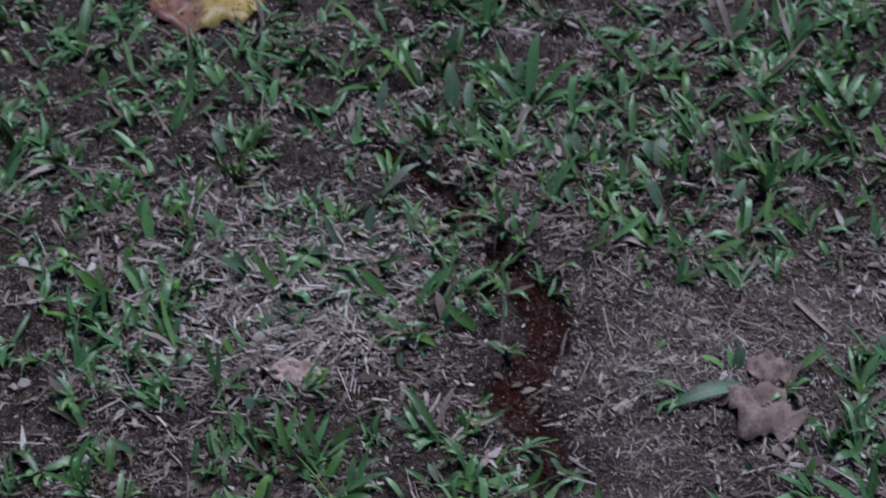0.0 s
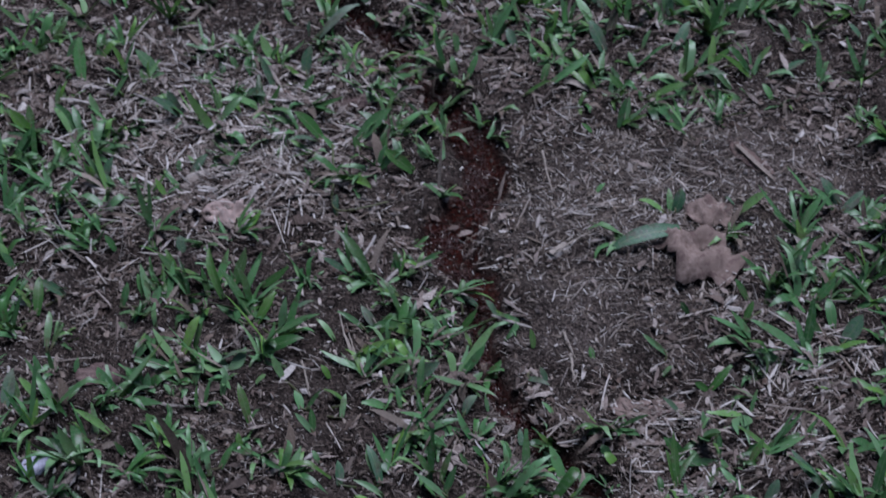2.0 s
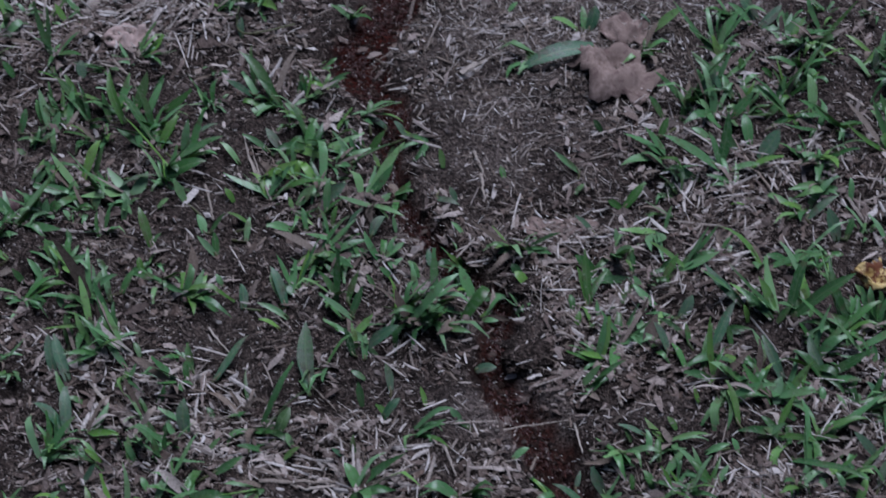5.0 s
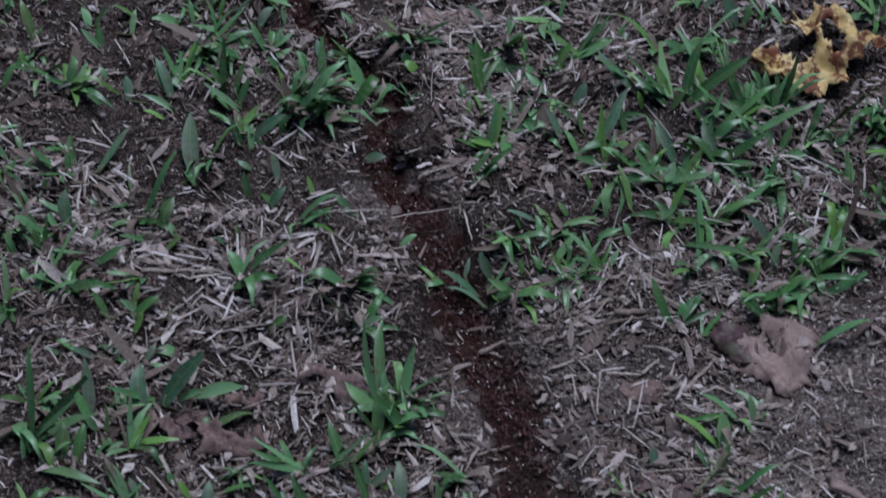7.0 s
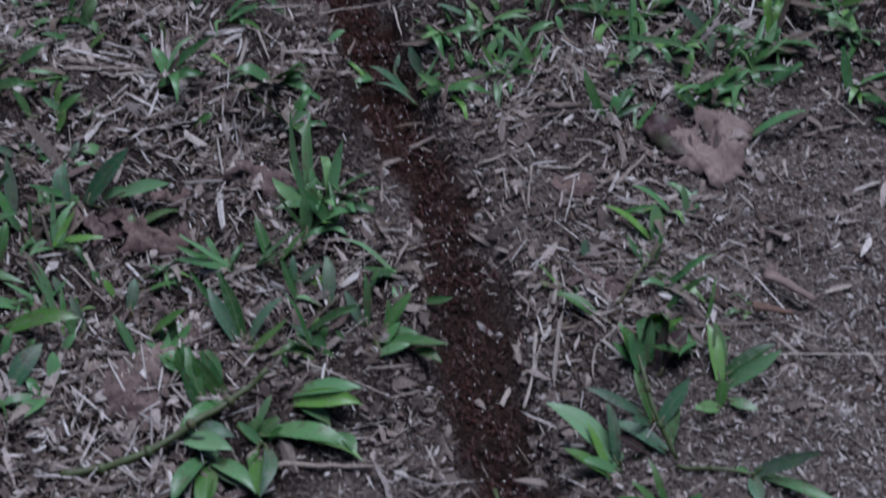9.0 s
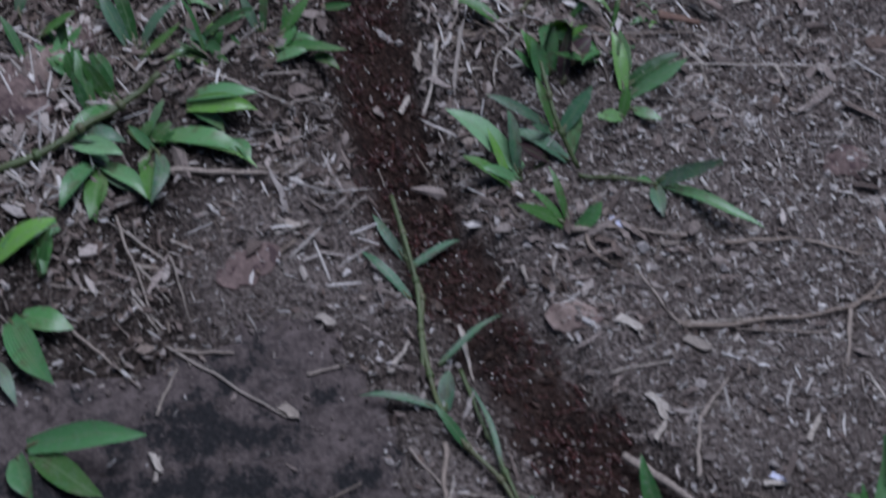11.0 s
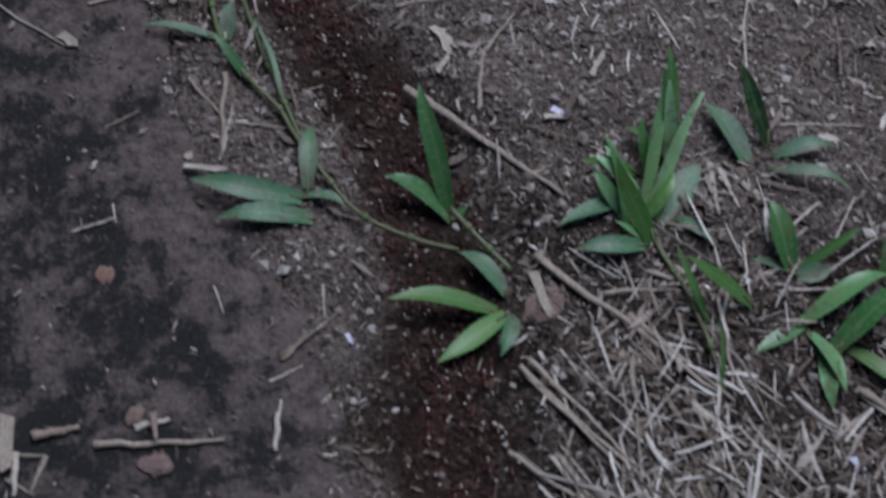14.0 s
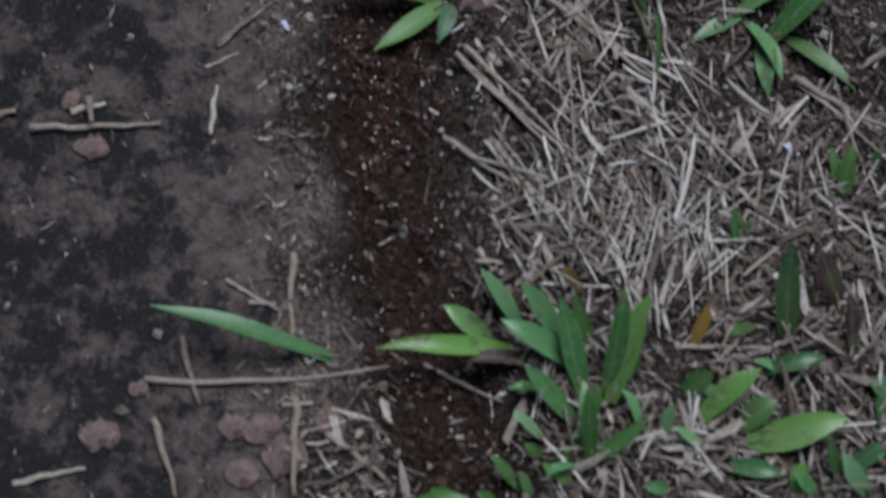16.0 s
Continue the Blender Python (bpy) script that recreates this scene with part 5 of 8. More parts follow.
stick("straw", [(0.363, 0.925), (0.387, 0.905)], 0.0024, PALE)
stick("twig", [(0.041, 0.78), (0.061, 0.709)], 0.001, TWIG)
stick("twig", [(-0.04, 0.733), (-0.028, 0.688)], 0.0016, TWIG)
stick("twig", [(0.294, 0.76), (0.299, 0.743), (0.313, 0.73)], 0.0018, TWIG)
stick("twig", [(0.291, 0.889), (0.375, 0.892)], 0.0014, TWIG)
stick("twig", [(0.069, 0.693), (0.101, 0.69)], 0.0016, TWIG)
stick("twig", [(0.433, 0.697), (0.445, 0.704), (0.454, 0.713)], 0.002, TWIG)
stick("twig", [(0.434, 0.696), (0.425, 0.659)], 0.0018, TWIG)
stick("twig", [(0.371, 0.744), (0.413, 0.744)], 0.0016, TWIG)
stick("twig", [(0.416, 0.742), (0.451, 0.731)], 0.0014, TWIG)
stick("twig", [(0.481, 0.803), (0.477, 0.749)], 0.0012, TWIG)
stick("twig", [(0.321, 0.728), (0.34, 0.692)], 0.0013, TWIG)
stick("wood_chip", [(0.057, 0.631), (0.061, 0.62)], 0.0032, PALE)
stick("twig", [(0.016, 0.709), (0.051, 0.672)], 0.0012, TWIG)
stick("twig", [(0.139, 0.674), (0.16, 0.679)], 0.0012, TWIG)
stick("twig", [(0.484, 0.811), (0.477, 0.757), (0.472, 0.716)], 0.0018, TWIG)
stick("twig", [(0.473, 0.713), (0.46, 0.705), (0.44, 0.699)], 0.0017, TWIG)
stick("twig", [(0.287, 0.755), (0.315, 0.756), (0.351, 0.747)], 0.002, TWIG)
stick("twig", [(0.419, 0.684), (0.345, 0.692)], 0.0009, TWIG)
stick("wood_chip", [(0.317, 0.649), (0.326, 0.64)], 0.004, PALE)
stick("twig", [(0.19, 0.623), (0.211, 0.591)], 0.001, TWIG)
stick("twig", [(0.137, 0.422), (0.169, 0.422), (0.199, 0.422)], 0.0023, TWIG)
stick("straw", [(0.156, 0.431), (0.173, 0.434)], 0.0036, PALE)
stick("twig", [(0.208, 0.625), (0.204, 0.575)], 0.0018, TWIG)
stick("twig", [(0.473, 0.594), (0.487, 0.661)], 0.0014, TWIG)
stick("straw", [(0.187, 0.291), (0.223, 0.287), (0.254, 0.286), (0.298, 0.289)], 0.0026, PALE)
stick("twig", [(0.203, 0.311), (0.21, 0.278)], 0.0021, TWIG)
stick("twig", [(0.256, 0.349), (0.254, 0.295)], 0.0022, TWIG)
stick("twig", [(0.254, 0.28), (0.251, 0.228)], 0.0026, TWIG)
stick("straw", [(0.355, 0.404), (0.37, 0.379), (0.383, 0.362)], 0.0028, PALE)
stick("twig", [(0.508, 0.43), (0.531, 0.409), (0.551, 0.397)], 0.0024, TWIG)
stick("twig", [(0.421, 0.385), (0.43, 0.355), (0.43, 0.334)], 0.0018, TWIG)
stick("twig", [(0.462, 0.269), (0.44, 0.248)], 0.0036, TWIG)
stick("straw", [(0.515, 0.303), (0.52, 0.282)], 0.004, PALE)
stick("twig", [(0.347, 0.454), (0.361, 0.435)], 0.0016, TWIG)
stick("straw", [(0.125, 0.245), (0.158, 0.251)], 0.003, PALE)
stick("twig", [(0.399, 0.477), (0.444, 0.427)], 0.0022, TWIG)
stick("petal", [(0.311, 0.761), (0.317, 0.755)], 0.0032, PETAL)
stick("petal", [(0.374, 0.597), (0.382, 0.593)], 0.003, PETAL)
stick("petal", [(0.26, 0.473), (0.262, 0.468)], 0.0022, PETAL)
stick("petal", [(0.498, 0.392), (0.501, 0.385)], 0.003, PETAL)
stick("bark_strip", [(0.366, 0.927), (0.379, 0.917), (0.392, 0.905)], 0.005, TAN_LEAF)
stick("bark_strip", [(0.355, 0.901), (0.379, 0.897)], 0.004, RUSSET_LEAF)
stick("straw", [(0.272, 0.894), (0.258, 0.878), (0.255, 0.858)], 0.0016, PALE)
stick("wood_chip", [(0.097, 0.44), (0.093, 0.414)], 0.007, PALE)
stick("twig", [(0.108, 0.429), (0.13, 0.432)], 0.0034, TWIG)
stick("straw", [(0.092, 0.421), (0.114, 0.419)], 0.0024, PALE)
stick("straw", [(0.114, 0.418), (0.107, 0.401)], 0.0028, PALE)
stick("straw", [(0.1, 0.422), (0.099, 0.399)], 0.0034, PALE)
stick("straw", [(0.095, 0.408), (0.108, 0.399)], 0.002, PALE)
stick("bark_strip", [(0.165, 0.435), (0.166, 0.421)], 0.0024, TAN_LEAF)
stick("straw", [(0.333, 0.407), (0.383, 0.362)], 0.0024, PALE)
stick("straw", [(0.353, 0.403), (0.367, 0.378)], 0.0027, PALE)
stick("straw", [(0.364, 0.381), (0.381, 0.362)], 0.0022, PALE)
stick("straw", [(0.370, 0.357), (0.383, 0.323)], 0.0036, PALE)
stick("straw", [(0.404, 0.370), (0.405, 0.343)], 0.0029, PALE)
stick("straw", [(0.391, 0.373), (0.399, 0.388)], 0.0022, PALE)
stick("straw", [(0.424, 0.423), (0.448, 0.403)], 0.0024, PALE)
stick("straw", [(0.429, 0.401), (0.470, 0.397)], 0.0017, PALE)
stick("straw", [(0.456, 0.407), (0.470, 0.397)], 0.0033, PALE)
stick("straw", [(0.469, 0.366), (0.481, 0.398)], 0.0018, PALE)
stick("straw", [(0.458, 0.385), (0.471, 0.363)], 0.0022, PALE)
stick("straw", [(0.498, 0.416), (0.504, 0.400)], 0.0034, PALE)
stick("twig", [(0.341, 0.450), (0.395, 0.388)], 0.0018, TWIG)
stick("twig", [(0.346, 0.446), (0.392, 0.384)], 0.0015, TWIG)
stick("straw", [(0.428, 0.353), (0.436, 0.368)], 0.0027, PALE)
stick("straw", [(0.427, 0.313), (0.437, 0.338)], 0.0032, PALE)
stick("straw", [(0.444, 0.352), (0.440, 0.329)], 0.0018, PALE)
stick("straw", [(0.431, 0.292), (0.474, 0.288)], 0.0025, PALE)
stick("wood_chip", [(0.429, 0.237), (0.459, 0.252)], 0.0037, PALE)
stick("wood_chip", [(0.349, 0.253), (0.360, 0.272)], 0.0034, PALE)
stick("twig", [(0.267, 0.259), (0.294, 0.234)], 0.0022, TWIG)
stick("twig", [(0.189, 0.272), (0.198, 0.234)], 0.0023, TWIG)
stick("straw", [(0.225, 0.339), (0.249, 0.322)], 0.0018, PALE)
stick("straw", [(0.235, 0.327), (0.248, 0.325)], 0.0021, PALE)
stick("straw", [(0.344, 0.347), (0.349, 0.335)], 0.0023, PALE)
stick("twig", [(0.314, 0.294), (0.349, 0.272)], 0.0016, TWIG)
stick("straw", [(0.222, 0.415), (0.226, 0.441)], 0.0024, PALE)
stick("twig", [(0.227, 0.464), (0.255, 0.484)], 0.0017, TWIG)
stick("straw", [(0.374, 0.345), (0.379, 0.327)], 0.0022, PALE)
stick("straw", [(0.397, 0.361), (0.387, 0.338)], 0.0018, PALE)
stick("straw", [(0.416, 0.384), (0.422, 0.360)], 0.0022, PALE)
stick("straw", [(0.407, 0.349), (0.413, 0.328)], 0.0025, PALE)
stick("straw", [(0.420, 0.345), (0.423, 0.322)], 0.0029, PALE)
stick("straw", [(0.381, 0.362), (0.372, 0.345)], 0.0022, PALE)
stick("straw", [(0.352, 0.364), (0.369, 0.372)], 0.0022, PALE)
stick("straw", [(0.354, 0.355), (0.352, 0.367)], 0.0018, PALE)
stick("straw", [(0.472, 0.372), (0.484, 0.356)], 0.0026, PALE)
stick("straw", [(0.476, 0.362), (0.466, 0.345)], 0.0018, PALE)
stick("straw", [(0.461, 0.372), (0.476, 0.380)], 0.0018, PALE)
stick("straw", [(0.484, 0.380), (0.478, 0.356)], 0.0018, PALE)
stick("wood_chip", [(0.270, 0.266), (0.272, 0.253)], 0.0034, PALE)
stick("wood_chip", [(0.296, 0.265), (0.294, 0.276)], 0.0028, PALE)
stick("twig", [(0.446, 0.469), (0.446, 0.428)], 0.0015, TWIG)
stick("straw", [(0.397, 0.459), (0.417, 0.439)], 0.0017, PALE)
stick("straw", [(0.451, 0.440), (0.471, 0.424)], 0.0015, PALE)
stick("twig", [(0.424, 0.477), (0.426, 0.445)], 0.0012, TWIG)
stick("straw", [(0.384, 0.441), (0.400, 0.459)], 0.0015, PALE)
stick("straw", [(0.364, 0.461), (0.375, 0.438)], 0.0015, PALE)
stick("straw", [(0.365, 0.417), (0.358, 0.399)], 0.0017, PALE)
stick("straw", [(0.503, 0.358), (0.539, 0.347)], 0.0017, PALE)
stick("straw", [(0.434, 0.347), (0.451, 0.352)], 0.0016, PALE)
stick("twig", [(0.359, 0.512), (0.441, 0.430)], 0.0024, TWIG)
stick("twig", [(0.388, 0.489), (0.427, 0.488)], 0.0015, TWIG)
stick("twig", [(0.299, 0.615), (0.374, 0.545)], 0.0028, TWIG)
stick("straw", [(0.489, 0.581), (0.535, 0.578)], 0.0018, PALE)
stick("straw", [(0.507, 0.430), (0.532, 0.401)], 0.0023, PALE)
stick("straw", [(0.451, 0.559), (0.451, 0.529)], 0.0035, PALE)
stick("straw", [(0.455, 0.556), (0.462, 0.532)], 0.0027, PALE)
stick("straw", [(0.459, 0.562), (0.467, 0.545)], 0.0020, PALE)
stick("straw", [(0.446, 0.543), (0.460, 0.540)], 0.0018, PALE)
stick("straw", [(0.452, 0.443), (0.470, 0.429)], 0.0017, PALE)
stick("straw", [(0.423, 0.429), (0.442, 0.410)], 0.0019, PALE)
stick("straw", [(0.348, 0.455), (0.396, 0.392)], 0.0022, PALE)
stick("straw", [(0.358, 0.445), (0.366, 0.418)], 0.0017, PALE)
stick("straw", [(0.356, 0.486), (0.372, 0.473)], 0.0017, PALE)
stick("wood_chip", [(0.355, 0.502), (0.359, 0.480)], 0.0044, PALE)
stick("straw", [(0.398, 0.477), (0.376, 0.463)], 0.0015, PALE)
stick("straw", [(0.418, 0.457), (0.429, 0.476)], 0.0015, PALE)
stick("straw", [(0.481, 0.485), (0.510, 0.487)], 0.0015, PALE)
stick("straw", [(0.250, 0.502), (0.250, 0.483)], 0.0015, PALE)
stick("twig", [(0.227, 0.462), (0.253, 0.483)], 0.0013, TWIG)
stick("straw", [(0.221, 0.451), (0.238, 0.459)], 0.0015, PALE)
stick("straw", [(0.224, 0.435), (0.222, 0.417)], 0.0022, PALE)
stick("straw", [(0.197, 0.505), (0.201, 0.489)], 0.0011, PALE)
stick("straw", [(0.128, 0.539), (0.150, 0.546)], 0.0017, PALE)
stick("straw", [(0.149, 0.554), (0.150, 0.543)], 0.0010, PALE)
stick("straw", [(0.065, 0.697), (0.129, 0.648)], 0.0018, PALE)
stick("wood_chip", [(0.125, 0.655), (0.132, 0.648)], 0.0039, PALE)
stick("straw", [(0.182, 0.671), (0.194, 0.690)], 0.0032, PALE)
stick("straw", [(0.222, 0.707), (0.227, 0.669)], 0.0022, PALE)
stick("wood_chip", [(0.147, 0.710), (0.154, 0.703)], 0.0040, PALE)
stick("straw", [(0.085, 0.552), (0.088, 0.528)], 0.0034, PALE)
stick("straw", [(0.058, 0.615), (0.061, 0.630)], 0.0025, PALE)
stick("straw", [(0.128, 0.539), (0.148, 0.546)], 0.0017, PALE)
stick("straw", [(0.342, 0.695), (0.407, 0.695)], 0.0012, PALE)
stick("wood_chip", [(0.370, 0.592), (0.383, 0.593)], 0.0028, PALE)
stick("wood_chip", [(0.398, 0.618), (0.406, 0.631)], 0.0025, PALE)
stick("straw", [(0.435, 0.656), (0.446, 0.631)], 0.0022, PALE)
stick("twig", [(0.336, 0.596), (0.342, 0.633)], 0.0017, TWIG)
stick("twig", [(0.342, 0.633), (0.363, 0.660)], 0.0016, TWIG)
stick("straw", [(0.298, 0.663), (0.331, 0.669)], 0.0018, PALE)
stick("wood_chip", [(0.320, 0.648), (0.324, 0.634)], 0.0028, PALE)
stick("wood_chip", [(0.317, 0.621), (0.324, 0.631)], 0.0025, PALE)
stick("straw", [(0.475, 0.602), (0.495, 0.703)], 0.0014, PALE)
stick("straw", [(0.259, 0.738), (0.262, 0.726)], 0.0025, PALE)
stick("wood_chip", [(0.342, 0.682), (0.353, 0.674)], 0.0047, PALE)
stick("wood_chip", [(0.307, 0.695), (0.318, 0.687)], 0.0043, PALE)
stick("straw", [(0.048, 0.728), (0.062, 0.706)], 0.0016, PALE)
stick("straw", [(0.059, 0.655), (0.071, 0.683)], 0.0016, PALE)
stick("straw", [(0.069, 0.755), (0.079, 0.710)], 0.0012, PALE)
stick("straw", [(0.041, 0.775), (0.074, 0.747)], 0.0015, PALE)
stick("straw", [(0.050, 0.752), (0.068, 0.725)], 0.0017, PALE)
stick("straw", [(0.126, 0.767), (0.145, 0.775)], 0.0033, PALE)
stick("straw", [(0.213, 0.596), (0.247, 0.591)], 0.0014, PALE)
stick("straw", [(0.203, 0.574), (0.211, 0.606)], 0.0017, PALE)
stick("wood_chip", [(0.186, 0.572), (0.206, 0.567)], 0.0024, PALE)
stick("wood_chip", [(0.212, 0.889), (0.213, 0.875)], 0.0027, PALE)
stick("wood_chip", [(0.201, 0.851), (0.207, 0.861)], 0.0027, PALE)
stick("straw", [(0.213, 0.840), (0.229, 0.892)], 0.0017, PALE)
stick("straw", [(0.230, 0.892), (0.264, 0.899)], 0.0018, PALE)
stick("straw", [(0.433, 0.877), (0.450, 0.902)], 0.0025, PALE)
stick("straw", [(0.377, 0.885), (0.381, 0.874)], 0.0031, PALE)
stick("straw", [(0.331, 0.871), (0.481, 0.856)], 0.0013, PALE)
stick("straw", [(0.418, 0.866), (0.422, 0.853)], 0.0031, PALE)
stick("straw", [(0.042, 0.898), (0.058, 0.876)], 0.0020, PALE)
stick("straw", [(0.080, 0.883), (0.134, 0.851)], 0.0013, PALE)
stick("straw", [(0.047, 0.734), (0.064, 0.708)], 0.0017, PALE)
stick("straw", [(0.069, 0.766), (0.082, 0.759)], 0.0019, PALE)
stick("straw", [(0.050, 0.752), (0.062, 0.750)], 0.0025, PALE)
stick("wood_chip", [(-0.024, 0.806), (-0.015, 0.813)], 0.0023, PALE)
stick("straw", [(-0.018, 0.794), (0.006, 0.783)], 0.0021, PALE)
stick("twig", [(0.069, 0.807), (0.132, 0.803)], 0.0023, TWIG)
stick("straw", [(0.224, 0.704), (0.227, 0.668)], 0.0020, PALE)
stick("straw", [(0.308, 0.615), (0.323, 0.599)], 0.0022, PALE)
stick("straw", [(-0.032, 1.123), (-0.003, 1.126)], 0.0030, PALE)
stick("straw", [(-0.051, 1.139), (-0.029, 1.120)], 0.0025, PALE)
stick("straw", [(0.049, 1.105), (0.071, 1.101)], 0.0022, PALE)
stick("straw", [(0.056, 1.117), (0.059, 1.087)], 0.0022, PALE)
stick("straw", [(0.023, 0.969), (0.046, 0.997)], 0.0021, PALE)
stick("straw", [(0.020, 1.046), (0.052, 1.048)], 0.0022, PALE)
stick("straw", [(0.039, 1.021), (0.062, 1.019)], 0.0026, PALE)
stick("straw", [(0.027, 1.050), (0.048, 1.029)], 0.0015, PALE)
stick("straw", [(0.110, 0.952), (0.142, 0.973)], 0.0023, PALE)
stick("straw", [(0.109, 0.946), (0.124, 0.960)], 0.0021, PALE)
stick("straw", [(-0.044, 0.976), (-0.035, 0.953)], 0.0031, PALE)
stick("straw", [(-0.053, 0.967), (-0.028, 0.935)], 0.0014, PALE)
stick("straw", [(0.211, 0.879), (0.216, 0.898)], 0.0032, PALE)
stick("straw", [(0.237, 1.022), (0.262, 1.023)], 0.0022, PALE)
stick("straw", [(0.260, 1.023), (0.272, 1.034)], 0.0026, PALE)
stick("twig", [(0.240, 1.067), (0.277, 1.067)], 0.0017, TWIG)
stick("straw", [(0.278, 1.082), (0.290, 1.052)], 0.0015, PALE)
stick("straw", [(0.247, 1.077), (0.259, 1.086)], 0.0020, PALE)
stick("straw", [(0.344, 1.024), (0.350, 1.003)], 0.0022, PALE)
stick("straw", [(0.292, 0.987), (0.311, 0.988)], 0.0021, PALE)
stick("straw", [(0.233, 1.022), (0.228, 0.988)], 0.0014, PALE)
stick("straw", [(0.225, 1.006), (0.228, 0.985)], 0.0019, PALE)
stick("straw", [(0.294, 0.914), (0.308, 0.920)], 0.0021, PALE)
stick("twig", [(0.225, 0.893), (0.266, 0.897)], 0.0018, TWIG)
stick("straw", [(0.225, 0.893), (0.220, 0.864)], 0.0025, PALE)
stick("straw", [(0.230, 0.870), (0.250, 0.873)], 0.0020, PALE)
stick("wood_chip", [(0.401, 0.912), (0.417, 0.917)], 0.0025, PALE)
stick("straw", [(0.381, 0.935), (0.384, 0.913)], 0.0016, PALE)
stick("straw", [(0.368, 0.876), (0.379, 0.879)], 0.0023, PALE)
stick("straw", [(0.376, 0.871), (0.378, 0.854)], 0.0032, PALE)
stick("straw", [(0.391, 1.017), (0.391, 1.002)], 0.0024, PALE)
stick("straw", [(0.382, 1.012), (0.388, 0.996)], 0.0015, PALE)
stick("straw", [(0.242, 1.048), (0.245, 1.036)], 0.0019, PALE)
stick("straw", [(0.202, 1.031), (0.235, 1.041)], 0.0022, PALE)
stick("straw", [(0.324, 0.948), (0.335, 0.953)], 0.0019, PALE)
stick("straw", [(0.314, 0.953), (0.318, 0.930)], 0.0019, PALE)
stick("straw", [(0.358, 1.047), (0.366, 1.054)], 0.0022, PALE)
stick("straw", [(0.312, 1.072), (0.319, 1.057)], 0.0020, PALE)
stick("twig", [(0.407, 1.039), (0.445, 1.049)], 0.0017, TWIG)
stick("straw", [(0.422, 1.085), (0.445, 1.051)], 0.0023, PALE)
stick("straw", [(-0.061, 1.127), (-0.008, 1.127)], 0.0036, PALE)
stick("straw", [(-0.059, 1.140), (-0.034, 1.121)], 0.0023, PALE)
stick("straw", [(0.055, 1.131), (0.054, 1.152)], 0.0021, PALE)
stick("straw", [(0.065, 1.156), (0.072, 1.130)], 0.0021, PALE)
stick("straw", [(0.045, 1.107), (0.083, 1.102)], 0.0018, PALE)
stick("straw", [(0.070, 1.108), (0.067, 1.076)], 0.0023, PALE)
stick("straw", [(0.220, 1.078), (0.255, 1.091)], 0.0030, PALE)
stick("twig", [(0.277, 1.085), (0.289, 1.064)], 0.0018, TWIG)
stick("straw", [(0.186, 1.209), (0.189, 1.190)], 0.0035, PALE)
stick("straw", [(0.100, 1.170), (0.152, 1.183)], 0.0013, PALE)
stick("straw", [(-0.148, 1.231), (-0.129, 1.228)], 0.0030, PALE)
stick("straw", [(-0.118, 1.243), (-0.114, 1.227)], 0.0038, PALE)
stick("straw", [(-0.183, 1.233), (-0.168, 1.210)], 0.0033, PALE)
stick("straw", [(-0.102, 1.285), (-0.085, 1.256)], 0.0017, PALE)
stick("straw", [(0.155, 1.178), (0.159, 1.152)], 0.0018, PALE)
stick("straw", [(0.268, 1.215), (0.288, 1.187)], 0.0013, PALE)
stick("straw", [(0.154, 1.300), (0.166, 1.265)], 0.0017, PALE)
stick("straw", [(0.101, 1.435), (0.102, 1.409)], 0.0026, PALE)
stick("straw", [(0.097, 1.455), (0.103, 1.432)], 0.0018, PALE)
stick("straw", [(0.165, 1.353), (0.184, 1.328)], 0.0017, PALE)
stick("straw", [(0.140, 1.342), (0.168, 1.329)], 0.0022, PALE)
stick("straw", [(0.180, 1.322), (0.203, 1.303)], 0.0022, PALE)
stick("straw", [(0.208, 1.369), (0.246, 1.370)], 0.0017, PALE)
stick("straw", [(0.391, 1.509), (0.402, 1.494)], 0.0036, PALE)
stick("straw", [(0.406, 1.494), (0.434, 1.452)], 0.0018, PALE)
stick("straw", [(0.354, 1.431), (0.375, 1.423)], 0.0035, PALE)
stick("wood_chip", [(0.358, 1.427), (0.376, 1.433)], 0.0042, PALE)
stick("straw", [(-0.007, 1.504), (0.011, 1.476)], 0.0018, PALE)
stick("straw", [(-0.076, 1.461), (-0.062, 1.422)], 0.0015, PALE)
stick("straw", [(-0.109, 1.431), (-0.104, 1.405)], 0.0020, PALE)
stick("twig", [(0.297, 1.460), (0.324, 1.388)], 0.0018, TWIG)
stick("straw", [(-0.396, 1.919), (-0.334, 1.905)], 0.0025, PALE)
stick("straw", [(-0.380, 1.823), (-0.338, 1.838)], 0.0021, PALE)
stick("straw", [(-0.280, 1.765), (-0.249, 1.748)], 0.0031, PALE)
stick("straw", [(-0.179, 1.649), (-0.146, 1.674)], 0.0029, PALE)
stick("straw", [(-0.162, 1.697), (-0.117, 1.665)], 0.0026, PALE)
stick("straw", [(-0.156, 1.674), (-0.127, 1.684)], 0.0023, PALE)
stick("straw", [(-0.146, 1.666), (-0.112, 1.646)], 0.0020, PALE)
stick("straw", [(-0.175, 1.660), (-0.160, 1.652)], 0.0020, PALE)
stick("straw", [(-0.216, 1.699), (-0.176, 1.686)], 0.0020, PALE)
stick("wood_chip", [(0.185, 1.863), (0.192, 1.880)], 0.0068, PALE)
stick("straw", [(0.179, 1.779), (0.194, 1.808)], 0.0034, PALE)
stick("straw", [(0.210, 1.888), (0.225, 1.937)], 0.0025, PALE)
stick("straw", [(0.088, 1.688), (0.094, 1.636)], 0.0020, PALE)
stick("straw", [(0.099, 1.645), (0.110, 1.634)], 0.0016, PALE)
stick("straw", [(0.090, 1.552), (0.128, 1.579)], 0.0025, PALE)
stick("wood_chip", [(0.090, 1.552), (0.102, 1.562)], 0.0039, PALE)
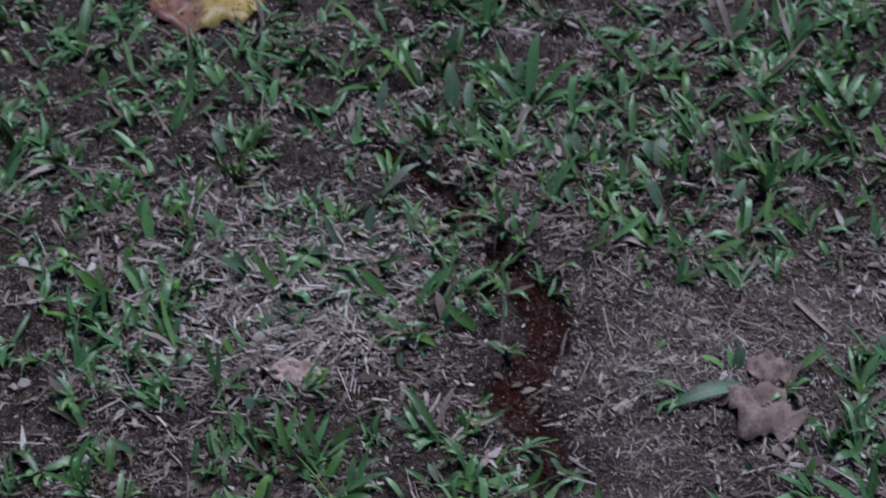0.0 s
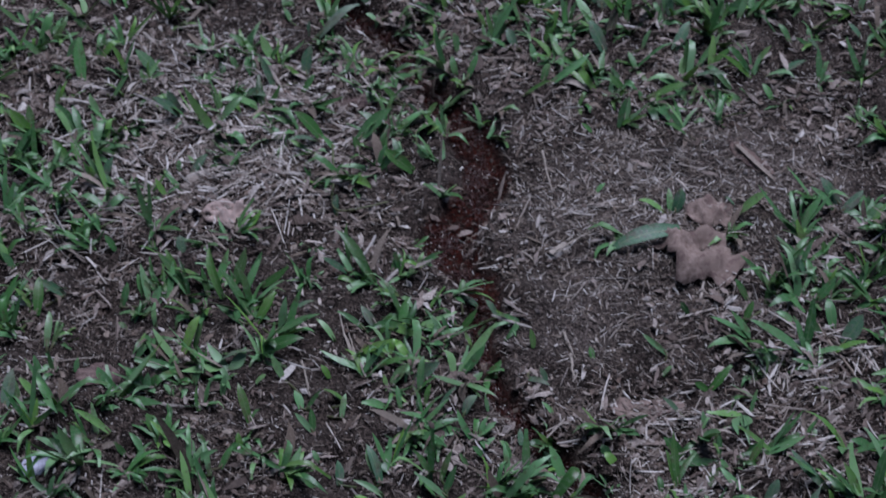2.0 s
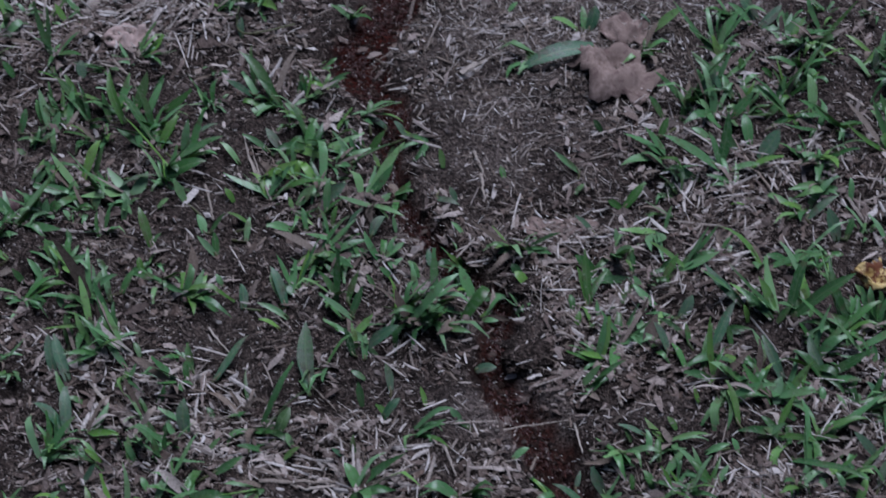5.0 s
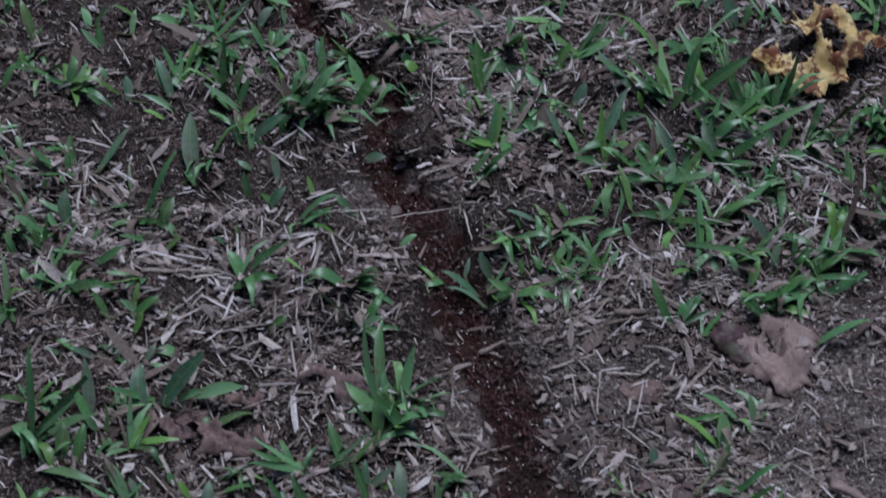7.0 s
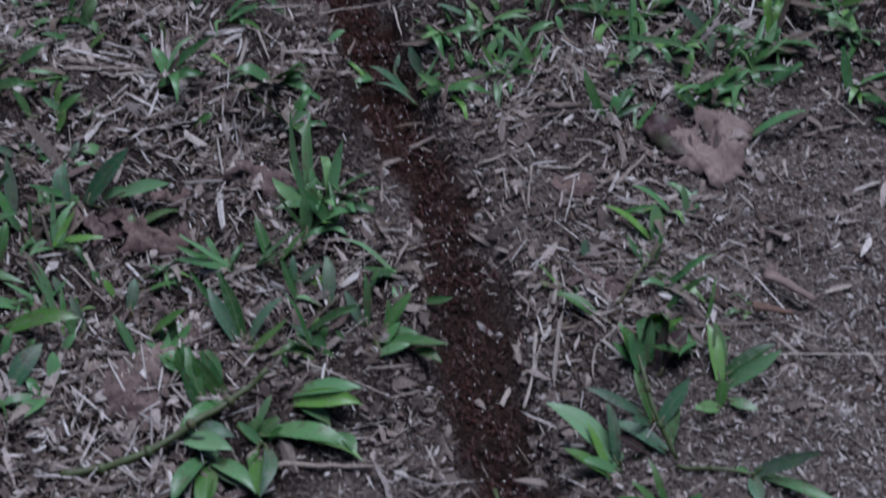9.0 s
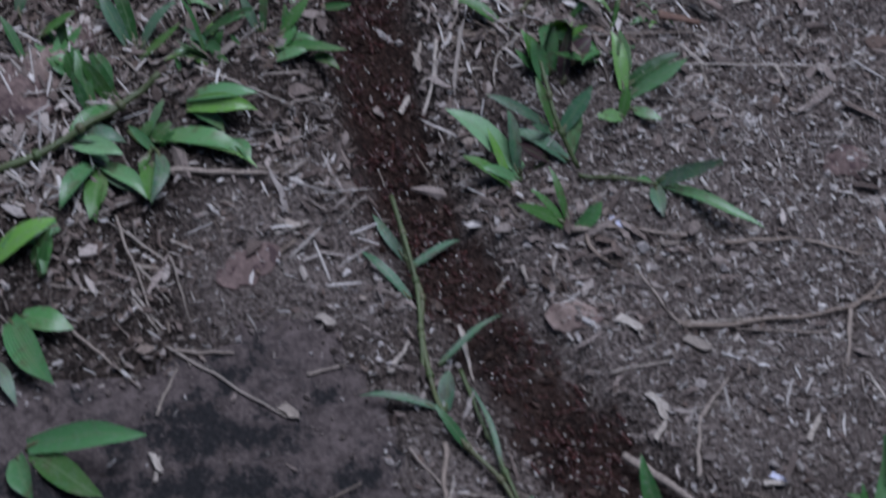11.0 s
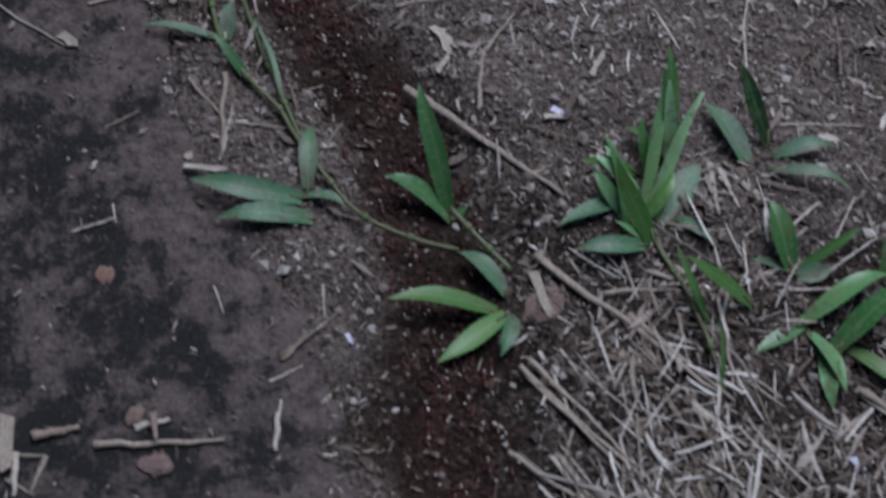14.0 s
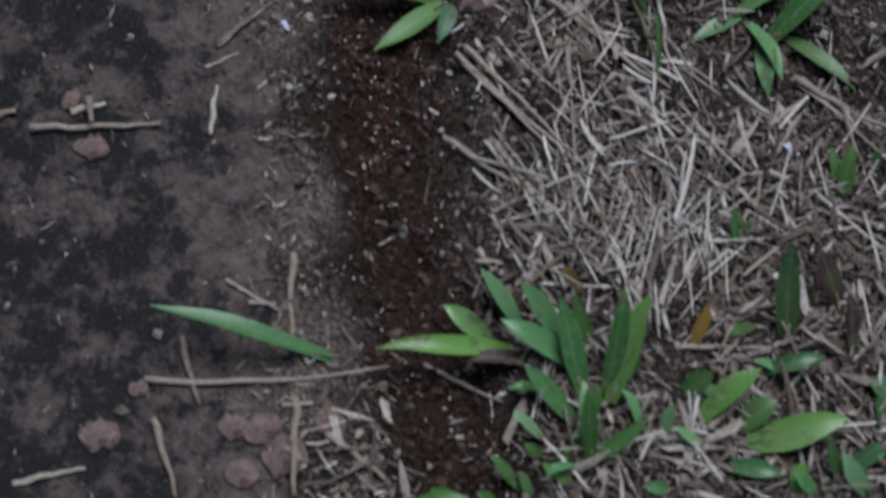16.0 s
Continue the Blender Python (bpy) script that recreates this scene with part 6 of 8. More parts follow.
stick("straw", [(0.067, 1.556), (0.078, 1.543)], 0.0019, PALE)
stick("wood_chip", [(0.254, 1.677), (0.279, 1.639)], 0.0030, TWIG)
stick("straw", [(0.160, 1.596), (0.163, 1.617)], 0.0022, PALE)
stick("straw", [(0.169, 1.595), (0.173, 1.620)], 0.0019, PALE)
stick("straw", [(0.207, 1.493), (0.215, 1.534)], 0.0021, PALE)
stick("straw", [(0.097, 1.461), (0.104, 1.429)], 0.0024, PALE)
stick("straw", [(-0.072, 1.441), (-0.082, 1.487)], 0.0018, PALE)
stick("straw", [(-0.065, 1.428), (-0.075, 1.473)], 0.0015, PALE)
stick("straw", [(-0.323, 1.606), (-0.310, 1.577)], 0.0026, PALE)
stick("straw", [(-0.200, 1.609), (-0.176, 1.604)], 0.0019, PALE)
stick("straw", [(0.035, 1.827), (0.081, 1.816)], 0.0021, PALE)
stick("straw", [(-0.073, 1.937), (-0.020, 1.916)], 0.0021, PALE)
stick("straw", [(-0.152, 1.940), (-0.110, 1.936)], 0.0032, PALE)
stick("straw", [(-0.031, 1.917), (-0.020, 1.872)], 0.0032, PALE)
stick("straw", [(-0.102, 1.392), (-0.107, 1.426)], 0.0021, PALE)
stick("straw", [(0.148, 1.839), (0.140, 1.883)], 0.0021, PALE)
stick("straw", [(-0.193, 1.811), (-0.180, 1.769)], 0.0034, PALE)
runner([(0.275, 0.91, 0.002), (0.287, 0.925, 0.008), (0.304, 0.944, 0.01)], 0.0012)
runner([(0.195, 0.764, 0.006), (0.197, 0.743, 0.005), (0.203, 0.72, 0.003), (0.201, 0.696, 0.003), (0.204, 0.664, 0.003), (0.208, 0.643, 0.004), (0.219, 0.622, 0.004), (0.235, 0.601, 0.004), (0.244, 0.58, 0.005), (0.269, 0.542, 0.006), (0.296, 0.524, 0.007), (0.319, 0.517, 0.005)], 0.0015)
runner([(0.22, 0.671, 0.004), (0.226, 0.646, 0.004), (0.234, 0.618, 0.004), (0.244, 0.583, 0.005)], 0.0013)
runner([(0.317, 0.54, 0.006), (0.33, 0.523, 0.004), (0.344, 0.506, 0.002)], 0.0016)
runner([(-0.053, 0.81, 0.002), (-0.012, 0.816, 0.004), (0.02, 0.832, 0.008), (0.043, 0.849, 0.012), (0.066, 0.865, 0.018)], 0.0024)
runner([(0.296, 0.797, 0.004), (0.285, 0.817, 0.016), (0.279, 0.85, 0.03)], 0.0014)
runner([(0.296, 0.793, 0.002), (0.339, 0.783, 0.003)], 0.0012)
runner([(0.191, 0.783, 0.008), (0.197, 0.749, 0.008), (0.201, 0.72, 0.004), (0.2, 0.669, 0.003)], 0.0014)
runner([(0.418, 0.516, 0.002), (0.429, 0.486, 0.004), (0.436, 0.46, 0.004), (0.441, 0.433, 0.002)], 0.0015)
runner([(-0.092, 1.693, 0.006), (-0.09, 1.655, 0.006), (-0.087, 1.614, 0.004), (-0.044, 1.624, 0.003)], 0.001)
runner([(0.092, 1.015, 0.008), (0.091, 0.979, 0.003), (0.073, 0.965, 0.002)], 0.0013)
grass_plant(-0.417, 2.152, [(90, 42, 22, 10, -1, -9), (-167, 31, 7, 14, -6, -8), (-39, 49, 17, 7, 6, 17, GREEN)], BRIGHT)
grass_plant(-0.373, 2.114, [(57, 31, 15, 7, 2, 11), (154, 37, 8, 9, -2, -11)])
grass_plant(-0.436, 2.024, [(134, 19, 13, 6, -4, 13), (-2, 52, 28, 6, 4, -12, BRIGHT)])
grass_plant(-0.365, 2.060, [(111, 13, 14, 8, -23, -6), (128, 30, 28, 5, 4, 14), (119, 16, 11, 5, 20, -7)])
grass_plant(-0.303, 2.091, [(96, 17, 9, 5, 6, -5), (130, 17, 9, 5, -33, -9), (-16, 25, 27, 9, 15, 17, DULL), (159, 17, 9, 7, -13, 16), (126, 13, 10, 6, 45, -3), (21, 19, 11, 5, -22, -14)])
grass_plant(-0.260, 2.026, [(133, 31, 24, 7, -4, 6), (102, 22, 12, 6, -6, 26), (100, 21, 10, 7, -32, -1), (114, 14, 10, 6, 18, -14), (65, 14, 7, 5, 24, -15)])
grass_plant(-0.317, 2.032, [(112, 13, 6, 4, 0, 0)])
grass_plant(-0.201, 2.096, [(6, 26, 13, 8, -19, 3), (-139, 41, 20, 5, 20, -4, BRIGHT)], DULL)
grass_plant(-0.146, 2.056, [(167, 37, 18, 7, 0, 0)])
grass_plant(-0.140, 2.140, [(147, 31, 16, 7, 3, -4), (131, 24, 14, 6, 30, 0), (108, 22, 10, 8, -34, 3)])
grass_plant(-0.076, 2.043, [(133, 42, 35, 7, 2, 4), (162, 40, 37, 7, -2, -4)])
grass_plant(-0.034, 2.002, [(-170, 35, 36, 5, -8, -1, GREEN), (97, 32, 34, 13, -10, -2), (-58, 52, 28, 9, 11, 7), (84, 34, 15, 9, 8, -6)], DULL)
grass_plant(-0.114, 1.996, [(94, 24, 25, 8, 0, 0)], DULL)
grass_plant(-0.196, 2.029, [(57, 18, 15, 6, -3, 0), (47, 14, 12, 5, 3, -1)])
grass_plant(-0.243, 1.949, [(75, 15, 11, 4, 18, 10), (114, 26, 11, 8, -18, -11, DULL)], BRIGHT)
grass_plant(-0.162, 1.954, [(108, 15, 18, 5, -3, 8), (59, 11, 11, 5, 3, -8)])
grass_plant(-0.058, 1.938, [(136, 29, 22, 5, -3, -1), (126, 33, 19, 5, 0, 12, GREEN), (111, 13, 15, 5, 9, 17, GREEN), (106, 10, 8, 5, -6, -28)], DULL)
grass_plant(-0.460, 1.954, [(94, 23, 23, 8, -5, 3), (77, 23, 16, 5, 5, -2)])
grass_plant(-0.409, 1.948, [(87, 21, 13, 9, -11, -11, DULL), (9, 40, 14, 5, 0, 25), (73, 17, 7, 5, 10, -13)])
grass_plant(-0.372, 1.986, [(-10, 26, 21, 7, -19, -4), (105, 22, 11, 6, 19, 4)])
grass_plant(-0.474, 2.150, [(126, 15, 8, 6, 0, 0)])
grass_plant(-0.475, 2.099, [(156, 15, 15, 6, 12, -1), (126, 20, 8, 6, -11, 1)])
grass_plant(-0.313, 2.143, [(-172, 16, 6, 6, 0, 0)])
grass_plant(-0.035, 2.098, [(73, 20, 24, 8, -13, -3, DULL), (76, 30, 16, 6, -2, 1), (74, 14, 9, 5, 15, 1)])
grass_plant(-0.006, 2.140, [(36, 23, 12, 7, 0, 0)])
grass_plant(0.030, 2.010, [(84, 22, 18, 8, -9, 26, DULL), (57, 26, 16, 11, -11, 7, WITHER), (58, 53, 49, 12, 2, -13), (33, 51, 31, 8, 7, -8, BRIGHT), (14, 35, 14, 7, 9, -12)])
grass_plant(0.029, 1.977, [(138, 40, 23, 7, -4, 12), (-10, 22, 5, 6, 36, 29, BRIGHT), (143, 15, 9, 6, -34, -15), (-21, 16, 19, 8, -34, -20), (36, 14, 6, 5, 36, -8)])
grass_plant(0.141, 2.026, [(123, 23, 12, 7, -13, -5), (92, 22, 20, 5, -19, -10), (105, 29, 17, 6, 3, 28), (-55, 40, 18, 8, 16, 15, BRIGHT), (6, 18, 9, 7, 16, 24), (-134, 43, 20, 7, -24, -21, DULL), (116, 17, 9, 5, 24, -29)])
grass_plant(0.095, 2.063, [(0, 17, 13, 5, 0, 0)], BRIGHT)
grass_plant(0.155, 2.089, [(171, 38, 11, 8, -14, 20), (79, 22, 11, 7, -1, -5), (21, 19, 13, 8, 5, 0), (45, 21, 9, 6, 10, -16)])
grass_plant(0.142, 1.955, [(116, 17, 20, 7, -9, 9), (-5, 20, 4, 8, 27, -11), (0, 30, 9, 6, 19, -16), (119, 10, 7, 5, -39, 17)])
grass_plant(0.197, 1.979, [(53, 15, 17, 8, -17, 6, DULL), (7, 29, 14, 8, 4, 0), (10, 11, 7, 5, 12, -5)], BRIGHT)
grass_plant(0.212, 1.923, [(122, 20, 23, 5, -17, 5), (-11, 40, 12, 9, 14, 27), (94, 13, 9, 6, 3, -32, DULL)])
grass_plant(0.257, 1.981, [(-133, 28, 31, 5, -22, 1), (145, 30, 24, 7, 5, -10), (162, 30, 30, 6, 16, -11), (0, 16, 5, 6, 2, 21)])
grass_plant(0.258, 2.032, [(92, 27, 13, 6, 0, -3), (43, 24, 16, 8, 8, -4), (79, 22, 10, 5, -7, 7)])
grass_plant(0.312, 2.092, [(101, 36, 23, 8, -11, -1), (69, 20, 23, 8, -5, 4), (90, 40, 24, 6, -8, 4), (79, 28, 11, 6, 5, 13), (120, 19, 12, 6, 20, -18)])
grass_plant(0.229, 2.096, [(113, 32, 14, 8, -6, -1, DULL), (-175, 24, 6, 7, 6, -6), (-4, 26, 12, 7, -30, -10), (111, 13, 7, 5, 30, 15)])
grass_plant(0.362, 2.104, [(85, 24, 13, 7, -11, -16), (99, 18, 8, 6, -20, 20), (100, 17, 19, 7, 12, 8), (100, 17, 11, 6, 18, -12)])
grass_plant(0.331, 1.964, [(125, 39, 20, 8, 1, 14), (124, 19, 8, 10, 11, 8, BRIGHT), (82, 31, 13, 10, 26, 8, BRIGHT), (34, 15, 7, 6, 13, -10), (99, 23, 19, 6, -15, -24, BRIGHT), (77, 22, 10, 5, -38, 6)])
grass_plant(0.290, 1.892, [(112, 20, 8, 6, 0, 0)])
grass_plant(0.144, 1.895, [(96, 18, 10, 12, 3, 0), (180, 21, 12, 7, -3, 0, GREEN)], DULL)
grass_plant(0.054, 1.919, [(88, 30, 14, 10, 20, -12, DULL), (19, 14, 14, 6, -20, -14), (137, 14, 9, 5, 0, 27)])
grass_plant(0.013, 1.915, [(111, 16, 11, 6, 0, 0)], DULL)
grass_plant(0.197, 2.135, [(10, 11, 11, 5, 0, 0)])
grass_plant(0.118, 2.150, [(29, 10, 10, 5, 0, 0)])
grass_plant(-0.409, 1.936, [(112, 20, 14, 5, -3, -2), (51, 25, 10, 5, 3, 2)])
grass_plant(-0.246, 1.938, [(102, 23, 13, 5, -19, 3), (164, 14, 4, 5, -18, 3, DULL), (92, 28, 14, 7, 7, -11, BRIGHT), (64, 32, 17, 5, 12, -7, BRIGHT), (-35, 22, 11, 5, 16, 16), (120, 17, 8, 5, 4, -2)])
grass_plant(-0.121, 1.867, [(50, 44, 19, 7, 11, -6), (54, 8, 9, 4, 3, -7), (134, 14, 9, 5, -14, 13, GREEN)], DULL)
grass_plant(-0.054, 1.918, [(153, 26, 20, 7, -3, 19), (110, 8, 9, 5, -11, -12, DULL), (131, 12, 9, 5, 13, -7)])
grass_plant(-0.168, 1.819, [(154, 23, 15, 7, 2, 21, BRIGHT), (137, 17, 19, 8, 18, 12), (22, 13, 11, 5, 15, 8), (131, 12, 8, 5, -12, -8), (108, 15, 7, 5, -25, -15), (107, 16, 8, 5, 1, -16)])
grass_plant(-0.108, 1.796, [(72, 19, 19, 9, -11, 5, DULL), (171, 14, 13, 5, -15, 1), (115, 23, 24, 5, -38, -15, DULL), (30, 13, 15, 6, -13, -24), (128, 17, 10, 5, 27, 20, BRIGHT), (-48, 22, 2, 5, 26, 21), (35, 17, 16, 5, 22, -5)])
grass_plant(-0.171, 1.775, [(-34, 30, 16, 8, 0, 0)], DULL)
grass_plant(-0.305, 1.795, [(102, 31, 26, 9, -13, 1), (70, 14, 14, 6, -29, 35), (173, 18, 10, 5, 26, -17), (25, 16, 18, 6, 16, -20)])
grass_plant(-0.250, 1.802, [(142, 26, 19, 10, 0, 0)], BRIGHT)
grass_plant(-0.373, 1.851, [(164, 18, 15, 6, -8, 3), (143, 18, 16, 5, 14, -11), (119, 18, 10, 5, -19, -31), (153, 17, 4, 5, 14, 38)])
grass_plant(-0.226, 1.736, [(169, 22, 24, 8, 0, 8), (107, 16, 19, 7, 0, 8), (50, 28, 12, 6, 35, -8, GREEN), (156, 7, 7, 4, -36, -8, GREEN)], DULL)
grass_plant(-0.312, 1.734, [(119, 16, 13, 5, 13, 17), (120, 37, 15, 9, -2, -6), (161, 18, 20, 9, -10, -6), (112, 28, 13, 6, 0, -6)])
grass_plant(-0.360, 1.722, [(125, 20, 24, 9, 8, -9), (100, 17, 14, 6, 4, 7), (-174, 22, 9, 8, 5, -23), (175, 12, 8, 5, -18, 26)])
grass_plant(-0.300, 1.668, [(120, 27, 12, 8, -16, 9), (132, 19, 9, 6, -10, 21), (116, 15, 12, 6, 7, -10, GREEN), (70, 18, 16, 6, 12, -11, DULL), (149, 11, 13, 5, 5, -7, GREEN)], BRIGHT)
grass_plant(-0.216, 1.660, [(57, 18, 10, 6, 5, 6, DULL), (95, 10, 4, 4, -5, 6), (-53, 35, 19, 5, 20, 26), (143, 13, 5, 4, 9, 13, BRIGHT), (142, 11, 12, 5, -15, -27), (17, 13, 6, 4, -15, -26)])
grass_plant(-0.087, 1.698, [(151, 25, 24, 10, -14, 6), (-144, 29, 14, 6, -17, 3, DULL), (153, 13, 14, 5, -2, -7, GREEN), (38, 32, 24, 11, 16, 7, GREEN), (125, 8, 9, 5, 18, -11)], BRIGHT)
grass_plant(-0.019, 1.690, [(105, 18, 9, 5, -16, -8), (139, 24, 21, 9, -4, -24, BRIGHT), (13, 21, 6, 7, -2, 26), (119, 10, 7, 5, 8, -9), (5, 11, 6, 5, 8, 26), (105, 7, 6, 4, 5, -9)])
grass_plant(-0.021, 1.750, [(170, 12, 13, 5, 5, -18), (149, 13, 13, 5, -15, 14), (0, 18, 13, 5, -22, 11), (0, 22, 17, 5, 20, 13, BRIGHT), (24, 12, 11, 7, 10, -19)])
grass_plant(0.000, 1.817, [(101, 24, 10, 5, -18, 0), (42, 14, 6, 6, -13, 4), (120, 11, 13, 6, 16, 20), (100, 16, 9, 5, 15, -22)])
grass_plant(-0.087, 1.613, [(77, 14, 11, 5, 0, 0)], DULL)
grass_plant(-0.364, 1.629, [(125, 17, 12, 5, -1, 5), (131, 10, 11, 4, 10, 1), (132, 14, 12, 4, -9, -5, GREEN)], DULL)
grass_plant(-0.304, 1.865, [(145, 15, 9, 5, 17, -14), (145, 12, 11, 5, -17, 14)])
grass_plant(-0.275, 1.704, [(131, 12, 5, 4, 0, 0)])
grass_plant(-0.180, 1.953, [(131, 10, 10, 5, 0, 0)])
grass_plant(-0.126, 1.942, [(128, 12, 5, 5, 0, 0)])
grass_plant(0.028, 1.898, [(79, 16, 16, 5, -22, 0), (141, 12, 12, 5, 14, -26), (129, 15, 7, 5, 9, 27)])
grass_plant(0.082, 1.899, [(90, 29, 17, 12, -6, 5), (94, 23, 12, 8, 8, 13), (104, 12, 9, 9, -25, -29, GREEN), (-19, 23, 26, 8, 23, 17), (180, 17, 6, 5, 30, -23, GOLD), (113, 17, 11, 6, -29, 17, GREEN)], DULL)
grass_plant(0.149, 1.872, [(90, 28, 13, 11, 0, 11, DULL), (120, 29, 13, 8, -10, -6), (69, 28, 19, 7, 4, -32, WITHER), (57, 16, 17, 6, 21, -11), (100, 22, 10, 6, 14, 39), (34, 12, 13, 6, -30, -3)])
grass_plant(0.150, 1.816, [(123, 23, 19, 10, -2, 7, DULL), (122, 16, 8, 5, 26, -9), (115, 23, 10, 6, -19, -16), (122, 16, 8, 5, -39, 2), (39, 14, 12, 5, 33, 16)])
grass_plant(0.078, 1.832, [(39, 22, 23, 11, 19, 10, BRIGHT), (107, 16, 10, 7, -9, 7, DULL), (172, 15, 7, 5, -17, 7), (118, 12, 13, 5, 8, -23)])
grass_plant(0.224, 1.857, [(86, 18, 17, 8, -12, 15), (123, 27, 12, 6, 24, 13, GREEN), (50, 28, 14, 9, -13, -28)], DULL)
grass_plant(0.275, 1.887, [(68, 19, 20, 5, -1, -9), (77, 22, 11, 5, 10, -5), (22, 23, 13, 5, 7, -5), (99, 18, 9, 5, -14, 20)])
grass_plant(0.347, 1.901, [(129, 20, 20, 6, -24, 1), (138, 25, 17, 6, -6, 9), (122, 20, 19, 7, 14, 4, GREEN), (180, 21, 5, 6, 16, -14, GREEN)], BRIGHT)
grass_plant(0.386, 1.886, [(57, 18, 19, 6, 0, 0)])
grass_plant(0.237, 1.790, [(37, 37, 18, 6, -8, 9), (15, 22, 16, 6, 3, 12, BRIGHT), (65, 28, 17, 6, 4, 4), (127, 16, 12, 5, 34, 7), (-31, 34, 12, 5, -12, -2, DULL), (153, 11, 9, 5, -9, 31), (135, 9, 4, 5, -19, -26), (134, 9, 4, 5, 6, -31)])
grass_plant(0.286, 1.781, [(24, 14, 15, 5, -4, 20), (12, 26, 12, 9, 14, 2, DULL), (-24, 26, 5, 6, 4, 3), (-172, 8, 9, 5, -14, -23)])
grass_plant(0.291, 1.751, [(118, 14, 8, 5, 0, 0)])
grass_plant(0.175, 1.766, [(4, 41, 16, 7, 8, -2), (125, 8, 6, 4, 3, -6), (145, 15, 14, 6, -11, 7)], BRIGHT)
grass_plant(0.089, 1.773, [(30, 39, 17, 6, 11, 6), (53, 15, 8, 7, 3, 7), (-23, 32, 33, 5, -15, -13, BRIGHT)])
grass_plant(0.017, 1.778, [(55, 19, 15, 5, 8, 8), (3, 19, 16, 5, -8, -8)])
grass_plant(0.191, 1.602, [(169, 22, 8, 6, -5, 1), (77, 14, 15, 8, 4, 0, DULL), (101, 19, 11, 5, 0, 0)])
grass_plant(0.246, 1.604, [(-2, 23, 24, 9, 1, -4), (180, 8, 7, 6, -1, 4, DULL)])
grass_plant(0.330, 1.599, [(127, 22, 18, 8, 2, 5), (138, 22, 15, 5, -4, -2, GREEN), (37, 22, 11, 7, 3, -2)], DULL)
grass_plant(0.206, 1.927, [(-125, 33, 34, 5, 0, 0)])
grass_plant(0.328, 1.830, [(129, 15, 10, 5, -11, 13), (153, 11, 8, 5, 11, -13, DULL)])
grass_plant(0.379, 1.832, [(143, 14, 9, 5, 0, 0)], DULL)
grass_plant(0.131, 1.712, [(122, 9, 5, 3, 0, 0)])
grass_plant(0.131, 1.632, [(32, 9, 5, 4, 0, 0)])
grass_plant(-0.352, 1.553, [(140, 15, 15, 7, -2, 2), (114, 12, 11, 5, 2, -2)])
grass_plant(-0.297, 1.591, [(-12, 28, 28, 6, -10, -2), (144, 8, 10, 5, -3, 1), (119, 10, 7, 4, 13, 2)])
grass_plant(-0.331, 1.495, [(88, 30, 14, 7, 6, 1, BRIGHT), (153, 15, 12, 5, 0, 11), (147, 20, 14, 6, 27, 21, DULL), (-158, 24, 9, 5, -7, -24), (161, 15, 4, 5, -5, -18), (114, 14, 7, 5, -22, 10)])
grass_plant(-0.233, 1.503, [(127, 26, 20, 6, -2, 3), (122, 13, 14, 5, -7, 10), (75, 12, 12, 5, 1, 0), (98, 13, 15, 5, -24, -3), (153, 8, 2, 4, -18, -23), (-158, 21, 9, 5, -3, -13), (133, 30, 26, 6, 27, 23, BRIGHT), (111, 19, 17, 5, 19, 30, BRIGHT), (84, 20, 8, 4, 5, -23)])
grass_plant(-0.212, 1.564, [(100, 11, 8, 7, 0, 0)], DULL)
grass_plant(-0.169, 1.511, [(130, 18, 18, 5, -18, 0), (101, 39, 23, 6, -6, -7), (65, 21, 24, 7, 1, 13), (66, 29, 23, 5, 10, -7, GREEN), (46, 26, 28, 6, 11, -1)], BRIGHT)
grass_plant(-0.147, 1.476, [(142, 40, 26, 7, -5, 11), (48, 25, 15, 7, 0, 1, BRIGHT), (154, 23, 12, 5, -11, 1), (111, 10, 6, 5, -15, 1), (11, 30, 13, 8, 19, 0, DULL), (8, 40, 23, 5, 12, -16)])
grass_plant(-0.145, 1.523, [(20, 22, 19, 6, 0, 0)], BRIGHT)
grass_plant(-0.149, 1.429, [(3, 37, 19, 10, 5, 11, BRIGHT), (-153, 13, 6, 4, -10, 11), (18, 9, 6, 4, 5, -22)])
grass_plant(-0.198, 1.432, [(0, 37, 12, 7, 16, -3, DULL), (49, 27, 18, 8, -5, 14), (44, 18, 18, 6, 3, 17, BRIGHT), (90, 16, 8, 5, 6, -24), (16, 10, 8, 5, -18, -3)])
grass_plant(-0.234, 1.435, [(50, 15, 9, 4, -5, 12), (52, 16, 10, 4, -7, 6), (124, 12, 9, 6, -2, -24), (6, 9, 4, 4, 13, 6)])
grass_plant(-0.220, 1.400, [(100, 11, 9, 5, -7, 0), (66, 9, 8, 4, -5, 3), (150, 8, 5, 5, 11, -4)])
grass_plant(-0.169, 1.395, [(63, 11, 12, 5, 0, 0)])
grass_plant(-0.151, 1.355, [(116, 24, 20, 6, 5, 8), (33, 10, 5, 4, 5, 11), (37, 11, 5, 4, -11, -20)])
grass_plant(-0.097, 1.380, [(116, 15, 6, 6, -11, 0), (17, 13, 15, 5, -7, 0), (114, 14, 16, 5, -25, 29), (173, 18, 10, 5, 24, 8), (76, 17, 10, 4, 20, -7), (129, 14, 15, 4, -1, -27)])
grass_plant(-0.068, 1.537, [(167, 18, 20, 5, -8, -2), (78, 25, 20, 4, -6, 11, BRIGHT), (123, 25, 15, 5, 15, -10, GREEN)], DULL)
grass_plant(-0.039, 1.533, [(61, 17, 7, 5, 0, 0)])
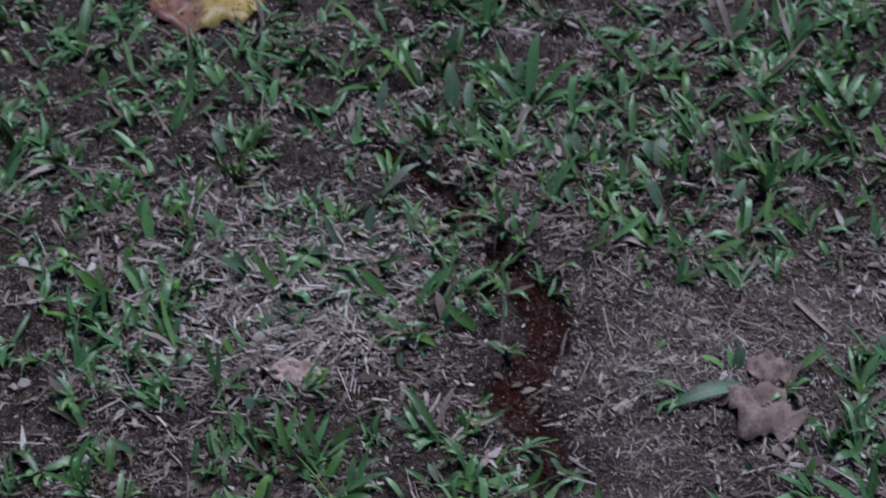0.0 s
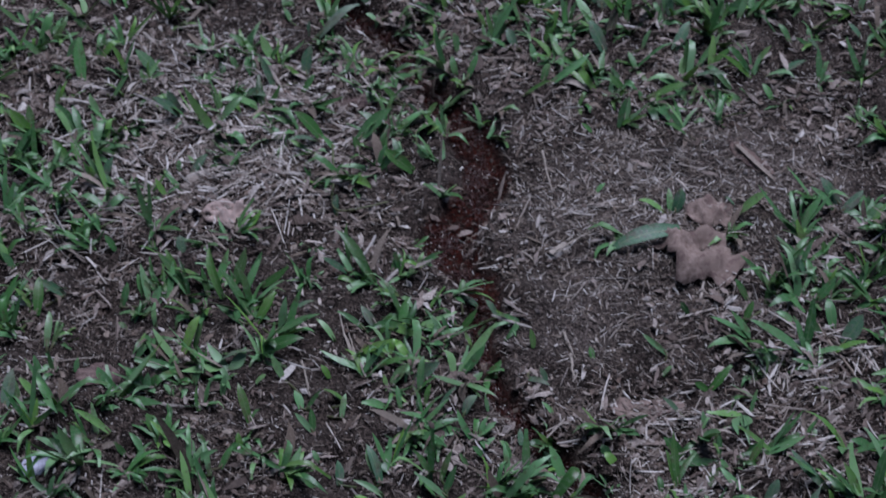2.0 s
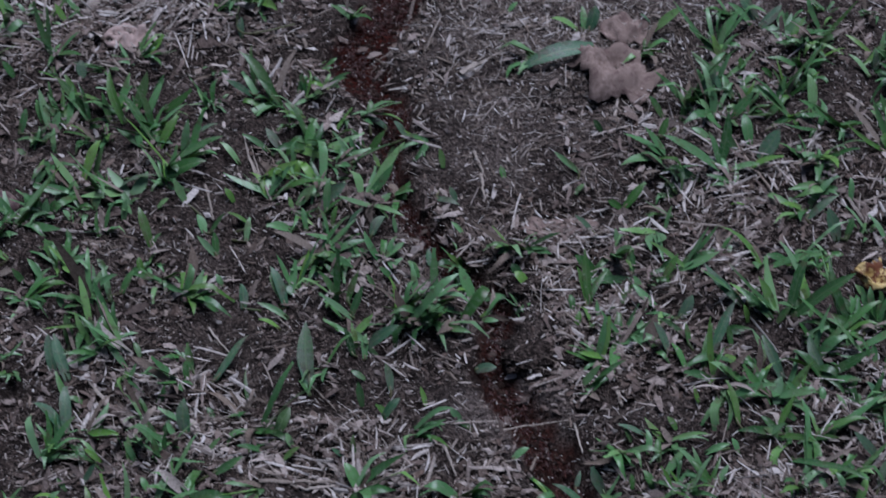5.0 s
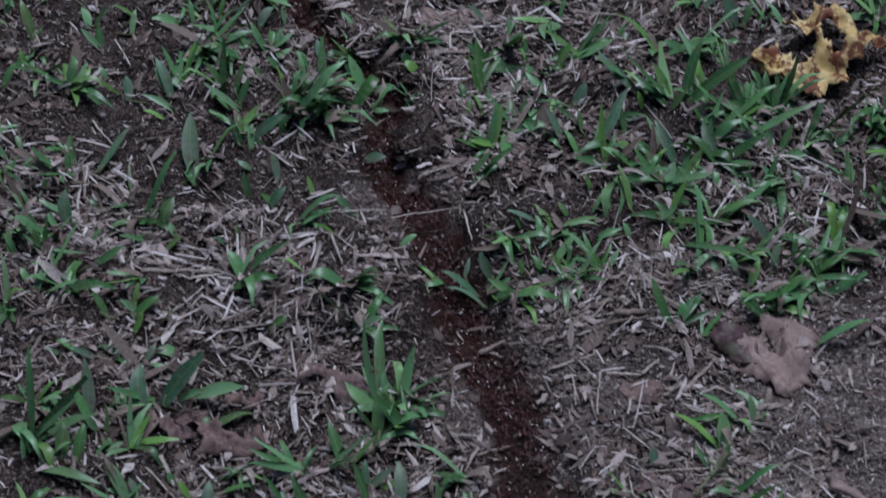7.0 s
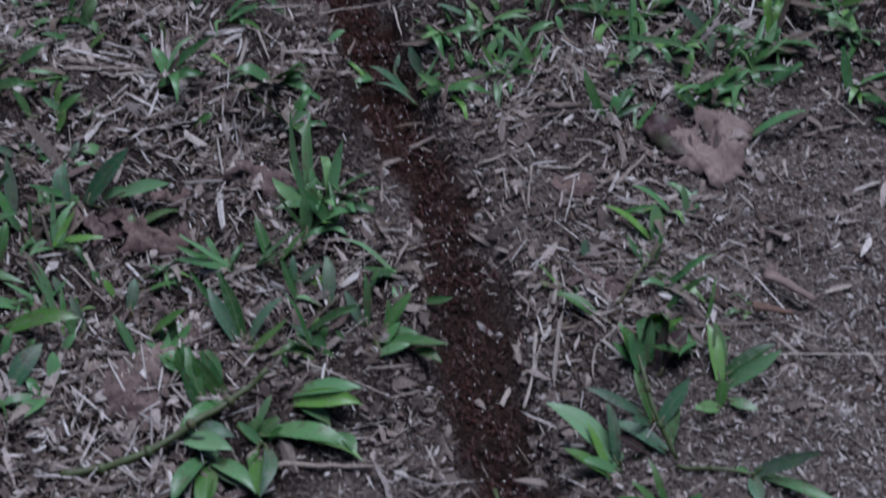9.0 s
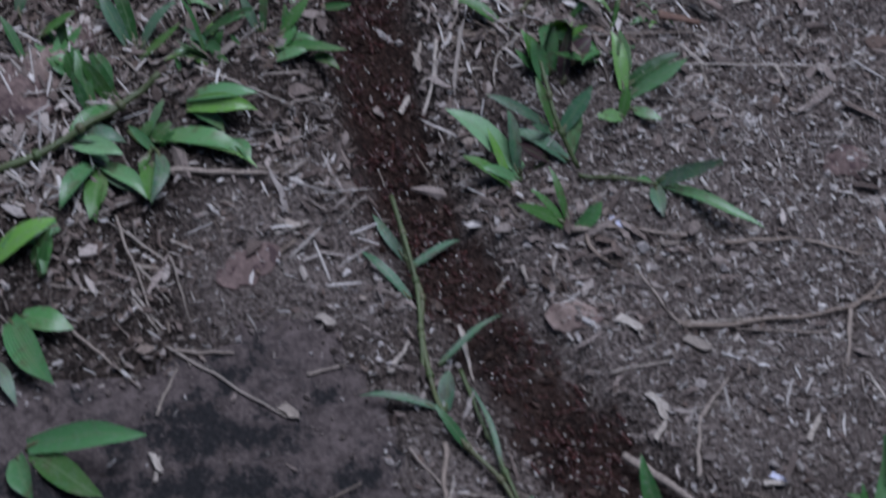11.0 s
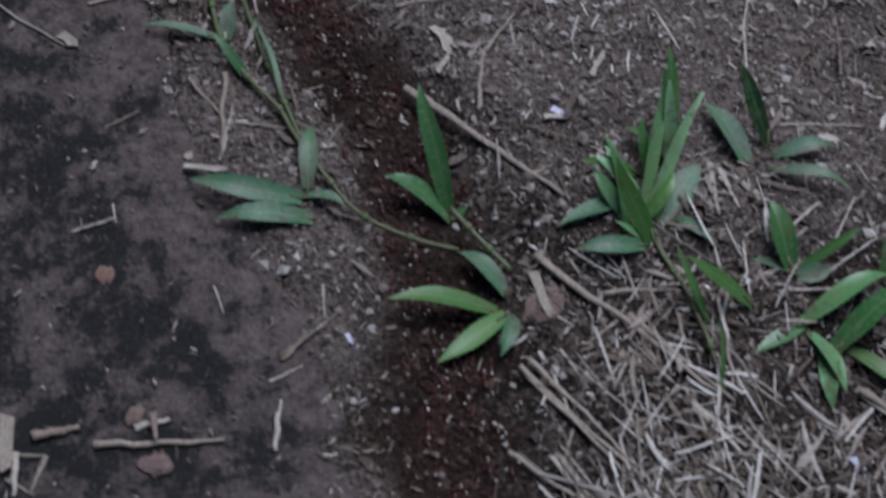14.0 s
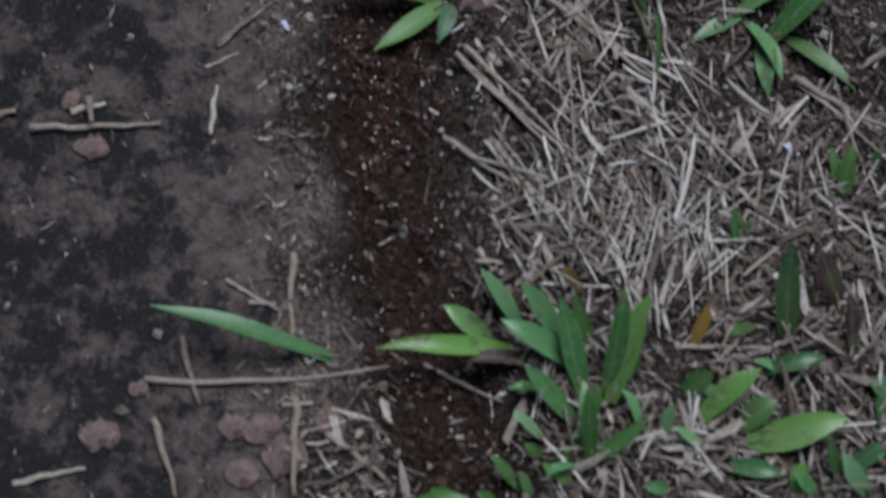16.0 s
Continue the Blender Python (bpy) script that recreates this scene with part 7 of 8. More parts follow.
grass_plant(-0.055, 1.465, [(120, 19, 11, 6, 3, 8, DULL), (148, 21, 11, 4, -7, 9), (41, 13, 15, 6, 7, -2, BRIGHT), (-29, 44, 6, 5, 7, 10), (-3, 29, 27, 6, -11, -24)])
grass_plant(-0.084, 1.455, [(133, 20, 10, 4, 0, 0)])
grass_plant(-0.329, 1.388, [(77, 27, 15, 9, -8, 0, DULL), (109, 18, 10, 5, 3, 6), (155, 12, 13, 6, 16, 5), (175, 13, 5, 5, 7, -30), (159, 8, 9, 4, -17, 20)])
grass_plant(-0.299, 1.381, [(115, 23, 11, 5, 0, 0)])
grass_plant(-0.262, 1.343, [(126, 18, 18, 5, 1, 6), (154, 25, 22, 5, 11, 9), (167, 13, 5, 4, 6, 15), (131, 10, 12, 4, -19, -5), (100, 17, 9, 4, -21, -12, BRIGHT), (113, 9, 9, 4, 24, -11)])
grass_plant(-0.311, 1.446, [(85, 28, 12, 5, -1, 10), (49, 18, 7, 5, 4, 10), (111, 10, 8, 4, -2, -20)])
grass_plant(-0.223, 1.333, [(113, 19, 11, 4, 0, 0)])
grass_plant(-0.183, 1.338, [(116, 11, 5, 4, -4, -3), (119, 10, 4, 4, 4, 3)])
grass_plant(-0.027, 1.393, [(173, 18, 9, 6, -16, -9), (120, 13, 12, 4, -5, -12), (50, 15, 14, 6, -12, 13), (42, 19, 16, 8, 6, 15, DULL), (12, 18, 10, 6, 6, 3, BRIGHT), (47, 14, 10, 5, 14, -10, BRIGHT), (74, 22, 17, 5, 10, 3)])
grass_plant(-0.051, 1.328, [(116, 8, 8, 5, 0, 0)])
grass_plant(-0.286, 1.425, [(66, 9, 6, 4, 0, 0)])
grass_plant(-0.267, 1.564, [(131, 10, 11, 5, 0, 0)])
grass_plant(-0.108, 1.328, [(41, 10, 5, 4, -15, 0), (125, 8, 5, 4, 15, -1)])
grass_plant(-0.087, 1.412, [(111, 10, 6, 4, 0, 0)])
grass_plant(-0.207, 1.367, [(113, 9, 5, 4, 0, 0)])
grass_plant(0.018, 1.472, [(-151, 27, 2, 4, -3, -1, BRIGHT), (15, 21, 4, 4, -21, -17), (39, 15, 16, 5, -3, -7, BRIGHT), (107, 16, 6, 5, -7, -1, BRIGHT), (-8, 32, 18, 5, -17, -26), (82, 15, 7, 5, -2, 29), (151, 17, 4, 5, 11, 32, DULL), (145, 12, 12, 5, 27, 11, DULL), (18, 9, 8, 4, 10, 0), (128, 12, 6, 4, 5, -16)])
grass_plant(0.069, 1.421, [(95, 11, 10, 4, 3, 16), (-26, 20, 1, 4, -3, -17, DULL)], BRIGHT)
grass_plant(0.118, 1.429, [(108, 9, 5, 4, 0, 0)])
grass_plant(0.173, 1.421, [(144, 20, 15, 4, 3, 12), (29, 10, 4, 4, -2, -12)])
grass_plant(0.083, 1.385, [(119, 8, 7, 4, -2, 17), (135, 12, 6, 3, 2, -17, GREEN)], DULL)
grass_plant(0.297, 1.548, [(103, 17, 17, 5, 1, 8), (-158, 24, 29, 5, 1, 22), (63, 20, 17, 4, -2, 22), (140, 15, 12, 7, -3, -27, DULL), (116, 8, 10, 5, 17, -5), (131, 13, 9, 5, -16, -18)])
grass_plant(0.265, 1.489, [(95, 20, 21, 5, -6, 3, BRIGHT), (135, 14, 15, 5, -19, 10), (136, 21, 14, 5, 4, 6), (75, 23, 24, 6, 10, 20, DULL), (146, 31, 31, 5, 3, 16), (85, 13, 11, 5, -25, -22, BRIGHT), (142, 16, 7, 5, 14, -26), (126, 9, 10, 5, 19, -6)])
grass_plant(0.316, 1.501, [(98, 20, 9, 5, -14, 13), (53, 20, 16, 6, -17, -13), (36, 18, 10, 5, 10, -8), (39, 14, 15, 6, 21, 9)])
grass_plant(0.290, 1.433, [(176, 45, 36, 8, -7, -3), (91, 29, 31, 7, -7, 0), (150, 20, 12, 5, -26, -9), (123, 23, 20, 5, -7, -3), (0, 26, 13, 6, 14, -4), (46, 21, 17, 11, 25, 8, DULL), (-10, 22, 11, 5, 1, -4), (109, 11, 11, 5, 8, 17)])
grass_plant(0.319, 1.470, [(85, 24, 10, 7, -10, -9), (12, 14, 4, 6, 10, 10)])
grass_plant(0.196, 1.475, [(116, 8, 7, 4, 0, 0)])
grass_plant(0.206, 1.398, [(37, 21, 13, 6, 1, 0), (156, 9, 10, 5, -1, 0)], BRIGHT)
grass_plant(0.189, 1.357, [(147, 13, 13, 4, -8, 11), (101, 10, 10, 4, 8, -11, GREEN)], DULL)
grass_plant(0.195, 1.323, [(141, 17, 19, 8, -13, 0), (105, 14, 11, 4, 12, 0, GREEN)], BRIGHT)
grass_plant(0.228, 1.322, [(37, 11, 9, 6, 0, 0)], BRIGHT)
grass_plant(0.235, 1.369, [(50, 15, 13, 3, 0, 0)])
grass_plant(0.069, 1.330, [(122, 9, 7, 4, 12, 2), (160, 11, 13, 7, 16, -4, DULL), (100, 11, 6, 4, -10, 3, DULL), (144, 8, 7, 4, -18, -1)])
grass_plant(0.014, 1.363, [(52, 16, 7, 7, 3, 7), (18, 18, 17, 6, -18, 5), (119, 8, 8, 3, 21, 8, GREEN), (130, 9, 7, 4, -6, -21, GREEN)], DULL)
grass_plant(0.126, 1.318, [(111, 10, 8, 5, 0, 0)])
grass_plant(0.322, 1.331, [(156, 15, 8, 5, 0, 0)])
grass_plant(0.029, 1.328, [(34, 12, 6, 4, 0, 0)])
grass_plant(0.337, 1.542, [(161, 9, 9, 5, 0, 0)])
grass_plant(-0.009, 1.325, [(108, 12, 5, 4, 0, 0)])
grass_plant(-0.223, 1.342, [(120, 11, 10, 5, 5, 9), (102, 14, 6, 4, -5, -9)])
grass_plant(-0.189, 1.314, [(120, 11, 8, 4, -2, 5), (54, 25, 12, 5, 1, -1), (97, 23, 14, 4, 16, -4), (175, 12, 6, 5, 10, 11, DULL), (47, 14, 13, 5, 23, 4), (116, 6, 7, 4, -34, -3), (135, 7, 8, 4, -17, -10)])
grass_plant(-0.098, 1.353, [(111, 13, 13, 5, 0, 0)], BRIGHT)
grass_plant(-0.054, 1.299, [(104, 16, 9, 6, -23, 3), (109, 27, 17, 6, 8, 1), (134, 16, 13, 4, 6, 7, GREEN), (143, 23, 9, 4, 10, -11, GREEN)], DULL)
grass_plant(-0.050, 1.278, [(172, 16, 5, 4, 0, 0)])
grass_plant(0.003, 1.296, [(86, 16, 18, 4, -4, 7), (149, 23, 22, 4, 0, -10), (52, 16, 17, 5, -2, -7, BRIGHT), (157, 18, 10, 4, -8, -10), (116, 8, 7, 3, 16, 19)])
grass_plant(0.008, 1.246, [(26, 24, 21, 7, 3, 11, DULL), (123, 14, 13, 5, -5, 0), (120, 11, 10, 4, -3, 9), (86, 15, 10, 4, 3, 0), (153, 11, 3, 4, 3, -22)])
grass_plant(-0.028, 1.219, [(92, 41, 20, 10, 0, 4), (143, 13, 5, 5, 0, -4, GREEN)], DULL)
grass_plant(0.028, 1.199, [(126, 13, 14, 6, 1, 16, DULL), (74, 11, 13, 5, -19, 3), (147, 9, 8, 4, -1, -8), (55, 15, 10, 5, -5, -11, DULL), (101, 10, 8, 3, 25, 1)])
grass_plant(0.081, 1.180, [(129, 7, 7, 4, -4, 3), (153, 17, 5, 4, 4, -3)])
grass_plant(0.104, 1.316, [(120, 23, 19, 7, -13, -6), (-5, 20, 8, 5, -7, 3), (125, 8, 6, 5, 21, 4)])
grass_plant(0.063, 1.276, [(96, 18, 10, 5, -1, 4), (-13, 25, 9, 5, 1, -5)])
grass_plant(-0.104, 1.225, [(39, 37, 15, 6, 9, 7, DULL), (90, 18, 8, 5, -7, 16), (102, 9, 10, 4, -10, 5), (125, 8, 3, 4, 9, -27)])
grass_plant(-0.204, 1.253, [(90, 24, 14, 7, -7, -4), (114, 31, 18, 7, 5, -18), (104, 15, 16, 6, 3, 21, GREEN)], DULL)
grass_plant(-0.154, 1.244, [(124, 19, 9, 4, -4, 0), (36, 10, 9, 4, -2, -12), (120, 11, 5, 4, 5, 11)])
grass_plant(-0.194, 1.201, [(109, 24, 12, 4, -3, 12), (95, 30, 13, 7, -2, -15, DULL), (147, 26, 13, 8, -4, -15, DULL), (175, 12, 6, 4, 8, 17)])
grass_plant(-0.120, 1.179, [(90, 20, 17, 8, 7, 3, DULL), (167, 18, 9, 4, 4, 19), (116, 13, 9, 4, -15, 9), (67, 13, 6, 4, -9, 4), (111, 10, 13, 4, -11, -22, BRIGHT), (23, 9, 9, 4, 23, -14), (135, 8, 8, 4, -1, 4)])
grass_plant(-0.159, 1.153, [(110, 17, 10, 4, 8, 7), (98, 13, 8, 4, 12, 7, GREEN), (33, 10, 11, 5, -21, -14, DULL)], BRIGHT)
grass_plant(-0.117, 1.125, [(48, 33, 16, 3, -4, 13), (15, 21, 12, 5, 25, 14), (59, 17, 10, 5, -12, -9), (126, 9, 5, 4, -18, 1), (-9, 23, 13, 4, -6, -9), (167, 13, 10, 4, 15, -8)])
grass_plant(-0.054, 1.163, [(75, 20, 9, 7, 3, 13), (-168, 19, 10, 5, -4, 0), (13, 21, 6, 4, -20, 1), (8, 13, 10, 5, 8, -13, BRIGHT), (119, 8, 6, 4, 15, -1)])
grass_plant(0.000, 1.150, [(165, 8, 8, 3, -4, 0), (81, 14, 6, 3, 4, 0, GREEN)], DULL)
grass_plant(-0.174, 1.107, [(94, 23, 11, 4, 0, 1), (-171, 21, 9, 5, -16, 12), (156, 17, 3, 4, -7, 4), (108, 12, 11, 5, 5, -4), (60, 16, 8, 4, 13, -14), (34, 15, 8, 4, 20, -14), (41, 13, 5, 4, -30, 8), (119, 10, 4, 3, -17, 23), (130, 9, 6, 3, 32, -14)])
grass_plant(-0.067, 1.093, [(68, 13, 9, 4, 3, 5), (139, 9, 10, 4, 5, 0), (29, 20, 10, 5, 2, -5, BRIGHT), (0, 16, 4, 4, 7, 0), (140, 14, 15, 5, -15, 1)])
grass_plant(-0.151, 1.336, [(106, 10, 8, 4, 0, 0)])
grass_plant(0.042, 1.320, [(147, 9, 10, 4, -10, 1), (134, 11, 10, 3, 10, -1)])
grass_plant(-0.205, 1.161, [(123, 10, 5, 4, 0, 0)])
grass_plant(0.130, 1.308, [(128, 12, 7, 6, 0, 0)])
grass_plant(0.089, 1.242, [(7, 15, 7, 6, 0, 0)], DULL)
grass_plant(0.172, 1.290, [(120, 19, 20, 5, 0, 1), (99, 29, 27, 5, 2, 1), (72, 32, 13, 4, -2, -1), (63, 11, 5, 4, -10, -24, GREEN), (100, 11, 5, 4, -11, -7), (113, 9, 5, 4, 20, 28, GREEN)], BRIGHT)
grass_plant(0.215, 1.315, [(76, 17, 9, 4, -10, 13), (51, 17, 13, 5, 14, -3, BRIGHT), (116, 8, 6, 4, -3, -10)])
grass_plant(0.232, 1.281, [(142, 22, 11, 5, -10, 5), (65, 14, 11, 7, 6, -2, DULL), (-170, 24, 7, 4, 4, -3)])
grass_plant(0.245, 1.236, [(167, 23, 14, 6, -5, 15), (118, 12, 11, 4, -4, 9, BRIGHT), (142, 16, 18, 7, -20, -1, DULL), (133, 20, 10, 5, -8, -13), (77, 40, 21, 6, 9, -3, DULL), (67, 34, 14, 5, 4, -14, BRIGHT), (112, 12, 10, 4, 26, 9)])
grass_plant(0.295, 1.273, [(139, 34, 21, 6, -12, 10, DULL), (-165, 32, 37, 5, -15, 21), (124, 28, 14, 5, 7, -9), (49, 32, 32, 7, 19, -6), (21, 10, 12, 5, 10, -12), (122, 9, 9, 4, -10, -7)])
grass_plant(0.332, 1.257, [(25, 42, 38, 7, -16, 7), (20, 31, 18, 5, 16, -6, GREEN)], BRIGHT)
grass_plant(0.329, 1.306, [(133, 26, 19, 5, 0, 0)])
grass_plant(0.371, 1.259, [(137, 29, 12, 6, -7, 2), (10, 43, 20, 5, -14, -31), (131, 10, 9, 5, 18, 2), (120, 11, 7, 4, 2, 26)])
grass_plant(0.281, 1.205, [(164, 21, 14, 7, -10, 0), (156, 22, 11, 6, -4, -6, BRIGHT), (130, 17, 12, 5, 12, 26), (102, 28, 18, 6, 22, 4, DULL), (127, 27, 19, 5, 12, -17), (135, 9, 7, 4, 6, 6), (135, 8, 9, 4, -39, -14)])
grass_plant(0.274, 1.155, [(116, 26, 17, 5, -7, 13, BRIGHT), (41, 22, 16, 5, 19, 4, BRIGHT), (0, 12, 13, 5, 11, 1), (-28, 31, 13, 4, 19, 1), (20, 17, 5, 4, -32, -9), (122, 9, 6, 4, -10, -12)])
grass_plant(0.332, 1.197, [(138, 26, 13, 6, -1, 10), (104, 32, 13, 6, 1, 13, DULL), (10, 27, 26, 6, 3, 16), (-9, 23, 10, 5, 2, 10), (143, 14, 10, 5, -20, -10), (94, 12, 5, 4, -5, -16), (122, 13, 5, 4, 10, -21), (36, 10, 5, 4, 13, 0)])
grass_plant(0.375, 1.194, [(128, 17, 10, 6, -10, -15, DULL), (8, 13, 5, 7, 2, 11), (33, 14, 15, 6, -1, 17), (122, 13, 5, 5, 10, -15)])
grass_plant(0.315, 1.150, [(15, 52, 20, 7, 8, 2), (-1, 35, 9, 5, 5, 8, BRIGHT), (-31, 62, 26, 4, -17, -12), (135, 11, 6, 4, -9, 17), (15, 7, 8, 4, 14, -15)])
grass_plant(0.370, 1.133, [(177, 27, 21, 6, 18, 8), (122, 20, 18, 5, -12, -6, DULL), (-29, 24, 0, 5, -7, -1)])
grass_plant(0.207, 1.149, [(134, 9, 6, 4, -15, 6), (173, 18, 8, 4, -5, 12, DULL), (93, 16, 7, 4, -4, -4), (93, 16, 6, 4, 3, -10, BRIGHT), (50, 22, 11, 5, 6, -20), (122, 9, 5, 4, 17, 16)])
grass_plant(0.184, 1.113, [(116, 13, 7, 5, 20, 1), (98, 13, 14, 6, -13, 3, DULL), (34, 12, 13, 5, -13, -9, GREEN), (116, 8, 6, 4, 6, 3)], BRIGHT)
grass_plant(0.243, 1.119, [(144, 25, 17, 5, -3, 4), (130, 17, 10, 5, 0, 0, BRIGHT), (174, 20, 8, 4, 0, -2), (41, 13, 6, 4, 4, -2)])
grass_plant(0.160, 1.115, [(157, 28, 12, 6, 1, -3), (168, 29, 11, 5, 6, -14), (80, 12, 6, 3, -7, 17)], DULL)
grass_plant(0.346, 1.092, [(122, 13, 7, 4, -14, 11), (66, 15, 11, 5, -8, 1), (8, 26, 13, 8, 6, -10), (-23, 22, 1, 5, 9, -15), (57, 16, 11, 5, 9, 15, DULL)])
grass_plant(0.342, 1.066, [(159, 17, 13, 8, 1, -3), (119, 16, 10, 7, -1, 2)])
grass_plant(0.111, 1.145, [(21, 13, 3, 5, 0, 0)])
grass_plant(0.337, 1.514, [(-1, 43, 45, 6, 0, 0)])
grass_plant(0.359, 1.484, [(97, 24, 19, 7, 0, 0)])
grass_plant(0.356, 1.358, [(104, 16, 19, 8, 5, -8), (40, 27, 13, 5, -15, 17), (65, 14, 12, 4, 11, -9, BRIGHT)], DULL)
grass_plant(0.377, 1.392, [(93, 15, 12, 4, 0, 0)])
grass_plant(0.398, 1.348, [(124, 23, 10, 4, 0, 0)])
grass_plant(0.423, 1.468, [(106, 20, 20, 4, 0, 6, BRIGHT), (120, 17, 18, 7, 9, -14), (158, 10, 10, 5, -10, 7)])
grass_plant(0.414, 1.532, [(144, 22, 10, 5, -3, -4), (101, 10, 11, 5, 3, 4, DULL)])
grass_plant(-0.058, 1.069, [(52, 11, 11, 4, -6, 9), (0, 10, 11, 4, 12, 16), (-176, 15, 5, 7, 23, -5), (70, 11, 5, 4, 2, -13, DULL), (160, 14, 8, 4, -31, -8, DULL)])
grass_plant(0.023, 1.075, [(33, 14, 6, 4, 0, 0)])
grass_plant(-0.105, 1.064, [(153, 15, 5, 5, 5, 0), (161, 12, 3, 4, -5, 0)])
grass_plant(-0.085, 1.006, [(104, 28, 29, 7, -6, 5, DULL), (145, 19, 22, 6, -4, 1), (114, 12, 11, 4, 1, -4), (96, 27, 14, 9, 29, 3, DULL), (14, 12, 3, 4, 7, -23), (119, 10, 6, 4, -14, -12), (116, 11, 5, 4, 13, 14), (141, 6, 5, 4, -26, 17)])
grass_plant(-0.027, 1.011, [(50, 31, 34, 9, -17, 5, DULL), (-6, 19, 21, 5, -7, 11), (-19, 36, 20, 9, 2, 15), (17, 32, 7, 7, 10, -16), (90, 13, 5, 5, 10, -16, BRIGHT)])
grass_plant(-0.108, 0.973, [(101, 19, 11, 8, 3, 3), (0, 18, 13, 5, -8, 4), (81, 21, 14, 6, 12, -2, BRIGHT), (-30, 41, 4, 6, -8, -4)])
grass_plant(-0.074, 0.938, [(176, 30, 13, 6, -8, 1), (139, 18, 15, 7, 8, 9), (119, 10, 7, 4, 17, 8, DULL), (-1, 47, 18, 9, -16, -18)])
grass_plant(-0.094, 0.900, [(7, 24, 21, 8, -18, 9), (109, 18, 8, 5, -3, -11), (58, 15, 7, 5, 3, 1), (35, 8, 5, 5, 17, 1)])
grass_plant(-0.073, 0.879, [(63, 29, 12, 9, -12, 0), (101, 15, 10, 6, 13, -1, GREEN)], DULL)
grass_plant(-0.049, 0.909, [(105, 11, 10, 5, 0, 2), (96, 19, 11, 5, 7, 6, DULL), (30, 11, 7, 5, -7, -8)])
grass_plant(-0.003, 0.905, [(123, 23, 13, 5, -10, -9), (2, 23, 18, 6, -1, 8), (79, 17, 8, 6, -13, 26, DULL), (147, 16, 8, 7, 17, -27, GREEN), (108, 9, 5, 4, 6, 4, GREEN)], BRIGHT)
grass_plant(-0.020, 0.952, [(135, 9, 8, 4, -6, -8), (13, 25, 6, 7, 9, 5), (-19, 21, 11, 4, 12, -2), (110, 8, 6, 4, -15, 3)])
grass_plant(0.028, 0.873, [(97, 16, 15, 5, -8, 0), (110, 17, 13, 7, 8, -1, GREEN)], BRIGHT)
grass_plant(0.049, 0.911, [(99, 36, 24, 7, 2, -6), (117, 30, 17, 7, -2, -6, DULL), (33, 28, 18, 7, 5, -8, DULL), (2, 25, 23, 6, 5, -15), (158, 21, 16, 4, 2, 11), (113, 19, 15, 3, -15, 25)])
grass_plant(0.084, 0.962, [(115, 27, 15, 6, -15, 3, BRIGHT), (15, 21, 18, 5, -11, 2, BRIGHT), (64, 29, 21, 8, 7, 19), (-7, 29, 12, 9, 9, 24), (94, 14, 10, 4, -1, -16, DULL), (36, 15, 11, 5, 1, -16, DULL), (-3, 15, 8, 5, 8, -17)])
grass_plant(0.094, 1.016, [(80, 48, 24, 6, 0, 0)])
grass_plant(0.095, 0.920, [(109, 23, 18, 4, -10, 9), (85, 26, 13, 7, 8, 7, DULL), (-176, 15, 6, 5, 3, 6), (151, 14, 10, 4, -1, -22, DULL)])
grass_plant(0.129, 0.902, [(125, 17, 15, 5, -7, 9, DULL), (87, 21, 23, 4, -4, 7), (34, 24, 14, 7, 6, 2, BRIGHT), (78, 15, 9, 4, 9, 2), (0, 19, 6, 6, 2, -19), (-30, 19, 6, 4, 9, 2), (141, 6, 6, 3, -18, -4)])
grass_plant(-0.046, 0.977, [(141, 6, 3, 4, 0, 0)])
grass_plant(0.077, 0.879, [(141, 6, 6, 3, 0, 0)])
grass_plant(0.374, 1.042, [(4, 36, 11, 6, 0, 0)])
grass_plant(0.311, 0.964, [(102, 13, 13, 4, 14, 11), (14, 8, 4, 4, 16, 11), (154, 33, 15, 6, -10, -8), (104, 15, 18, 8, -8, -8), (140, 15, 6, 4, -12, -7)])
grass_plant(0.299, 0.933, [(-26, 13, 2, 5, 0, 0)], BRIGHT)
grass_plant(0.259, 0.944, [(97, 8, 8, 5, 0, 0)], DULL)
grass_plant(0.276, 0.893, [(148, 26, 5, 6, -15, 9), (0, 18, 20, 4, 16, -8, GREEN)], BRIGHT)
grass_plant(0.286, 0.865, [(130, 19, 16, 7, -4, -2), (156, 15, 11, 4, -6, 0, GREEN), (90, 23, 12, 6, 2, 0), (37, 21, 11, 8, 9, 3, WITHER)], BRIGHT)
grass_plant(0.329, 0.853, [(98, 27, 17, 7, -1, 0), (21, 35, 10, 7, 1, 0)])
grass_plant(0.327, 0.896, [(90, 23, 15, 2, 0, 0)], BRIGHT)
grass_plant(0.152, 0.886, [(-27, 19, 2, 5, 0, 0)], BRIGHT)
grass_plant(0.160, 0.930, [(-9, 18, 5, 4, 0, 0)], BRIGHT)
grass_plant(0.265, 0.795, [(141, 49, 22, 10, -1, 3), (119, 26, 25, 6, -3, 1, DULL), (170, 18, 21, 4, 15, 9, WITHER), (153, 22, 10, 4, -2, -4), (129, 29, 19, 4, -7, -8)])
grass_plant(0.285, 0.822, [(97, 29, 13, 4, 1, 0, BRIGHT), (144, 35, 14, 4, -4, 4), (180, 13, 16, 4, -1, -2), (41, 25, 19, 7, 4, -2)], DULL)
grass_plant(0.288, 0.861, [(124, 28, 12, 6, -5, 0), (76, 21, 14, 4, -2, 4), (58, 24, 22, 6, 6, -5, WITHER)])
grass_plant(0.288, 0.760, [(102, 28, 17, 3, -1, 2), (151, 22, 14, 4, -3, 2), (42, 16, 13, 6, 3, -3, GREEN)], BRIGHT)
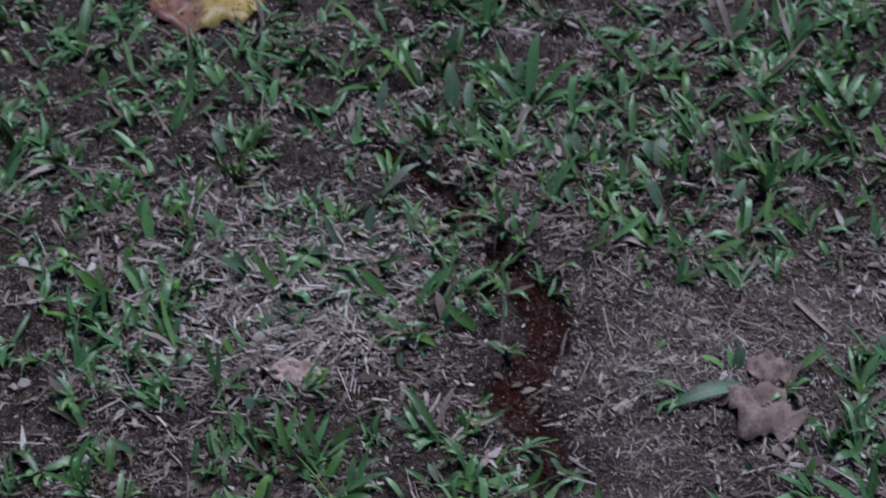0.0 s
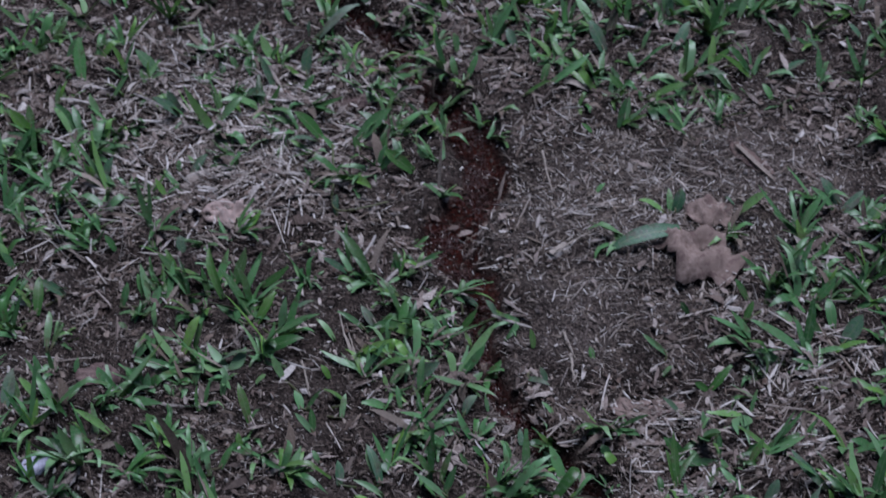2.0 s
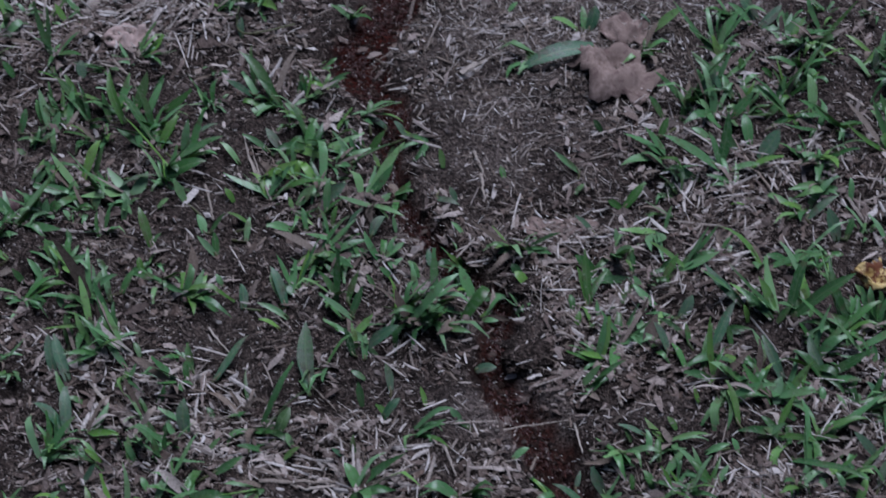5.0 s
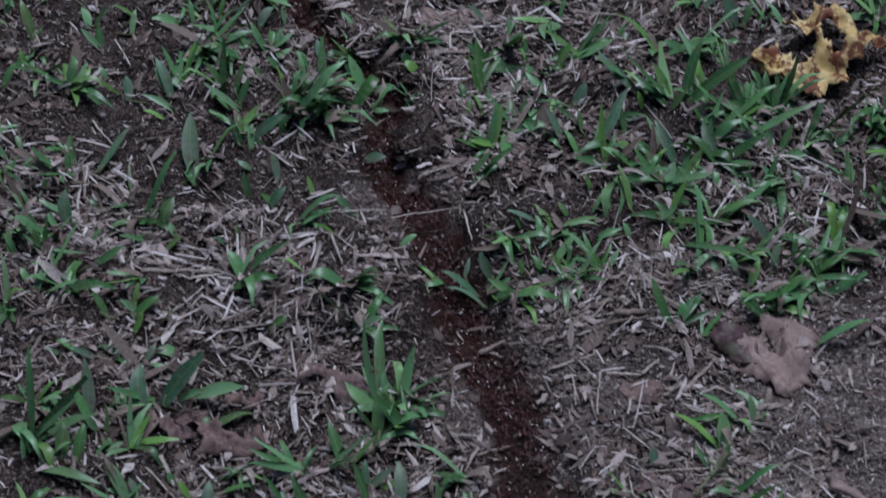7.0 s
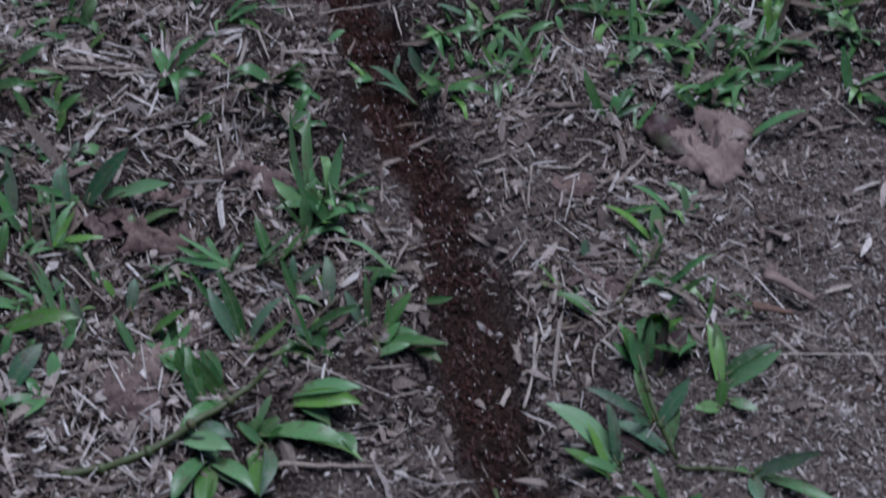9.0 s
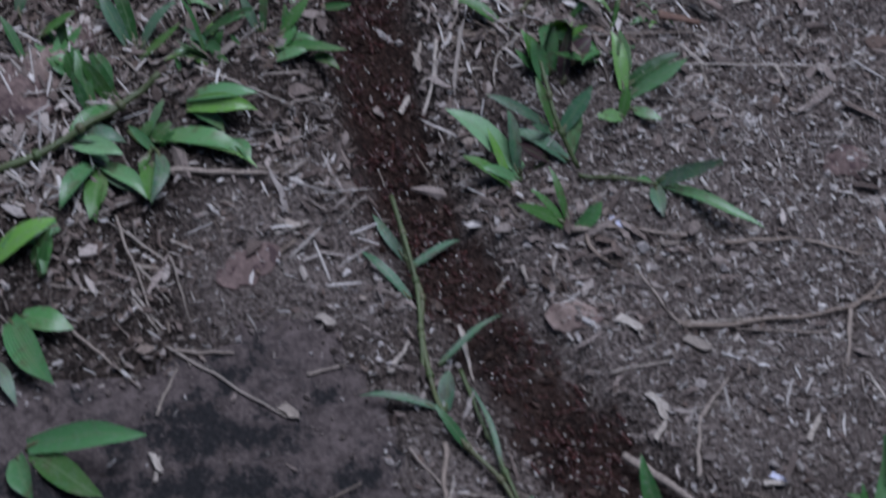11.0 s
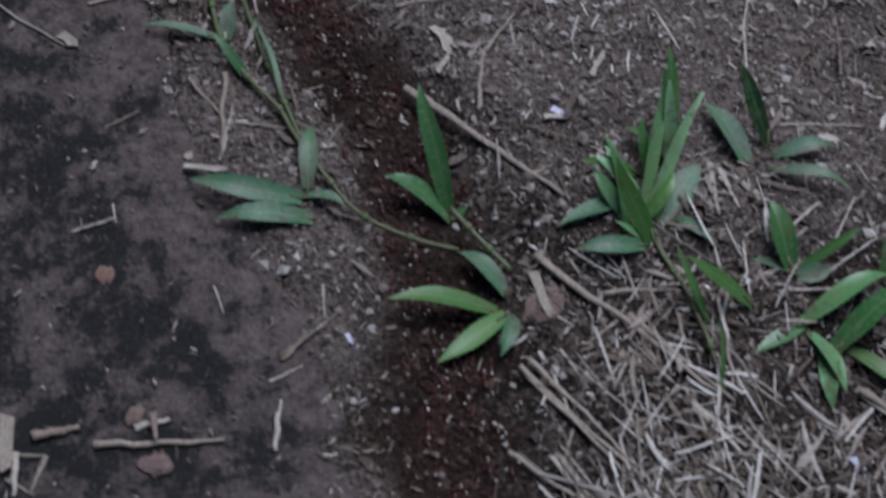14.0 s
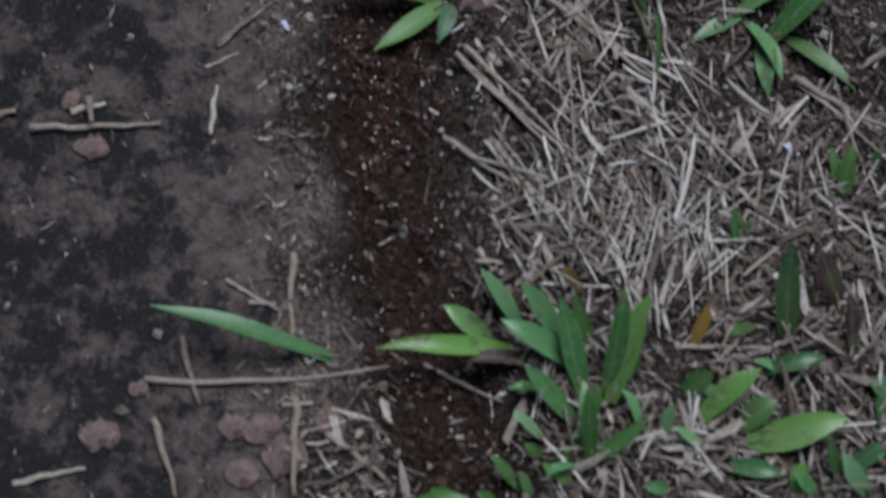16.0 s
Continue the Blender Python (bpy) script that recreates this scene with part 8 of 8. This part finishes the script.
grass_plant(0.328, 0.837, [(96, 33, 13, 6, 0, 12), (21, 33, 20, 6, 3, 8), (90, 13, 12, 5, -4, -8, BRIGHT), (180, 15, 6, 5, -3, -8), (-36, 18, 1, 5, 3, -4)])
grass_plant(0.338, 0.785, [(9, 30, 34, 6, 1, 0), (-34, 65, 5, 5, 2, 0, GREEN), (-85, 23, 2, 6, 0, -2), (173, 9, 3, 3, -2, 2, GREEN)], DULL)
grass_plant(0.027, 0.819, [(-27, 34, 9, 8, -11, 11), (-41, 36, 4, 7, 6, -5), (-111, 32, 4, 8, -3, -4), (169, 11, 6, 4, 9, -2)])
grass_plant(0.061, 0.828, [(-20, 64, 2, 8, -1, 4), (-93, 37, 3, 6, 3, -8, DULL), (-102, 13, 1, 4, -3, -8, BRIGHT), (39, 15, 13, 4, -3, 12), (0, 10, 11, 4, 3, 0), (140, 14, 15, 4, 0, -3)])
grass_plant(0.085, 0.845, [(-17, 40, 12, 8, -4, 12), (-39, 36, 1, 4, 5, -11)])
grass_plant(0.031, 0.806, [(-97, 31, 2, 8, 0, 0)], BRIGHT)
grass_plant(0.026, 0.871, [(111, 24, 16, 6, 14, -6), (107, 16, 18, 4, -1, -17), (154, 16, 4, 7, -8, 12), (90, 10, 11, 4, -6, 12)])
grass_plant(-0.008, 0.637, [(5, 62, 31, 13, 1, 3), (-41, 49, 6, 14, 4, 0), (-65, 28, 2, 13, -4, -3)])
grass_plant(-0.014, 0.718, [(-59, 51, 6, 12, -3, -1), (-26, 31, 4, 10, 3, 1)])
grass_plant(-0.031, 0.754, [(14, 43, 17, 11, 0, 0)])
grass_plant(-0.003, 0.749, [(32, 16, 13, 7, -2, 4), (72, 13, 15, 4, 2, -4)], BRIGHT)
grass_plant(-0.028, 0.694, [(-59, 34, 1, 8, 0, 0)], DULL)
grass_plant(0.197, 0.749, [(119, 32, 3, 4, -1, 4), (28, 33, 2, 4, 1, -4)], DULL)
grass_plant(0.197, 0.721, [(133, 41, 1, 4, 0, 0)], DULL)
grass_plant(0.209, 0.677, [(35, 45, 4, 4, 0, 0)], DULL)
grass_plant(0.208, 0.647, [(165, 41, 2, 5, -2, 1), (72, 23, 2, 9, 2, -1)], DULL)
grass_plant(0.221, 0.621, [(127, 27, 13, 5, 0, 0)], BRIGHT)
grass_plant(0.237, 0.602, [(102, 57, 1, 3, 0, 0)], DULL)
grass_plant(0.245, 0.550, [(172, 57, 4, 11, -2, 1), (176, 49, 4, 10, 3, -10), (86, 36, 1, 9, 1, 6), (-19, 23, 0, 6, -1, 2)], DULL)
grass_plant(0.318, 0.543, [(84, 52, 47, 10, 0, 0), (155, 38, 15, 11, 0, -1), (14, 8, 7, 4, 0, 0)])
grass_plant(0.341, 0.495, [(136, 33, 2, 11, 0, 0)], DULL)
grass_plant(0.422, 0.555, [(114, 46, 44, 10, 8, 3), (86, 32, 37, 6, 9, 3), (172, 29, 27, 7, -8, 4, BRIGHT), (151, 31, 19, 7, -6, -13), (-164, 47, 4, 9, -9, -12, DULL), (162, 23, 10, 8, 8, 13, BRIGHT), (99, 23, 23, 5, -2, 1)])
grass_plant(0.419, 0.521, [(103, 34, 38, 9, -2, -6, BRIGHT), (52, 39, 3, 15, 2, 8), (-172, 36, 2, 9, -7, -6), (150, 18, 10, 3, -5, -3, GREEN), (-41, 22, 0, 6, 12, 8)], DULL)
grass_plant(0.477, 0.564, [(114, 40, 0, 11, -6, -4), (99, 31, 35, 8, 6, 4, GREEN)], DULL)
grass_plant(0.450, 0.473, [(163, 38, 40, 8, 11, 4), (116, 38, 22, 4, -11, -5)], BRIGHT)
grass_plant(0.406, 0.553, [(124, 19, 8, 4, 0, 0)])
grass_plant(0.340, 0.484, [(172, 55, 13, 10, -4, 3), (-143, 45, 2, 10, 0, 0), (-108, 25, 2, 8, 3, -2, DULL)], BRIGHT)
grass_plant(0.440, 0.432, [(110, 28, 22, 3, 0, 0)], BRIGHT)
grass_plant(0.485, 0.496, [(110, 31, 18, 12, -1, 1), (31, 36, 15, 5, 1, 1), (165, 20, 1, 7, -2, 0, DULL), (6, 19, 1, 9, 1, -3, DULL)], BRIGHT)
grass_plant(0.482, 0.556, [(8, 32, 2, 8, 2, 5), (-12, 41, 2, 6, -2, -4)], DULL)
grass_plant(0.491, 0.461, [(-148, 30, 1, 8, -5, 6), (15, 49, 10, 11, -5, 7), (18, 43, 22, 14, 8, -8), (-79, 37, 5, 10, -3, 2), (-84, 34, 2, 10, 5, -5)])
grass_plant(0.507, 0.454, [(-48, 45, 1, 8, 0, 0)], BRIGHT)
grass_plant(0.530, 0.485, [(0, 17, 4, 5, 0, -4), (45, 25, 15, 13, 1, 4, GREEN)], BRIGHT)
grass_plant(0.520, 0.364, [(84, 20, 15, 7, 0, 0)], BRIGHT)
grass_plant(0.470, 0.344, [(113, 15, 11, 5, -3, -3), (81, 7, 6, 4, 2, 2)], BRIGHT)
grass_plant(0.553, 0.585, [(5, 11, 5, 9, 0, 0)])
grass_plant(0.272, 0.295, [(168, 85, 21, 8, 0, 0)])
grass_plant(0.361, 0.295, [(180, 64, 15, 9, -5, 0), (138, 25, 12, 9, -15, 9), (140, 29, 16, 10, -1, 11), (142, 26, 27, 11, 17, 4), (-175, 27, 6, 7, -2, -6, WITHER), (-176, 16, 3, 5, 6, -20)])
grass_plant(0.388, 0.282, [(147, 36, 16, 10, -7, 5), (112, 39, 24, 11, -2, -9), (88, 40, 35, 9, 7, -12), (113, 19, 20, 6, 4, 16, BRIGHT)])
grass_plant(0.394, 0.261, [(52, 45, 29, 13, 3, 6), (136, 30, 16, 9, -15, -1), (94, 14, 10, 5, -5, -2, BRIGHT), (-160, 14, 2, 6, -3, -7), (125, 17, 8, 6, 15, -8), (66, 17, 20, 6, 7, 12)])
grass_plant(0.376, 0.240, [(102, 28, 15, 8, 9, 3), (29, 30, 19, 7, 8, -3, BRIGHT), (147, 9, 7, 5, -12, 4, BRIGHT), (49, 9, 5, 5, -5, -2, BRIGHT), (-159, 17, 2, 5, 3, -4), (85, 26, 28, 7, 9, -3, BRIGHT), (161, 15, 13, 6, -11, 13), (148, 15, 9, 5, 0, -10)])
grass_plant(0.391, 0.324, [(105, 11, 12, 5, 0, 0)], GOLD)
grass_plant(0.448, 0.294, [(64, 18, 15, 6, -9, -3), (14, 12, 6, 5, 9, 3, GREEN)], GOLD)
grass_plant(0.477, 0.282, [(72, 33, 34, 11, 6, 10), (1, 29, 7, 8, -7, -5), (162, 13, 5, 5, 1, -6)])
grass_plant(0.511, 0.296, [(114, 21, 22, 10, -1, 12), (112, 20, 18, 9, 1, -12)], WITHER)
grass_plant(0.441, 0.252, [(22, 34, 12, 12, -3, 2), (26, 13, 13, 10, -9, 15, BRIGHT), (48, 12, 13, 7, -22, -6), (23, 19, 9, 12, 15, -3, BRIGHT), (7, 46, 11, 14, 17, -11), (161, 15, 12, 6, -4, -12), (162, 13, 4, 6, 9, 15)])
grass_plant(0.448, 0.231, [(-16, 24, 5, 8, 0, 0)])
grass_plant(0.486, 0.217, [(63, 13, 9, 8, -9, -3), (104, 15, 15, 5, 11, 5, BRIGHT), (143, 13, 11, 7, -1, -2)])
grass_plant(0.510, 0.224, [(53, 18, 13, 8, -8, 0), (-142, 16, 1, 8, 10, 10), (112, 20, 10, 8, -1, -11)])
grass_plant(0.524, 0.253, [(164, 11, 5, 11, 3, 8), (108, 15, 7, 9, -2, -8)])
grass_plant(0.351, 0.227, [(146, 18, 11, 6, 2, 4), (128, 12, 5, 6, 6, -1), (143, 10, 6, 6, -9, -2)], BRIGHT)
grass_plant(0.314, 0.228, [(138, 10, 8, 8, 8, 0), (2, 23, 5, 6, -8, 0)], BRIGHT)
grass_plant(0.528, 0.369, [(92, 20, 8, 5, -7, -3), (70, 14, 9, 4, -6, -5), (71, 9, 7, 4, 12, 8, GREEN)], BRIGHT)
grass_plant(0.468, 0.345, [(104, 8, 8, 4, -4, -4), (128, 12, 7, 3, 4, 3)], BRIGHT)
grass_plant(0.419, 0.222, [(160, 11, 6, 6, 0, 0)])
grass_plant(0.196, 1.563, [(-169, 65, -9, 12, 0, 0)], DULL, 0.012)
grass_plant(0.041, 0.848, [(-134, 38, 2, 8, -1, 9), (-20, 28, 1, 8, -22, -15, DULL), (-28, 48, 2, 10, 26, -13), (42, 14, 7, 6, 18, -17), (42, 14, 6, 6, 13, -20), (105, 29, 15, 6, -14, 11), (107, 19, 22, 6, -3, 15), (162, 16, 8, 5, -19, 32)])
grass_plant(0.089, 0.844, [(-8, 41, 9, 8, -9, 8), (-48, 25, 2, 7, -5, 6), (-55, 23, 3, 6, 14, -15)])
grass_plant(0.031, 0.812, [(-114, 38, 5, 8, -4, 4), (-96, 36, 4, 9, 0, 0, BRIGHT), (-34, 28, 1, 9, 4, -3, DULL)])
grass_plant(0.060, 0.814, [(-88, 29, 1, 8, 0, 0)])
grass_plant(0.005, 0.775, [(-156, 34, 4, 9, 3, 2), (-90, 30, 4, 6, -3, -2, BRIGHT)])
grass_plant(0.131, 0.894, [(-28, 45, 11, 7, -2, 2), (23, 15, 9, 6, 2, -2, GREEN)], BRIGHT)
grass_plant(0.258, 0.789, [(164, 29, 12, 6, 0, 0)])
grass_plant(0.283, 0.859, [(120, 17, 16, 8, 0, 0)])
grass_plant(0.292, 0.804, [(148, 36, 3, 7, -1, -1), (59, 29, 13, 6, 1, 2, GREEN)], DULL)
grass_plant(0.285, 0.761, [(158, 26, 21, 5, 0, 0)], BRIGHT)
grass_plant(0.410, 0.528, [(115, 44, 24, 7, -6, -4), (89, 72, 33, 7, 2, 2), (75, 57, 37, 6, 6, 5), (109, 32, 16, 7, -2, -1), (50, 31, 13, 7, 0, -1)])
scatter_litter()
sow_grass()
movers = build_ants()


def motions():
    for ob, rows in movers:
        walk(ob, rows)


motions()
